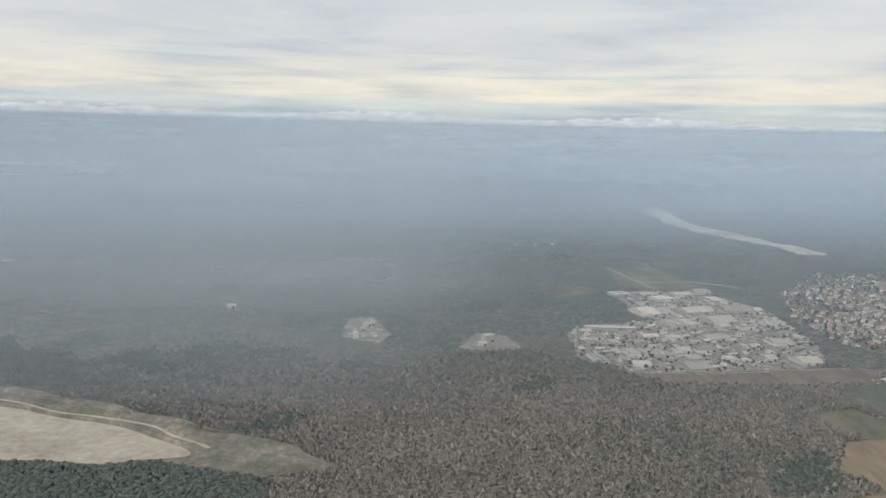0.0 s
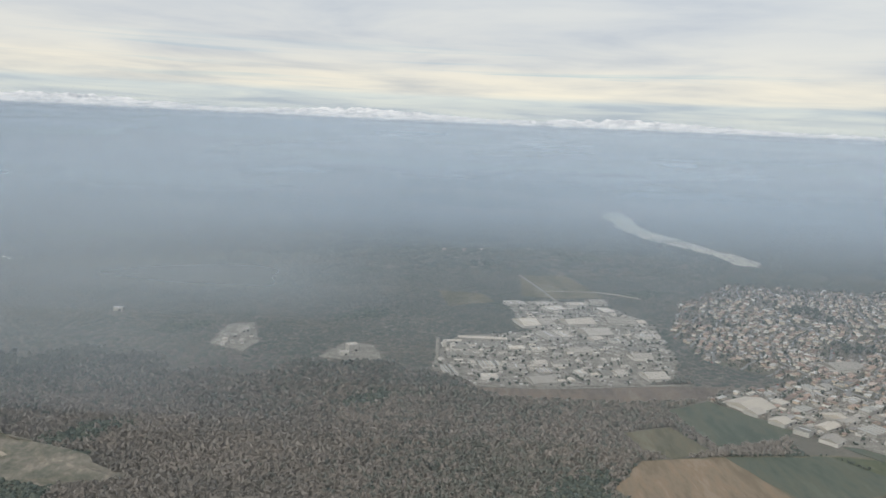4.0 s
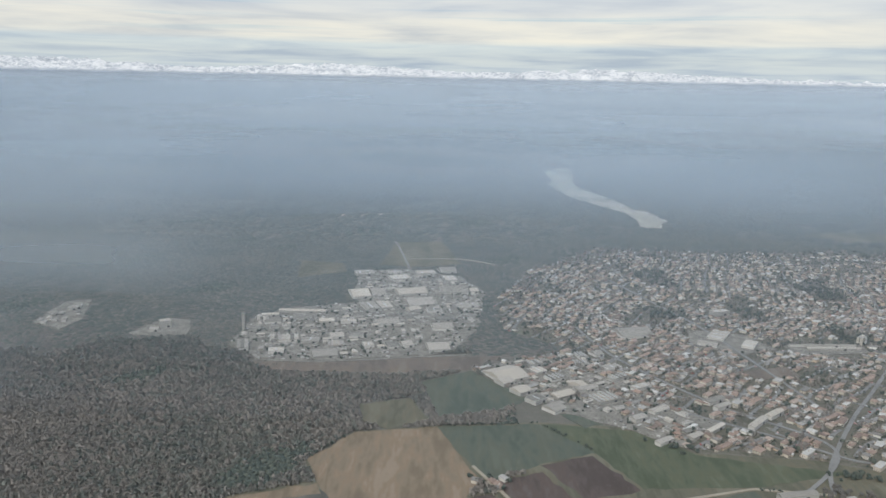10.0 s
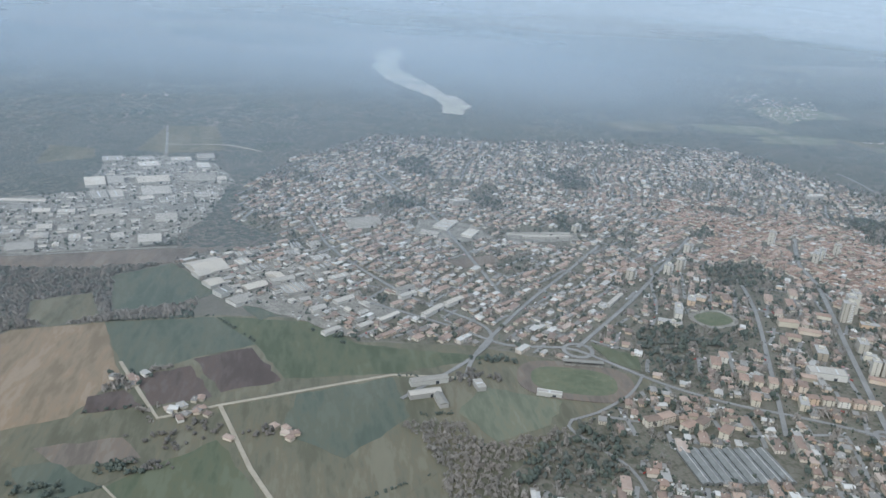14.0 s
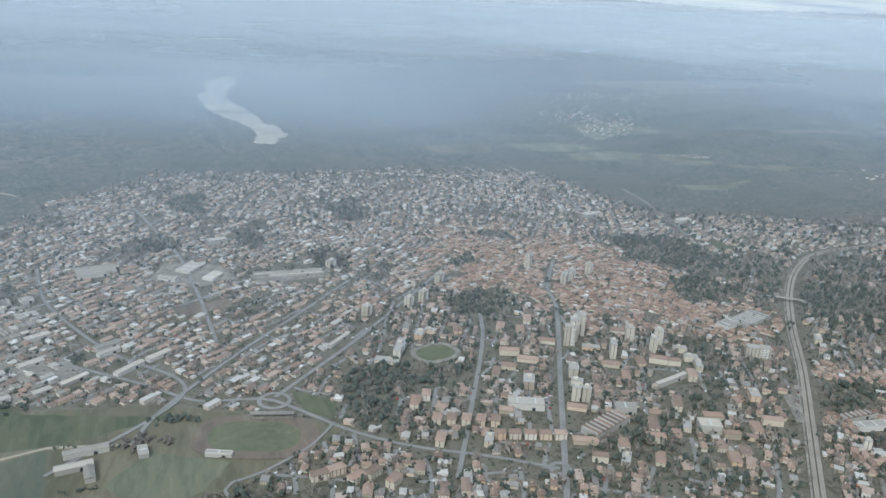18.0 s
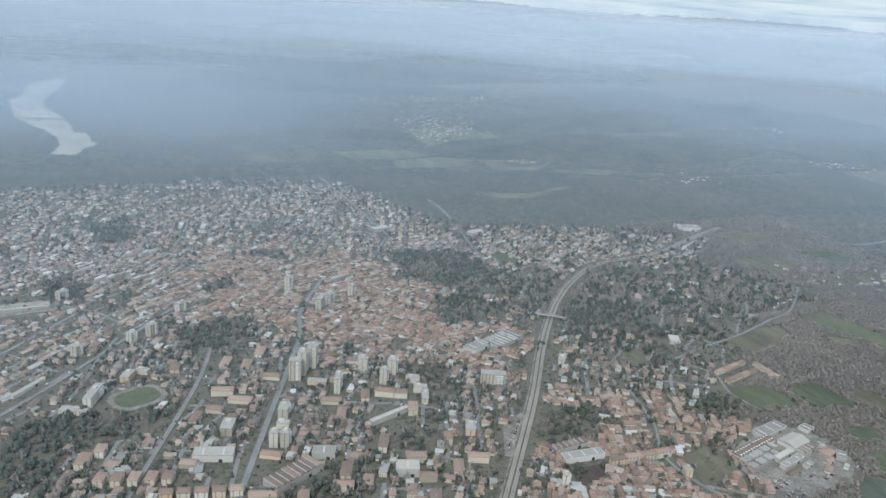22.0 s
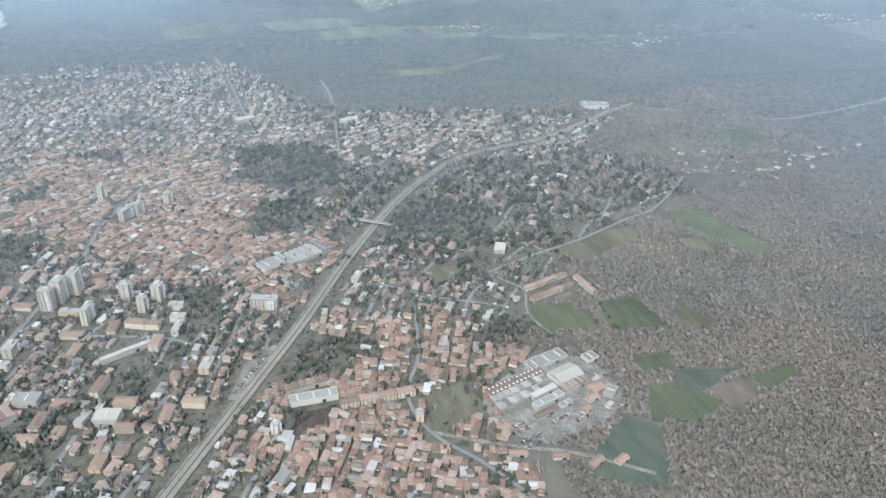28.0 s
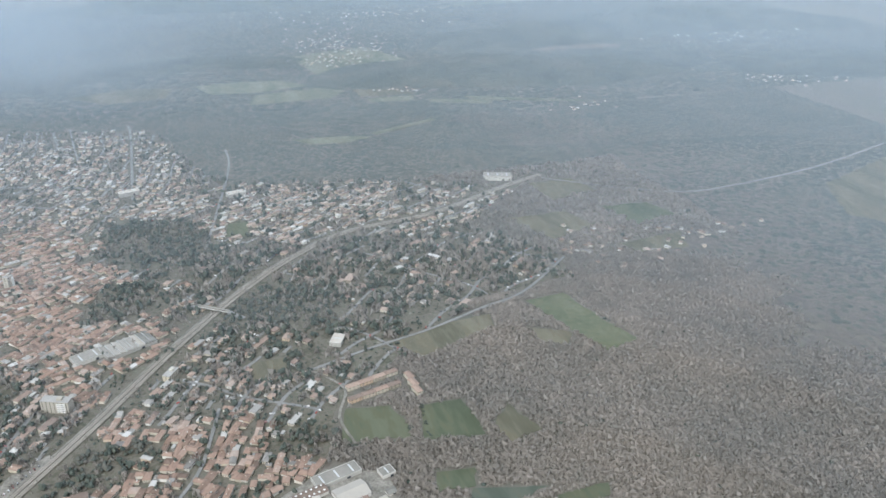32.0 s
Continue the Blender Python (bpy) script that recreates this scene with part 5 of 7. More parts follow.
WOODS = (
    [(934, 660), (1000, 655), (1029, 580), (994, 533), (935, 591)],
    [(612, 400), (650, 422), (672, 412), (700, 400), (690, 385), (640, 382), (634, 335), (615, 347)],
    [(731, 306), (800, 315), (783, 278), (745, 276)],
    [(920, 331), (968, 330), (940, 299), (902, 302)],
    [(1030, 505), (1070, 492), (1104, 452), (1082, 412), (1045, 440), (1012, 456)],
    [(500, 262), (545, 300), (575, 280), (540, 240)],
    [(718, 514), (743, 536), (772, 536), (765, 492), (724, 483)],
    [(745, 600), (778, 634), (770, 596)], [(557, 612), (653, 610), (655, 602), (557, 604)], [(793, 686), (836, 696), (833, 661)],
    [(470, 700), (500, 715), (515, 680), (480, 670)], [(850, 395), (885, 400), (880, 370), (855, 365)], [(820, 330), (845, 335), (840, 315), (822, 312)],
    [(1035, 322), (1062, 310), (1050, 284), (1036, 292)],
    [(560, 722), (584, 712), (584, 669), (565, 675)], [(626, 653), (643, 662), (654, 620), (649, 612), (626, 613)], [(496, 859), (532, 871), (534, 786), (506, 798)],
    [(664, 810), (703, 833), (703, 753), (675, 749)], [(936, 532), (968, 540), (981, 511), (954, 474), (916, 484)], [(982, 480), (1000, 488), (988, 455), (968, 453)],
    [(859, 412), (881, 421), (887, 404), (850, 398)], [(776, 315), (802, 313), (794, 295), (772, 294)],
)
for w in WOODS:
    CLAIMS.append(("poly", w))
heart = np.array([(d[0], d[1]) for d in DISTRICTS], float)


def owner(X, Y):
    X, Y = X + 15 * np.sin(Y * 0.13) + 9 * np.sin(Y * 0.41 + X * 0.23), Y + 15 * np.sin(X * 0.11 + 1) + 9 * np.sin(X * 0.37 - Y * 0.19)
    return np.argmin((X[:, None] - heart[:, 0]) ** 2 + (Y[:, None] - heart[:, 1]) ** 2, axis=1)


def warp(X, Y):
    """Bends the streets a little, as they grew."""
    dx = 7 * np.sin(X * 0.019 + Y * 0.011 + 1.0) + 4 * np.sin(Y * 0.041 + 2.0) + 2.5 * np.sin(X * 0.083 - Y * 0.05)
    dy = 7 * np.sin(Y * 0.017 - X * 0.013 + 0.3) + 4 * np.sin(X * 0.037 + 1.1) + 2.5 * np.sin(Y * 0.077 + X * 0.06)
    return X + dx, Y + dy


rng = np.random.default_rng(11)
houses, lots, streets = [], [], Geo()


def court(cx, cy, ang, i):
    """Old quarter: wings of joined houses round small courts, with lanes between."""
    a = radians(ang)
    c, s = math.cos(a), math.sin(a)
    found = []
    v = -300.0
    while v < 300:
        row = rng.uniform(9.5, 13.5)
        u = -300.0 + rng.uniform(0, 10)
        while u < 300:
            wide = rng.uniform(9.5, 18)
            mx, my = warp(np.array([cx + (u + wide / 2) * c - (v + row / 2) * s]), np.array([cy + (u + wide / 2) * s + (v + row / 2) * c]))
            if in_poly(TOWN, mx, my)[0] and owner(mx, my)[0] == i:
                tilt = rng.normal(0, 9)
                q = radians(ang + tilt)
                qc, qs = math.cos(q), math.sin(q)
                deep = rng.uniform(2.6, 3.6)
                hw, hr = wide / 2 - 0.6, row / 2 - 0.6
                for px, py, length, side in ((0, -hr + deep / 2, 2 * hw, 0), (0, hr - deep / 2, 2 * hw, 0), (-hw + deep / 2, 0, 2 * (hr - deep), 90), (hw - deep / 2, 0, 2 * (hr - deep), 90)):
                    n = max(1, round(length / rng.uniform(3.6, 7.5)))
                    for k in range(n):
                        if rng.random() < 0.14:
                            continue
                        o = (k + 0.5) * length / n - length / 2
                        lx, ly = (px + o, py) if side == 0 else (px, py + o)
                        x, y = mx[0] + lx * qc - ly * qs, my[0] + lx * qs + ly * qc
                        found.append((x, y, ang + tilt + side + rng.normal(0, 2), length / n * rng.uniform(0.96, 1.08), deep * rng.uniform(0.9, 1.3), rng.uniform(1.2, 2.4), int(rng.random() < 0.11), "old", False))
                if rng.random() < 0.6:
                    found.append((mx[0] + rng.normal(0, 1.5), my[0] + rng.normal(0, 1.0), ang + tilt + 90 * int(rng.random() < 0.5), rng.uniform(1.8, 3.8), rng.uniform(1.5, 2.2), rng.uniform(1.2, 2.2), int(rng.random() < 0.3), "old", False))
                for k in range(2):
                    if rng.random() < 0.5:
                        lots.append((mx[0] + rng.normal(0, 3), my[0] + rng.normal(0, 3), 2))
            u += wide
        v += row
    free = ~taken(np.array([q[0] for q in found]), np.array([q[1] for q in found]), 1.8)
    houses.extend(q for q, good in zip(found, free) if good)


for i, (cx, cy, ang, pu, pv, size, kind) in enumerate(DISTRICTS):
    a = radians(ang)
    c, s = math.cos(a), math.sin(a)
    gap = 2.2 if kind == "old" else 3.0
    nu, nv = int(420 / pu), int(420 / pv)
    if kind == "old":
        court(cx, cy, ang, i)
        continue
    U, V = np.meshgrid(np.arange(-nu, nu), np.arange(-nv, nv), indexing="ij")
    U, V = U.ravel().astype(float), V.ravel().astype(float)
    su = U * pu + np.floor(U / 7) * gap
    sv = V * pv + np.floor(V / 2) * gap
    ju, jv = su + rng.normal(0, 0.17 * pu, su.shape), sv + rng.normal(0, 0.13 * pv, sv.shape)
    X, Y = warp(cx + ju * c - jv * s, cy + ju * s + jv * c)
    keep = in_poly(TOWN, X, Y)
    X, Y = X[keep], Y[keep]
    keep = owner(X, Y) == i
    X, Y = X[keep], Y[keep]
    keep = ~taken(X, Y, 2.2)
    X, Y = X[keep], Y[keep]
    rim = near_line(TOWN + TOWN[:1], X, Y, 26) & (Y > 600)
    for x, y, edge in zip(X, Y, rim):
        open_land = math.sin(x * 0.033 + 1.7) * math.sin(y * 0.029 + x * 0.009) + 0.35 * math.sin(x * 0.09 - y * 0.07)
        full = {"suburb": 0.93, "garden": 0.84, "villa": 0.42}[kind] - (0.10 if y > 700 else 0.0) - (0.75 if open_land > 0.86 else 0.25 if open_land > 0.5 else 0.0) - (0.2 if y > 880 else 0.0) - (0.4 if edge else 0.0)
        if rng.random() > full:
            for k in range(8 if kind == "villa" else 2):
                if rng.random() < 0.75:
                    lots.append((x + rng.normal(0, 2.6), y + rng.normal(0, 2.6), 3))
            continue
        w, d = size * rng.uniform(0.8, 1.3), size * rng.uniform(0.66, 0.96)
        h = rng.uniform(1.3, 2.3)
        dice = rng.random()
        big = dice < (0.14 if kind == "garden" else 0.08)
        if big:
            w, d, h = w * rng.uniform(1.5, 2.3), d * rng.uniform(1.0, 1.4), h * rng.uniform(0.9, 1.7)
        elif dice < 0.24:
            w = pu * rng.uniform(1.0, 1.5)
        turn = ang + (0 if rng.random() < 0.7 or w > pu else 90) + rng.normal(0, 8 if kind == "villa" else 4)
        grey = rng.random() < {"suburb": 0.38, "garden": 0.30, "villa": 0.25}[kind]
        houses.append((x, y, turn, w, d, h, int(grey), kind, big or w > pu))
        if rng.random() < 0.75:
            e = rng.uniform(0, 6.28)
            houses.append((x + 0.55 * pu * math.cos(e), y + 0.55 * pv * math.sin(e), turn, rng.uniform(1.5, 3.4), rng.uniform(1.3, 2.2), rng.uniform(1.0, 1.5), int(rng.random() < 0.6), "hut", False))
        lots.append((x - s * pv * 0.5 + rng.normal(0, 1), y + c * pv * 0.5 + rng.normal(0, 1), 1))
        if kind in ("garden", "villa"):
            lots.append((x + c * pu * 0.5, y + s * pu * 0.5, 2))
            lots.append((x - c * pu * 0.45 + s * pv * 0.4, y - s * pu * 0.45 - c * pv * 0.4, 2))
        if kind == "villa":
            for k in range(5):
                e = rng.uniform(0, 6.28)
                lots.append((x + 6.5 * math.cos(e), y + 6.5 * math.sin(e), 2))
    for k in range(-nv // 2, nv // 2):
        off = 2 * k * pv + k * gap - pv / 2 - gap / 2 + 0.0
        t = np.arange(-400, 400, 7.0)
        X, Y = warp(cx + t * c - off * s, cy + t * s + off * c)
        ok = in_poly(TOWN, X, Y) & (owner(X, Y) == i) & ~taken(X, Y, -0.6)
        run = []
        for x, y, good in zip(X, Y, ok):
            if good:
                run.append((x, y))
            if (not good or x == X[-1]) and len(run) > 1:
                ribbon(streets, run, 2.1 if kind == "old" else 2.4, 0.0, 0.24)
            if not good:
                run = []
    for k in range(-nu // 7, nu // 7 + 1):
        off = 7 * k * pu + k * gap - pu / 2 - gap / 2
        t = np.arange(-400, 400, 7.0)
        X, Y = warp(cx + off * c - t * s, cy + off * s + t * c)
        ok = in_poly(TOWN, X, Y) & (owner(X, Y) == i) & ~taken(X, Y, -0.6)
        run = []
        for x, y, good in zip(X, Y, ok):
            if good:
                run.append((x, y))
            if not good:
                if len(run) > 1:
                    ribbon(streets, run, 2.1, 0.0, 0.235)
                run = []
kerb = Geo()
sv = np.array(streets.v)
tops = sv[sv[:, 2] > 0.2][:, :2]
pick = tops[rng.random(len(tops)) < 0.3]
for x, y in pick:
    kerb.box(x + rng.normal(0, 0.4), y + rng.normal(0, 0.4), 0.24, 0.78, 1.8, 0.8, rng.uniform(0, 3.14), 0)
setting("street_cars", kerb.mesh("street_cars", CAR_MANY), "small parked cars along the streets", "cars", "stuff")
setting("streets", streets.mesh("streets", ASPHALT), "net of narrow grey streets between the houses", "street", "stuff")

# hamlets and villages further off: middle, spread, houses
for vx, vy, sx, sy, n in ((1354, 1540, 80, 110, 130), (1321, 1397, 60, 40, 45), (2155, 1079, 160, 60, 120), (-40, 1230, 150, 40, 110), (180, 1360, 50, 25, 25), (1420, 475, 60, 25, 34), (1320, 480, 40, 40, 26), (-500, 1100, 120, 40, 30), (2300, 1500, 300, 120, 160), (1500, 1900, 300, 130, 140), (700, 2500, 400, 160, 150), (-700, 1900, 400, 150, 120), (1387, 1167, 60, 25, 16), (344, 322, 16, 8, 14), (386, 299, 14, 6, 6), (309, 352, 9, 6, 6), (1628, 991, 60, 30, 12)):
    for k in range(n):
        x, y = rng.normal(vx, sx * 0.6), rng.normal(vy, sy * 0.6)
        X, Y = np.array([x]), np.array([y])
        if in_poly(RIVER, X, Y)[0] or near_line(RAIL, X, Y, 10)[0]:
            continue
        houses.append((x, y, rng.uniform(0, 180), rng.uniform(3, 5.4), rng.uniform(2.8, 4), rng.uniform(1.3, 2.2), int(rng.random() < 0.35), "village", rng.random() < 0.06))

# the houses that stand nearest to the flight line are things of their own
VARIANTS = []
vr = random.Random(5)
pane_house = Geo().box(0, 0, -0.24, 0.24, 0.4, 0.08).mesh("window", WINDOW)
door_house = Geo().box(0, 0, 0, 0.95, 0.5, 0.1).mesh("door", BARK)
for k in range(14):
    w, d, h = vr.uniform(3.8, 6.0), vr.uniform(3.3, 4.4), vr.uniform(1.6, 2.5)
    hip = vr.choice((0.0, 0.0, 1.6, 2.2))
    rise = vr.uniform(0.8, 1.2)
    walls = Geo().box(0, 0, 0, h, w, d)
    if hip == 0.0:
        for sgn in (-1, 1):
            walls.add([(sgn * w / 2, -d / 2, h), (sgn * w / 2, d / 2, h), (sgn * w / 2, 0, h + rise * 0.9)], [(0, 1, 2)])
    VARIANTS.append((w, d, h, walls.mesh("body", WALLS), Geo().roof(0, 0, h, w, d, rise, hip=hip, eave=0.32).mesh("roof", ROOF),
                     Geo().box(w * 0.22, d * 0.18, h, h + rise + 0.35, 0.42, 0.42).box(w * 0.22, d * 0.18, h + rise + 0.35, h + rise + 0.45, 0.55, 0.55).mesh("chimney", WALLS),
                     Geo().box(-w * 0.2, -d / 2 - 0.5, h * 0.52, h * 0.52 + 0.12, w * 0.4, 1.0).box(-w * 0.2, -d / 2 - 0.97, h * 0.52, h * 0.52 + 0.5, w * 0.4, 0.06).mesh("balcony", WALLS)))


def nearness(hs):
    return hs[1] + 0.15 * abs(hs[0] - 850)


ranked = sorted((hs for hs in houses if hs[7] in ("suburb", "garden", "villa") and not hs[8] and not hs[6] and hs[0] > 560), key=nearness)
near = set(id(hs) for hs in ranked[:240])
LABELS = ("cream-walled house with a brown tiled roof", "pale two-storey house with a terracotta tiled roof", "plastered house with a weathered clay roof", "ochre-walled house with a faded tiled roof")
for n, hs in enumerate(ranked[:240]):
    x, y, turn, w, d, h, grey, kind, big = hs
    W, D, H, walls, roof, chimney, balcony = VARIANTS[n % 14]
    ob = thing("house", x, y, 0, turn, LABELS[n % 4], "house", "houses of the town")
    part("body", walls, ob)
    part("roof", roof, ob)
    part("chimney", chimney, ob)
    part("balcony", balcony, ob)
    part("door", door_house, ob, at=pose(W * 0.3, -D / 2 - 0.03, 0))
    for f in range(2):
        for c in (-0.28, 0.05):
            if f or c < 0:
                part("window", pane_house, ob, at=pose(c * W, -D / 2 - 0.02, 0.5 + f * 1.15 * H / 2.4))
        if f:
            part("window", pane_house, ob, at=pose(-W / 2 - 0.02, 0, 0.5 + f * 1.15 * H / 2.4, 0, 0, 90))

many = {"old": (Geo(), "close-built old town houses with terracotta roofs"), "plain": (Geo(), "many plastered houses with brown and grey roofs"), "village": (Geo(), "scattered far village houses")}
for hs in houses:
    if id(hs) in near:
        continue
    x, y, turn, w, d, h, grey, kind, big = hs
    z = float(relief(x, y))
    g = many["old" if kind == "old" else "village" if kind == "village" else "plain"][0]
    r = radians(turn)
    g.box(x, y, z - 1, z + h, w, d, r, 0)
    if (grey and (big or rng.random() < 0.45)) or (kind == "hut" and rng.random() < 0.5):
        g.box(x, y, z + h, z + h + 0.3, w + 0.3, d + 0.3, r, 2)
    else:
        g.roof(x, y, z + h, w, d, rng.uniform(0.7, 1.1) * min(1.0, d / 3.4), r, 2 if grey else 1, hip=float(rng.choice((0.3, 1.2, 2.0))), eave=0.3)
    if kind != "hut" and rng.random() < 0.5:
        o = rng.uniform(-0.3, 0.3) * w
        g.box(x + o * math.cos(r), y + o * math.sin(r), z + h, z + h + 1.25, 0.35, 0.35, r, 0)
    if y < (330 if kind == "old" else 560) and kind not in ("village", "hut"):
        for f in range(2):
            for c in (-0.3, 0.0, 0.3):
                u, v = c * w, -d / 2 - 0.03
                g.box(x + u * math.cos(r) - v * math.sin(r), y + u * math.sin(r) + v * math.cos(r), 0.35 + f * 0.95, 0.8 + f * 0.95, 0.45, 0.06, r, 3)
                u, v = -w / 2 - 0.03, c * d
                g.box(x + u * math.cos(r) - v * math.sin(r), y + u * math.sin(r) + v * math.cos(r), 0.35 + f * 0.95, 0.8 + f * 0.95, 0.06, 0.45, r, 3)
for key, (g, label) in many.items():
    setting("houses_" + key, g.mesh("houses_" + key, WALLS_FAR, ROOF_OLD if key == "old" else ROOF_FAR, ROOF_GREY, WINDOW), label, "houses", "stuff")

# ---- trees ----
PHI = (1 + 5 ** 0.5) / 2
ICO_V = np.array([(-1, PHI, 0), (1, PHI, 0), (-1, -PHI, 0), (1, -PHI, 0), (0, -1, PHI), (0, 1, PHI), (0, -1, -PHI), (0, 1, -PHI), (PHI, 0, -1), (PHI, 0, 1), (-PHI, 0, -1), (-PHI, 0, 1)]) / math.hypot(1, PHI)
ICO_F = np.array(((0, 11, 5), (0, 5, 1), (0, 1, 7), (0, 7, 10), (0, 10, 11), (1, 5, 9), (5, 11, 4), (11, 10, 2), (10, 7, 6), (7, 1, 8), (3, 9, 4), (3, 4, 2), (3, 2, 6), (3, 6, 8), (3, 8, 9), (4, 9, 5), (2, 4, 11), (6, 2, 10), (8, 6, 7), (9, 8, 1)))


ICO_UP = np.array([f for f in ICO_F if ICO_V[f, 2].mean() > -0.4])
DOME_V = np.array([(math.cos(k * math.pi / 3), math.sin(k * math.pi / 3), -0.3) for k in range(6)] + [(0.1, 0.05, 1.0)])
DOME_F = np.array([(k, (k + 1) % 6, 6) for k in range(6)])


twig_rng = np.random.default_rng(4)
TWIGS = 16
aim = twig_rng.normal(0, 1, (TWIGS, 1, 3))
aim[..., 2] = np.abs(aim[..., 2])
aim /= np.linalg.norm(aim, axis=-1, keepdims=True)
TWIG_V = (aim * twig_rng.uniform(0.35, 1.0, (TWIGS, 1, 1)) + twig_rng.normal(0, 0.42, (TWIGS, 3, 3)) * np.array((1, 1, 1.3))).reshape(-1, 3)
TWIG_F = np.arange(3 * TWIGS).reshape(-1, 3)


def crowns(name, X, Y, size, mat, label, lumps=1, tall=1.0, lean=0.42, far=False, bare=False):
    """Tree crowns of uneven lumps standing on the ground, joined."""
    n = len(X)
    if not n:
        return
    Z = relief(X, Y)
    size = size * rng.uniform(0.6, 1.35, n)
    allv, allf = [], []
    V, F = (TWIG_V, TWIG_F) if bare else (DOME_V, DOME_F) if far else (ICO_V, ICO_UP)
    nv = len(V)
    for k in range(lumps):
        sc = size * (1.0 if lumps == 1 else rng.uniform(0.36, 0.66, n))
        ox, oy = (rng.normal(0, lean, n) * size, rng.normal(0, lean, n) * size) if lumps > 1 else (0, 0)
        oz = size * tall * (0.5 if lumps == 1 else rng.uniform(0.35, 1.2, n))
        jit = rng.uniform(0.6, 1.35, (n, nv, 1))
        v = V[None] * jit * sc[:, None, None] * np.array((1, 1, tall))
        turn = rng.uniform(0, 6.28, n)
        c, s = np.cos(turn)[:, None], np.sin(turn)[:, None]
        vx, vy = v[..., 0] * c - v[..., 1] * s, v[..., 0] * s + v[..., 1] * c
        v = np.stack([vx + (X + ox)[:, None], vy + (Y + oy)[:, None], np.maximum(v[..., 2] + (Z + oz)[:, None], Z[:, None])], -1)
        allf.append((F[None] + (np.arange(n) * nv + k * n * nv)[:, None, None]).reshape(-1, 3))
        allv.append(v.reshape(-1, 3))
    return setting(name, raw(name, np.concatenate(allv), np.concatenate(allf), mat, not bare), label, "trees", "stuff")


def scatter(x0, x1, y0, y1, step, pad=1.5, town=False, cover=1.0):
    X, Y = np.meshgrid(np.arange(x0, x1, step), np.arange(y0, y1, step), indexing="ij")
    X, Y = X.ravel() + rng.uniform(-0.55, 0.55, X.size) * step, Y.ravel() + rng.uniform(-0.55, 0.55, X.size) * step
    keep = rng.random(X.size) < cover
    X, Y = X[keep], Y[keep]
    keep = ~taken(X, Y, pad)
    if not town:
        keep &= ~in_poly(TOWN, X, Y) & ~in_poly(WORKS, X, Y) & ~in_poly(EDGE, X, Y) & ~in_poly(FACTORY, X, Y)
    return X[keep], Y[keep]


def split_green(X, Y, share=0.12):
    f = np.sin(X * 0.021 + 0.7) * np.sin(Y * 0.027 + X * 0.006) + 0.5 * np.sin(X * 0.061 - Y * 0.043) + 0.14 * rng.normal(0, 1, len(X))
    return ((f > 1.12) & (X < 420)) | ((X < -75) & (Y < 398)) | (rng.random(len(X)) < share * 0.12)


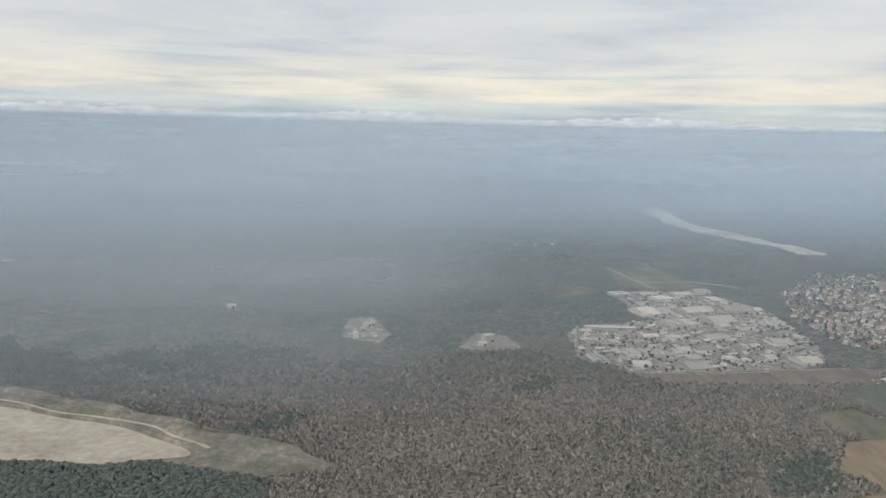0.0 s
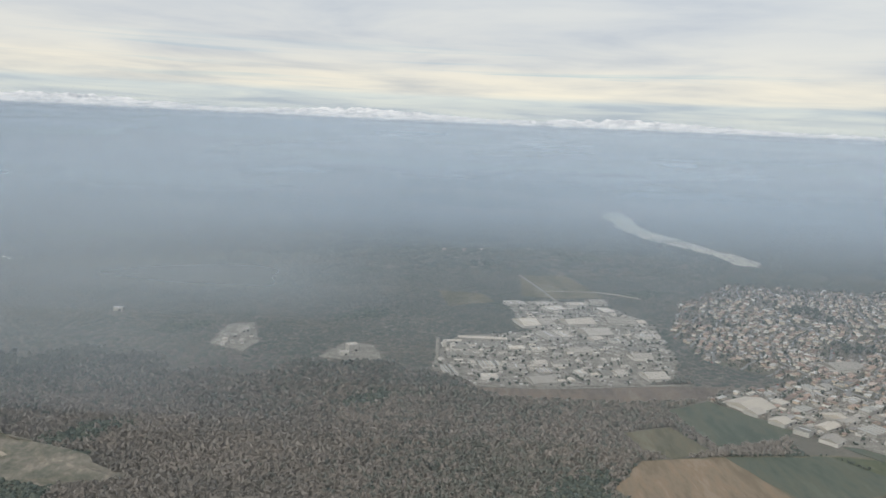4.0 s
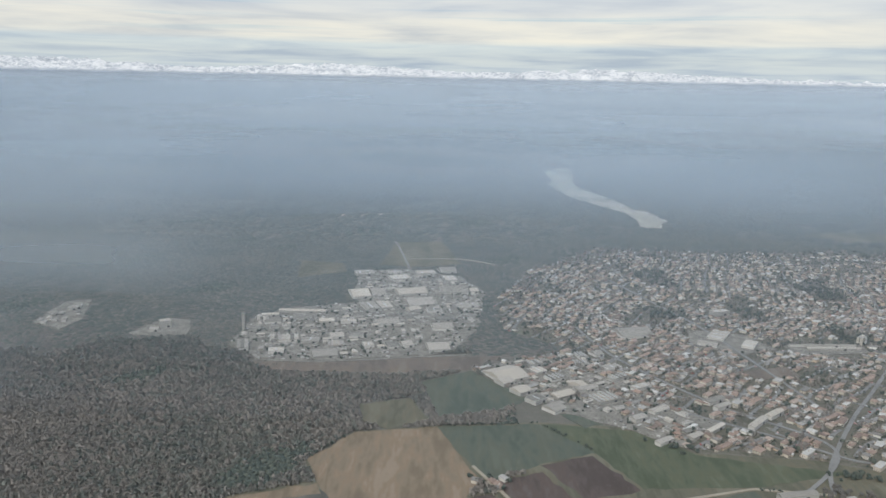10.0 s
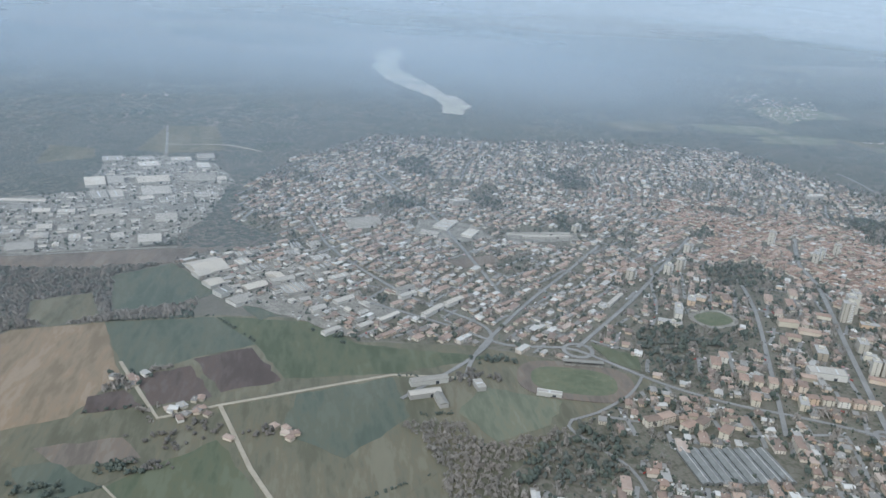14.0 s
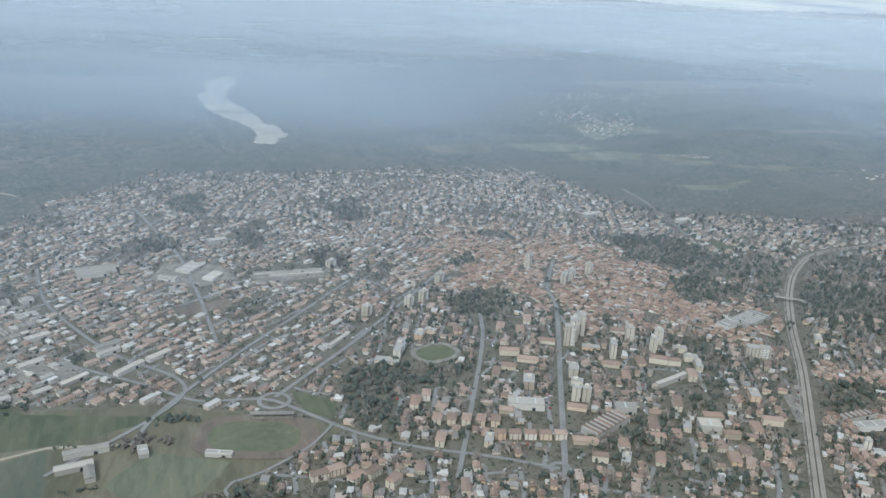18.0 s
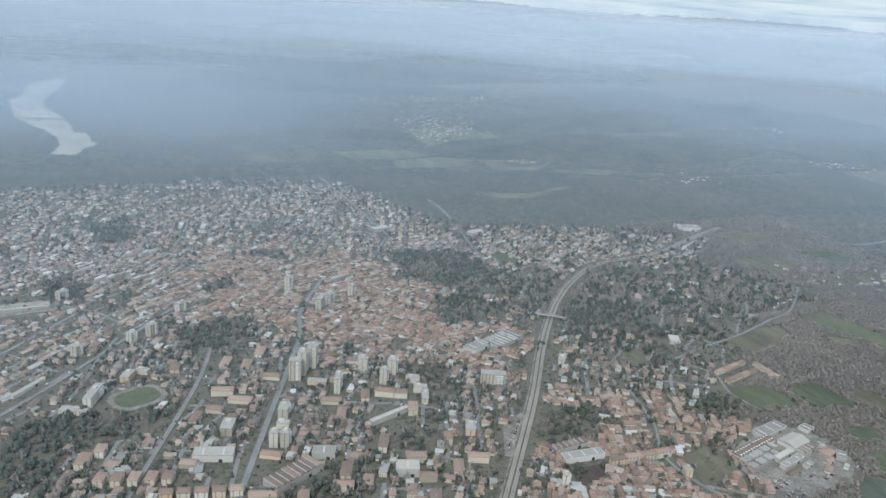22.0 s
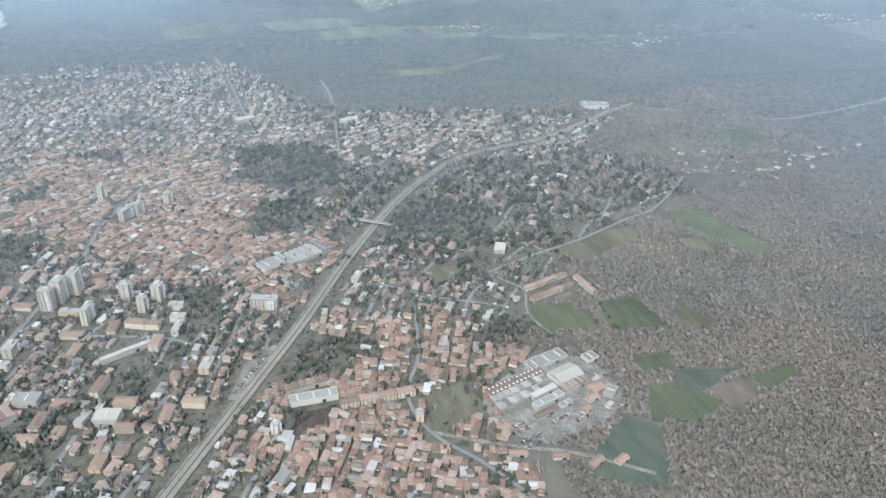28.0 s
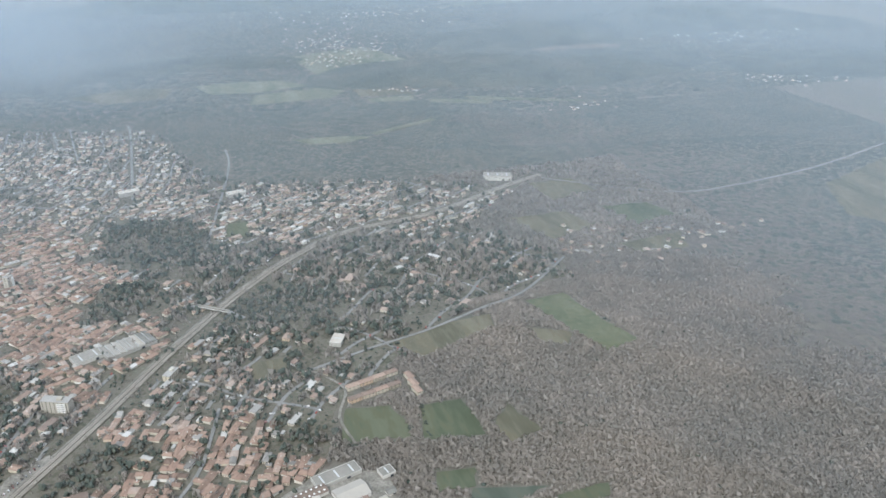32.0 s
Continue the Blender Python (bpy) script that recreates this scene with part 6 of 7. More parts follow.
for tag, box, step, size, lumps in (
    ("near_wood", (-420, 330, 285, 600), 1.9, 1.5, 1), ("east_wood", (1020, 1460, 120, 500), 1.9, 1.5, 1), ("villa_wood", (1200, 1480, 440, 690), 3.4, 2.0, 1),
    ("middle_wood", (-700, 420, 520, 1010), 3.7, 2.5, 1), ("north_wood", (420, 1500, 690, 1100), 4.4, 2.9, 1), ("east_middle_wood", (1370, 2000, 150, 1000), 4.6, 3.0, 1),
    ("far_wood", (-1500, 2700, 1010, 2000), 9.5, 6.2, 1), ("park_wood", (430, 620, 180, 330), 2.9, 1.9, 4)):
    X, Y = scatter(*box, step, cover=0.55 if tag == "villa_wood" else 0.97)
    seam_y = 560 + 24 * np.sin(X * 0.031) + 11 * np.sin(X * 0.11 + 1) + rng.normal(0, 7, len(X))
    seam_x = 1415 + 22 * np.sin(Y * 0.037) + 12 * np.sin(Y * 0.12 + 1) + rng.normal(0, 9, len(X))
    seam_v = 470 + 14 * np.sin(X * 0.05) + rng.normal(0, 6, len(X))
    f = {"near_wood": Y < seam_y, "middle_wood": Y >= np.where(X < 330, seam_y, 560), "east_wood": (X < seam_x) & (Y < seam_v), "villa_wood": Y >= seam_v, "east_middle_wood": (X >= seam_x) & ((Y > 690) | (X > 1480) | (Y < seam_v))}.get(tag)
    if f is not None:
        X, Y = X[f], Y[f]
    if tag == "park_wood":
        f = in_poly([(454, 304), (482, 305), (493, 284), (517, 291), (543, 302), (600, 340), (620, 330), (575, 280), (520, 240), (488, 236), (465, 233), (468, 265), (461, 290)], X, Y)
        X, Y = X[f], Y[f]
    flat = 0.42 if tag in ("near_wood", "east_wood", "villa_wood") else 0.5 if tag == "park_wood" else 0.26
    green = split_green(X, Y, 0.12 if flat > 0.3 else 0.02)
    # darker, bluer crowns grow likelier with distance and round a few spots
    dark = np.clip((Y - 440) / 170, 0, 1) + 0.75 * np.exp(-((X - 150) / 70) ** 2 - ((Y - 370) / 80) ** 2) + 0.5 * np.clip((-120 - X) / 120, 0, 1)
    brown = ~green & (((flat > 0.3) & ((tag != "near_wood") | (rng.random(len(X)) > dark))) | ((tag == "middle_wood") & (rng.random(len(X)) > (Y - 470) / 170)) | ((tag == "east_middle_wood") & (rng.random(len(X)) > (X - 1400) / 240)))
    dark_wood = ~green & ~brown
    crowns(tag + "_distant", X[dark_wood], Y[dark_wood], size, TWIGS_DARK if tag == "near_wood" else WOOD_FAR, "dark blue-grey distant winter wood", lumps, flat if tag != "near_wood" else 0.9, 0.3, far=tag != "near_wood", bare=tag == "near_wood")
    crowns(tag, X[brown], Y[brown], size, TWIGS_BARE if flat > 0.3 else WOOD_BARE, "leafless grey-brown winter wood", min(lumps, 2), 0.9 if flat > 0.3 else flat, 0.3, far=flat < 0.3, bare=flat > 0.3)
    crowns(tag + "_evergreen", X[green], Y[green], size, WOOD_GREEN, "dark evergreen trees within the wood", lumps, flat * 1.5, far=flat < 0.3)

wx, wy = [], []
for w in WOODS:
    xs, ys = [p[0] for p in w], [p[1] for p in w]
    X, Y = np.meshgrid(np.arange(min(xs) - 6, max(xs) + 6, 3.8), np.arange(min(ys) - 6, max(ys) + 6, 3.8), indexing="ij")
    X, Y = X.ravel() + rng.uniform(-1.8, 1.8, X.size), Y.ravel() + rng.uniform(-1.8, 1.8, X.size)
    k = in_poly(w, X + 4 * np.sin(Y * 0.45) + 3 * np.sin(Y * 1.3 + X), Y + 4 * np.sin(X * 0.4) + 3 * np.sin(X * 1.1 - Y)) & ~near_line(RAIL, X, Y, 10) & (rng.random(len(X)) < 0.74)
    wx.append(X[k]), wy.append(Y[k])
X, Y = np.concatenate(wx), np.concatenate(wy)
green = rng.random(len(X)) < 0.36
grey = ~green & (np.sin(X * 0.07 + 1) * np.sin(Y * 0.06) + 0.6 * rng.normal(0, 1, len(X)) > 0.1)
crowns("park_trees", X[~green & ~grey], Y[~green & ~grey], 2.0, WOOD_FAR, "dark leafless park trees between the houses", 5)
crowns("bare_park_trees", X[grey], Y[grey], 1.9, TWIGS_BARE, "bare grey-brown park trees between the houses", 2, 1.2, 0.25, bare=True)
crowns("park_evergreens", X[green], Y[green], 2.0, WOOD_GREEN, "dark evergreen park trees", 5, 1.3)
X, Y = scatter(300, 1340, 120, 990, 4.8, pad=0.3, town=True, cover=0.6)
k = in_poly(TOWN, X, Y)
crowns("garden_shrubs", X[k], Y[k], np.where((X[k] > 620) & (Y[k] < 500), 1.25, 0.9), WOOD_GREEN, "low dark shrubs and hedges in the gardens", 2, 1.0)
L = np.array(lots)
L = L[rng.random(len(L)) < np.where(L[:, 2] > 1, 0.95, 0.72)]
X, Y = L[:, 0] + rng.normal(0, 0.8, len(L)), L[:, 1] + rng.normal(0, 0.8, len(L))
green = rng.random(len(X)) < 0.55
size = np.where((X > 1003) & (Y > 360), 2.2, np.where((X > 640) & (Y < 480), 1.75, 1.5))
crowns("garden_trees", X[~green], Y[~green], size[~green], TWIGS_BARE, "bare garden trees and hedges of the town", 1, 1.3, bare=True)
crowns("garden_evergreens", X[green], Y[green], size[green], WOOD_GREEN, "dark garden evergreens of the town", 4, 1.35)

# crates, containers and small stores in the works' yards
clutter = Geo()
for poly, n in ((WORKS, 1500), (EDGE, 700)):
    X, Y = rng.uniform(min(p[0] for p in poly), max(p[0] for p in poly), n), rng.uniform(min(p[1] for p in poly), max(p[1] for p in poly), n)
    k = in_poly(poly, X, Y) & ~taken(X, Y, -1.0)
    for x, y in zip(X[k], Y[k]):
        clutter.box(x, y, 0, rng.uniform(0.5, 1.6), rng.uniform(0.8, 3.6), rng.uniform(0.7, 1.6), radians((-4 if poly is WORKS else 44) + rng.choice((0, 90))))
setting("yard_clutter", clutter.mesh("yard_clutter", ROOF_GREY), "containers, trailers and stacked goods in the yards", "goods", "stuff")

# yard trees at the works and along the railway
X, Y = scatter(100, 470, 400, 860, 7.0, pad=0.5, town=True, cover=0.5)
k = in_poly(WORKS, X, Y) | in_poly(EDGE, X, Y)
crowns("yard_trees", X[k], Y[k], 1.3, WOOD_GREEN, "dark trees between works halls", 4, 1.2)
rx, ry = [], []
for i in range(10, len(RAIL) - 4):
    (x0, y0), (x1, y1) = RAIL[i], RAIL[i + 1]
    a = math.atan2(y1 - y0, x1 - x0)
    for side in (-7.2, 7.2):
        if rng.random() < 0.55:
            o = side + rng.normal(0, 0.8)
            rx.append(x0 - math.sin(a) * o), ry.append(y0 + math.cos(a) * o)
crowns("railway_scrub", np.array(rx), np.array(ry), 1.5, TWIGS_BARE, "scrub along the railway", 2, 1.0, bare=True)

# hedges and tree clumps between the fields
for hx, hy, spread, n in ((320, 276, 5, 26), (335, 277, 5, 12), (290, 262, 10, 14), (344, 300, 12, 20), (309, 356, 6, 10), (500, 352, 8, 24), (516, 372, 6, 26), (384, 300, 6, 8), (430, 406, 10, 14), (640, 360, 10, 12)):
    X, Y = rng.normal(hx, spread, n), rng.normal(hy, spread * 0.5, n)
    crowns("field_trees", X, Y, 1.5, WOOD_GREEN if n % 4 else WOOD_BARE, "clump of dark trees between fields", 6, 1.1)
for p, q, n in (((279, 428), (344, 435), 40), ((344, 435), (373, 397), 20), ((205, 381), (228, 418), 22), ((318, 263), (290, 249), 16), ((402, 232), (467, 266), 20), ((1110, 281), (1116, 315), 14), ((452, 356), (494, 350), 14), ((458, 313), (484, 315), 10), ((291, 322), (322, 328), 14), ((1060, 292), (1106, 281), 18), ((296, 246), (345, 229), 18)):
    t = rng.uniform(0, 1, n)
    crowns("hedge", p[0] + (q[0] - p[0]) * t + rng.normal(0, 0.5, n), p[1] + (q[1] - p[1]) * t + rng.normal(0, 0.5, n), 0.9, WOOD_GREEN, "dark hedge along a field's edge", 4)

# ---- single trees near the flight line ----
tr = random.Random(3)


def tree_meshes(kind):
    """A tapered trunk with limbs, and clumps of crown."""
    g = Geo()
    h = 3.6 if kind == "cypress" else 2.4
    ring0 = [(0.22 * math.cos(k), 0.22 * math.sin(k)) for k in (0, 1.26, 2.51, 3.77, 5.03)]
    verts = [(x, y, -0.2) for x, y in ring0] + [(x * 0.35, y * 0.35, h) for x, y in ring0]
    g.add(verts, [(k, (k + 1) % 5, 5 + (k + 1) % 5, 5 + k) for k in range(5)])
    for k in range(4):
        a = 1.6 * k + tr.uniform(-0.4, 0.4)
        x, y = 1.0 * math.cos(a), 1.0 * math.sin(a)
        g.add([(0.05, 0, h * 0.5), (-0.05, 0.05, h * 0.5), (0, -0.05, h * 0.55), (x, y, h * 0.95)], [(0, 1, 3), (1, 2, 3), (2, 0, 3)])
    V, F = [], []
    n = 0
    for k in range(16):
        if kind == "cypress":
            z = 0.6 + 4.6 * k / 16
            r = 0.95 * (1 - abs(k / 16 - 0.3) * 1.1) + 0.15
            ox, oy, sc = tr.gauss(0, 0.2), tr.gauss(0, 0.2), (r, r, 0.7)
        else:
            a, q = tr.uniform(0, 6.28), tr.uniform(0.3, 1.5)
            ox, oy, z = q * math.cos(a), q * math.sin(a), tr.uniform(1.5, 3.6) - 0.3 * q
            r = tr.uniform(0.5, 0.95)
            sc = (r, r, r * 0.8)
        for v in ICO_V:
            j = tr.uniform(0.7, 1.25)
            V.append((v[0] * sc[0] * j + ox, v[1] * sc[1] * j + oy, v[2] * sc[2] * j + z))
        F.extend(ICO_F + n)
        n += 12
    return g.mesh("trunk", BARK), raw("crown", V, np.array(F), WOOD_BARE if kind == "bare" else WOOD_GREEN, True)


KINDS = [("cypress", tree_meshes("cypress")), ("cypress", tree_meshes("cypress")), ("cedar", tree_meshes("cedar")), ("cedar", tree_meshes("cedar")), ("bare", tree_meshes("bare")), ("bare", tree_meshes("bare"))]
TREE_SAID = {"cypress": "tall dark narrow evergreen tree", "cedar": "broad dark evergreen garden tree", "bare": "leafless grey-brown broad tree"}
for cx0, cy0, spread, n in ((1048, 300, 12, 16), (1000, 335, 16, 10), (960, 282, 8, 6), (1010, 268, 8, 8), (880, 385, 14, 10), (770, 290, 20, 14), (650, 345, 14, 10), (720, 480, 24, 12), (1045, 372, 20, 16), (1110, 405, 20, 14), (905, 270, 10, 6), (840, 280, 20, 10), (985, 190, 16, 8), (600, 310, 18, 10), (1150, 470, 30, 22), (1200, 500, 26, 16), (1085, 470, 26, 14), (1240, 455, 20, 12), (1035, 300, 10, 10)):
    for k in range(n):
        x, y = tr.gauss(cx0, spread * 0.6), tr.gauss(cy0, spread * 0.5)
        if near_line(RAIL, np.array([x]), np.array([y]), 8)[0]:
            continue
        kind, (trunk, crown) = tr.choice(KINDS)
        t = thing("tree", x, y, 0.05, tr.uniform(0, 360), TREE_SAID[kind] + " among the houses", "tree", "trees of the town")
        s = tr.uniform(0.7, 1.3)
        t.scale = (s, s, s)
        part("trunk", trunk, t)
        part("crown", crown, t)

# ---- parked cars ----
car_body = Geo().prism([(-0.97, -0.38), (0.97, -0.38), (1.0, -0.2), (1.0, 0.2), (0.97, 0.38), (-0.97, 0.38), (-1.0, 0.2), (-1.0, -0.2)], 0.12, 0.42, 0, True, True).mesh("body", CAR_PAINT)
car_cabin = Geo().add([(-0.8, -0.36, 0.42), (0.45, -0.36, 0.42), (0.45, 0.36, 0.42), (-0.8, 0.36, 0.42), (-0.6, -0.29, 0.66), (0.12, -0.29, 0.66), (0.12, 0.29, 0.66), (-0.6, 0.29, 0.66)], [(0, 1, 5, 4), (1, 2, 6, 5), (2, 3, 7, 6), (3, 0, 4, 7)]).mesh("windows", WINDOW)
car_roof = Geo().box(-0.24, 0, 0.655, 0.69, 0.76, 0.6).mesh("roof", CAR_PAINT)
wheel_ring = [(0.15 * math.cos(k * math.pi / 4), 0.15 * math.sin(k * math.pi / 4)) for k in range(8)]
car_wheel = Geo().add([(x, -0.06, z) for x, z in wheel_ring] + [(x, 0.06, z) for x, z in wheel_ring], [(k, (k + 1) % 8, 8 + (k + 1) % 8, 8 + k) for k in range(8)] + [tuple(range(8)), tuple(reversed(range(8, 16)))]).mesh("wheel", RUBBER)


def car(x, y, rot, z):
    c = thing("car", x, y, z, rot, "parked car standing on the pale yard", "car", "parked cars")
    part("body", car_body, c)
    part("window_band", car_cabin, c)
    part("roof", car_roof, c)
    for sx in (-0.62, 0.62):
        for sy in (-0.36, 0.36):
            part("wheel", car_wheel, c, at=pose(sx, sy, 0.15))


YZ = LAYER[0] + 0.01
for ox, oy, rot, n, pitch in ((1002, 222, 10, 13, 1.35), (1003, 218, 10, 12, 1.35), (1006, 211, 12, 12, 1.35), (1008, 207, 12, 10, 1.35), (1028, 219, 14, 12, 1.35), (1042, 216, 14, 8, 1.4), (1070, 218, 20, 6, 1.4)):
    for k in range(n):
        if tr.random() < 0.14:
            continue
        a = radians(rot)
        car(ox + k * pitch * math.cos(a), oy + k * pitch * math.sin(a), rot + 90 + tr.gauss(0, 3), YZ)
for k in range(14):
    car(879 + k * 1.85, 301 + k * 2.2, 53 + 60, YZ)

# ---- the airliner's wing and cabin window, standing where they are late over the town ----
WING_PAINT = material("wing_paint", [(0.3, (0.39, 0.395, 0.385)), (0.5, (0.45, 0.455, 0.44)), (0.7, (0.49, 0.49, 0.475))], rough=0.4, scales=(1.2, 9.0))
WING_DIRT = material("worn_grey_band", [(0.3, (0.30, 0.29, 0.29)), (0.5, (0.42, 0.41, 0.41)), (0.7, (0.52, 0.51, 0.51))], rough=0.5, scales=(1.5, 12.0))
GAP = material("dark_gap", [(0.3, (0.03, 0.04, 0.045)), (0.7, (0.07, 0.08, 0.085))], rough=0.6, scales=(1.0, 6.0))
SEAL = material("window_seal", [(0.3, (0.026, 0.030, 0.030)), (0.7, (0.046, 0.050, 0.050))], rough=0.9, scales=(2.0, 20.0))
CABIN = material("cabin_plastic", [(0.3, (0.42, 0.43, 0.42)), (0.7, (0.50, 0.51, 0.50))], rough=0.5, scales=(2.0, 20.0))
FOIL_Z, FOIL_Y, FOIL_X = -1.7325, 0.1551, 0.10


def skin(x, y, up=0.0):
    """A point on the wing's upper surface, seen from the seat."""
    return (x, y, FOIL_Z + FOIL_Y * y + FOIL_X * x + up)


def trail(y):
    """The trailing edge."""
    return float(np.interp(y, (0, 3.25, 3.26, 4.70, 4.72, 8.48, 11.22, 15.2), (4.05, 4.1, 4.27, 4.35, 4.22, 2.98, 2.19, 1.7)))


def lead(y):
    return 10.6 - 0.486 * y + 0.04 * max(0.0, 4.7 - y)


def plate(outline, thick, up=0.0):
    """A panel of some thickness lying on the wing."""
    n = len(outline)
    verts = [skin(x, y, up) for x, y in outline] + [skin(x, y, up - thick) for x, y in outline]
    faces = [tuple(range(n)), tuple(reversed(range(n, 2 * n)))] + [(i, n + i, n + (i + 1) % n, (i + 1) % n) for i in range(n)]
    return Geo().add(verts, faces)


aircraft = new("aircraft_wing")
aircraft.matrix_basis = pose(695.832, -44.462, 257.328)
aircraft.scale = (0.45, 0.45, 0.45)
tagged(aircraft, "white-grey airliner wing with flaps, fairings and tip fence in flight", "wing")
# main box, lofted along the span
g = Geo()
spans = np.linspace(0.6, 15.2, 24)
prof = ((0.0, 0.0, -0.02), (0.12, 0.05, -0.06), (0.3, 0.085, -0.11), (0.55, 0.10, -0.15), (0.8, 0.075, -0.13), (0.94, 0.035, -0.08), (1.0, -0.02, -0.02))
cols = len(prof) * 2
for y in spans:
    flap = 1.15 if y < 11.3 else 0.0
    x0, x1 = trail(y) + flap, lead(y)
    chord = x1 - x0
    for f, top, bottom in prof:
        g.v.append(skin(x0 + f * chord, y, top * 0.55 * chord / 3.5 - 0.005))
    for f, top, bottom in reversed(prof):
        g.v.append(skin(x0 + f * chord, y, bottom * chord / 3.5 - 0.03))
for i in range(len(spans) - 1):
    for k in range(cols):
        g.f.append((i * cols + k, i * cols + (k + 1) % cols, (i + 1) * cols + (k + 1) % cols, (i + 1) * cols + k))
        g.m.append(0)
g.f.append(tuple(range((len(spans) - 1) * cols, len(spans) * cols)))
g.m.append(0)
part("wing_box", g.mesh("wing_box", WING_PAINT), aircraft)
# flaps, with worn bands in front of them and a dark gap between
part("outer_flap", plate([(trail(4.76), 4.76), (trail(6.6), 6.6), (trail(8.5), 8.5), (trail(11.2), 11.2), (trail(11.2) + 0.75, 11.2), (trail(8.5) + 0.95, 8.5), (trail(6.6) + 1.1, 6.6), (5.3, 5.45), (5.05, 5.2)], 0.045, 0.0).mesh("outer_flap", WING_PAINT), aircraft)
part("inner_flap", plate([(4.27, 3.32), (4.38, 4.68), (5.9, 5.6), (6.7, 5.9), (7.0, 4.6), (6.4, 3.9), (5.12, 3.70)], 0.045, -0.02).mesh("inner_flap", WING_PAINT), aircraft)
part("root_flap", plate([(4.0, 1.0), (4.1, 3.22), (5.1, 3.66), (6.3, 3.8), (6.3, 1.0)], 0.045, -0.03).mesh("root_flap", WING_PAINT), aircraft)
for name, line, width in (("worn_band", ((4.72, 11.2 - 4.2), (4.1, 9.0), (3.2, 11.2)), 0.28), ("worn_band", ((5.75, 5.85), (4.9, 7.6), (3.9, 10.3)), 0.3), ("worn_band", ((5.9, 4.5), (5.75, 3.7), (5.7, 2.2)), 0.35)):
    outline = [(x, y) for x, y in line] + [(x + width, y + width * 0.2) for x, y in reversed(line)]
    part(name, plate(outline, 0.02, 0.05).mesh(name, WING_DIRT), aircraft)
part("flap_gap", plate([(6.95, 6.3), (5.6, 8.6), (3.5, 12.4), (3.6, 12.5), (5.75, 8.7), (7.6, 6.0)], 0.02, 0.09).mesh("flap_gap", GAP), aircraft)
part("flap_track", plate([(4.7, 4.95), (5.6, 5.5), (6.6, 6.15), (7.0, 6.2), (6.9, 5.9), (5.9, 5.35), (4.85, 4.78)], 0.06, 0.03).mesh("flap_track", WING_DIRT), aircraft)
part("flap_seal", plate([(4.68, 4.90), (6.55, 6.02), (6.62, 5.97), (4.75, 4.83)], 0.03, 0.06).mesh("flap_seal", GAP), aircraft)
for k in range(5):
    y0, y1 = 6.4 + k * 1.25, 6.4 + (k + 1) * 1.25 - 0.06
    a0, a1 = 7.15 - 0.62 * (y0 - 6.4), 7.15 - 0.62 * (y1 - 6.4)
    part("spoiler", plate([(a0, y0), (a1, y1), (a1 + 0.75, y1 + 0.25), (a0 + 0.85, y0 + 0.25)], 0.05, 0.17).mesh("spoiler", WING_PAINT), aircraft)
part("aileron", plate([(trail(11.4) - 0.02, 11.4), (trail(14.8), 14.8), (trail(14.8) + 0.5, 14.8), (trail(11.4) + 0.7, 11.4)], 0.06, 0.01).mesh("aileron", WING_PAINT), aircraft)


def fairing(y, wide, tip, keel, wick):
    """A canoe-shaped flap-track fairing: a flat-topped wedge that hangs under the trailing edge."""
    g = Geo()
    n, m = 16, 16
    edge = trail(y)
    (x0, z0), (xm, zm), (x1, z1) = keel
    bend = ((zm - z0) / (xm - x0) - (z1 - z0) / (x1 - x0)) / (xm - x1)
    slope = (z1 - z0) / (x1 - x0)
    last = x1 + 0.35
    for i in range(n + 1):
        s = i / n
        x = tip[0] + (last - tip[0]) * s
        f = min(1.0, (x - tip[0]) / (edge - tip[0]))
        top = tip[1] + (skin(edge, y)[2] - 0.03 - tip[1]) * f ** 0.85 if f < 1 else skin(x, y)[2] - 0.03
        low = min(top - 0.03, z0 + slope * (x - x0) + bend * (x - x0) * (x - x1))
        z, hh = (top + low) / 2, (top - low) / 2
        ww = wide / 2 * (0.3 + 0.7 * math.sin(min(1.0, s * 2.2) * math.pi / 2))
        for k in range(m):
            t = 2 * math.pi * k / m + 0.2
            c, q = math.cos(t), math.sin(t)
            inward = 1.0 if q > 0 else 0.55 + 0.45 * (1 + q)
            g.v.append((x, y + ww * inward * abs(c) ** 0.35 * (1 if c > 0 else -1), z + hh * abs(q) ** 0.35 * (1 if q > 0 else -1)))
    for i in range(n):
        for k in range(m):
            g.f.append((i * m + k, i * m + (k + 1) % m, (i + 1) * m + (k + 1) % m, (i + 1) * m + k))
            g.m.append(0)
    g.f.append(tuple(reversed(range(m))))
    g.m.append(0)
    body = part("flap_fairing", g.mesh("flap_fairing", WING_PAINT), aircraft)
    if wick:
        part("static_wick", Geo().box(0, 0, -0.006, 0.006, 0.24, 0.012).mesh("static_wick", GAP), body, at=pose(tip[0] - 0.1, y, keel[0][1] + 0.02, 0, -18, 0))


for spec in ((9.6, 0.34, (2.08, -0.57), ((2.07, -0.62), (2.54, -0.48), (2.93, -0.34)), True), (8.65, 0.16, (2.61, -0.27), ((2.59, -0.31), (2.84, -0.24), (2.98, -0.18)), False),
             (7.6, 0.18, (3.03, -0.41), ((2.99, -0.45), (3.2, -0.38), (3.39, -0.29)), False), (6.18, 0.34, (2.94, -1.09), ((2.94, -1.17), (3.68, -0.96), (4.45, -0.58)), True),
             (5.2, 0.16, (3.86, -0.69), ((3.84, -0.74), (4.04, -0.67), (4.24, -0.57)), False), (3.78, 0.26, (3.95, -1.04), ((3.93, -1.08), (4.24, -0.99), (4.58, -0.86)), False),
             (2.8, 0.42, (3.42, -1.36), ((3.38, -1.44), (3.81, -1.40), (4.23, -1.29)), True)):
    fairing(*spec)
# tip fence
tx, ty, tz = skin(1.9, 15.2)
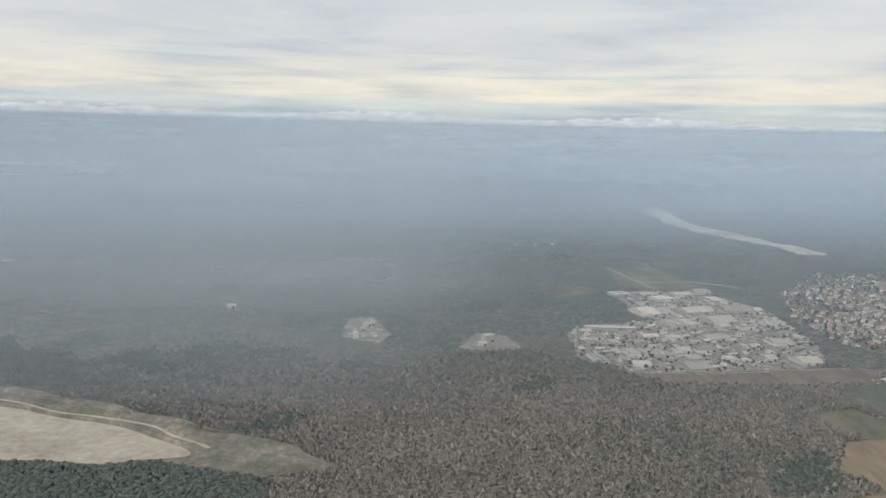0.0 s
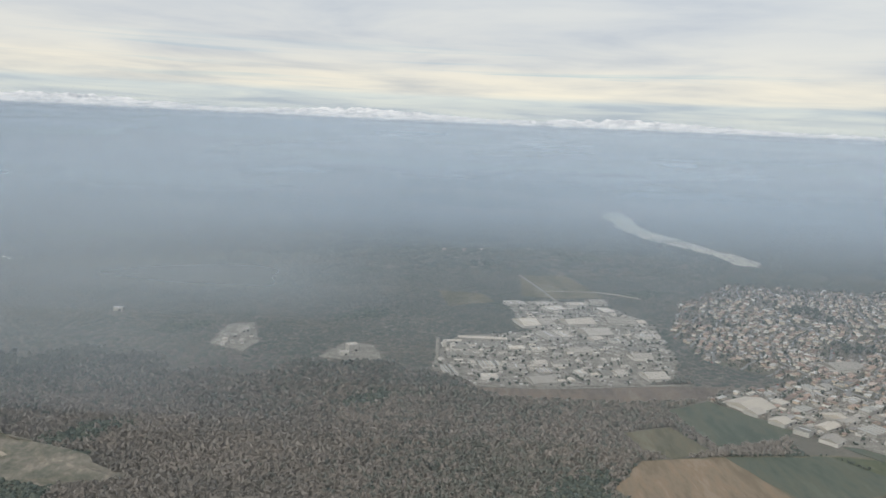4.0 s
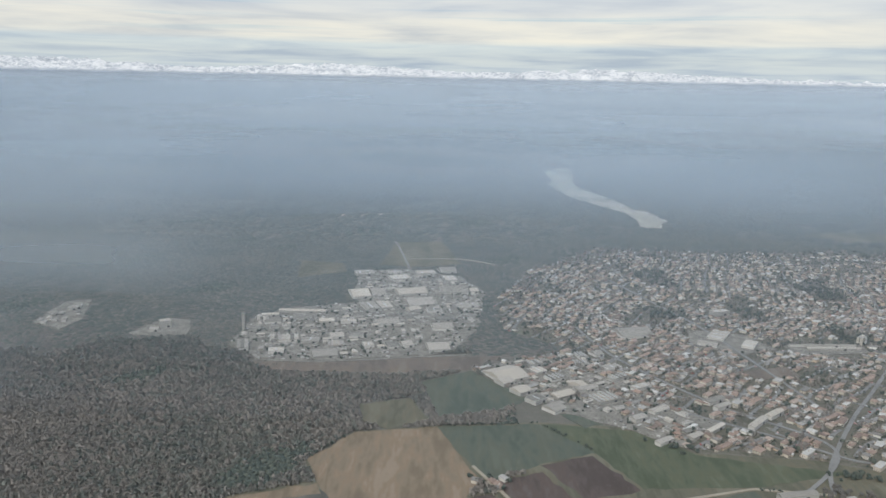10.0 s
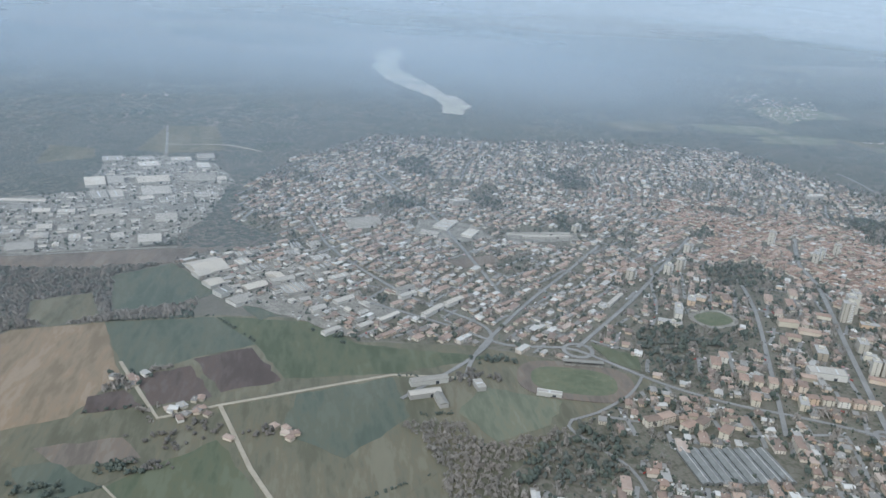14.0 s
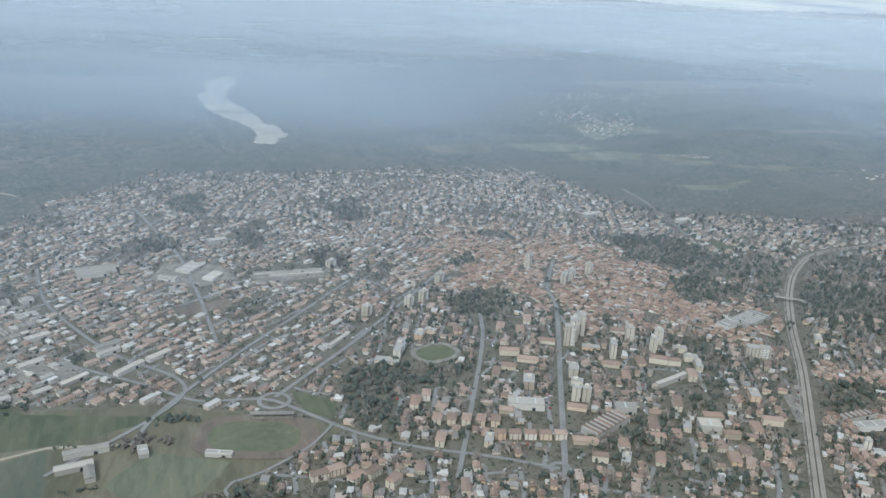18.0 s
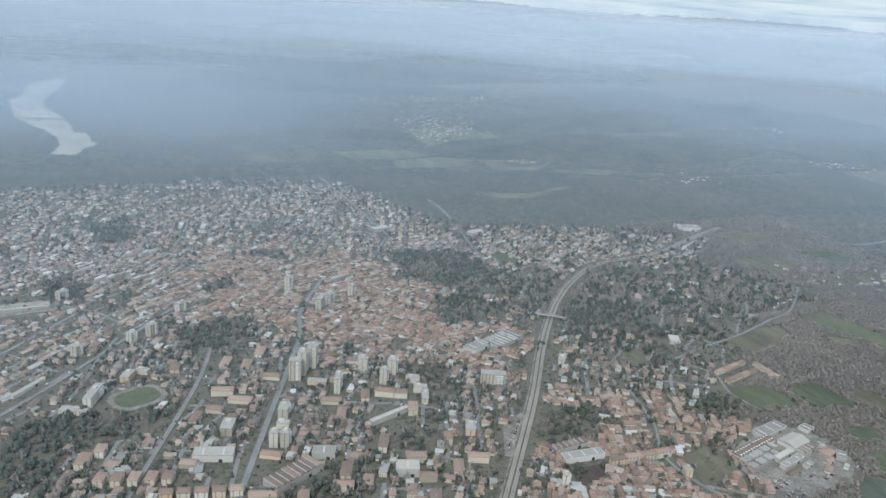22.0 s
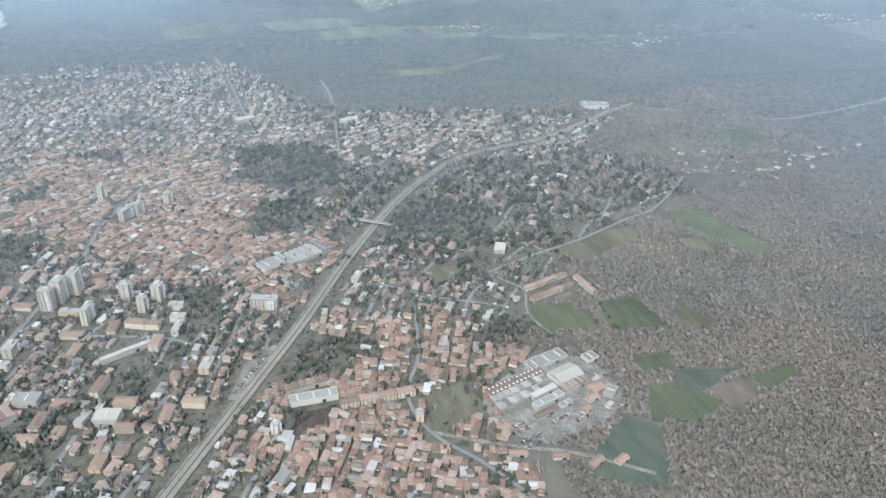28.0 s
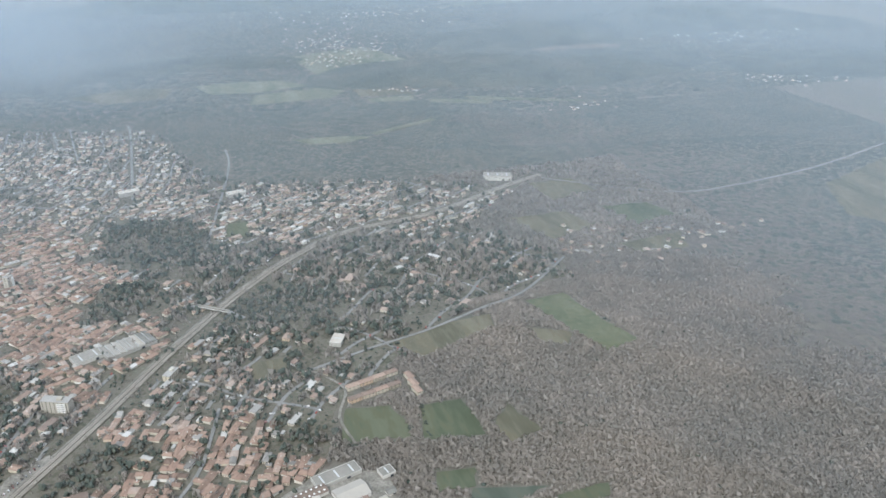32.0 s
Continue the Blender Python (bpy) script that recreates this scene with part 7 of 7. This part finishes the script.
part("tip_fence", Geo().add([(tx + 1.2, ty, tz), (tx - 0.1, ty, tz - 0.05), (tx - 0.75, ty + 0.15, tz + 0.75), (tx - 0.55, ty + 0.15, tz + 0.75), (tx - 0.7, ty + 0.1, tz - 0.65), (tx - 0.35, ty + 0.1, tz - 0.65),
                             (tx + 1.2, ty + 0.06, tz), (tx - 0.1, ty + 0.06, tz - 0.05), (tx - 0.75, ty + 0.2, tz + 0.75), (tx - 0.55, ty + 0.2, tz + 0.75), (tx - 0.7, ty + 0.16, tz - 0.65), (tx - 0.35, ty + 0.16, tz - 0.65)],
                            [(0, 3, 2, 1), (0, 1, 4, 5), (6, 7, 8, 9), (6, 11, 10, 7), (0, 6, 9, 3), (3, 9, 8, 2), (2, 8, 7, 1), (1, 7, 10, 4), (4, 10, 11, 5), (5, 11, 6, 0)]).mesh("tip_fence", WING_PAINT), aircraft)
# painted numerals
for x, y in ((4.15, 5.35), (3.6, 7.6), (4.95, 4.62), (4.75, 3.95), (6.2, 5.0)):
    text = bpy.data.curves.new("numeral", "FONT")
    text.body, text.size, text.extrude, text.align_x = "2", 0.11, 0.002, "CENTER"
    text.materials.append(GAP)
    part("numeral", text, aircraft, at=Matrix.Translation(skin(x, y, 0.012)) @ pose(0, 0, 0, 8.8, -5.7, -47) @ Matrix.Diagonal((0.9, 3.2, 1.0, 1.0)))
disc = [(0.05 * math.cos(k * math.pi / 6), 0.05 * math.sin(k * math.pi / 6)) for k in range(12)]
for x, y in ((4.07, 5.28), (4.0, 5.17), (3.5, 7.5), (3.44, 7.38)):
    part("inspection_disc", plate([(x + a, y + b) for a, b in disc], 0.004, 0.012).mesh("inspection_disc", WING_DIRT), aircraft)

# cabin window round the seat: a seal, a bevelled reveal and the wall panel
cabin = new("cabin_window")
cabin.matrix_basis = pose(695.832, -44.462, 257.328)
cabin.scale = (0.45, 0.45, 0.45)
tagged(cabin, "oval cabin window surround of grey plastic with a dark seal", "window")
WIN_X, WIN_Z, WIN_N = 0.088, 0.054, 2.4


def oval_ring(a, b, y, n=64):
    pts = []
    for k in range(n):
        t = 2 * math.pi * k / n
        c, q = math.cos(t), math.sin(t)
        pts.append((WIN_X + a * abs(c) ** (2 / WIN_N) * (1 if c > 0 else -1), y, WIN_Z + b * abs(q) ** (2 / WIN_N) * (1 if q > 0 else -1)))
    return pts


def loop_band(rings):
    g = Geo()
    n = len(rings[0])
    for ring in rings:
        g.v.extend(ring)
    for i in range(len(rings) - 1):
        for k in range(n):
            g.f.append((i * n + k, i * n + (k + 1) % n, (i + 1) * n + (k + 1) % n, (i + 1) * n + k))
            g.m.append(0)
    return g


part("outer_seal", loop_band([oval_ring(0.128, 0.178, 0.106), oval_ring(0.128, 0.178, 0.1), oval_ring(0.1305, 0.1805, 0.098), oval_ring(0.132, 0.182, 0.1)]).mesh("outer_seal", SEAL), cabin)
part("reveal", loop_band([oval_ring(0.132, 0.182, 0.102), oval_ring(0.135, 0.185, 0.097), oval_ring(0.138, 0.188, 0.093)]).mesh("reveal", CABIN), cabin)
part("inner_seal", loop_band([oval_ring(0.138, 0.188, 0.094), oval_ring(0.1395, 0.1895, 0.091), oval_ring(0.141, 0.191, 0.093)]).mesh("inner_seal", SEAL), cabin)
part("wall_panel", loop_band([oval_ring(0.141, 0.191, 0.0935), oval_ring(0.16, 0.212, 0.075), oval_ring(0.20, 0.26, 0.055), oval_ring(0.30, 0.40, 0.05)]).mesh("wall_panel", CABIN), cabin)
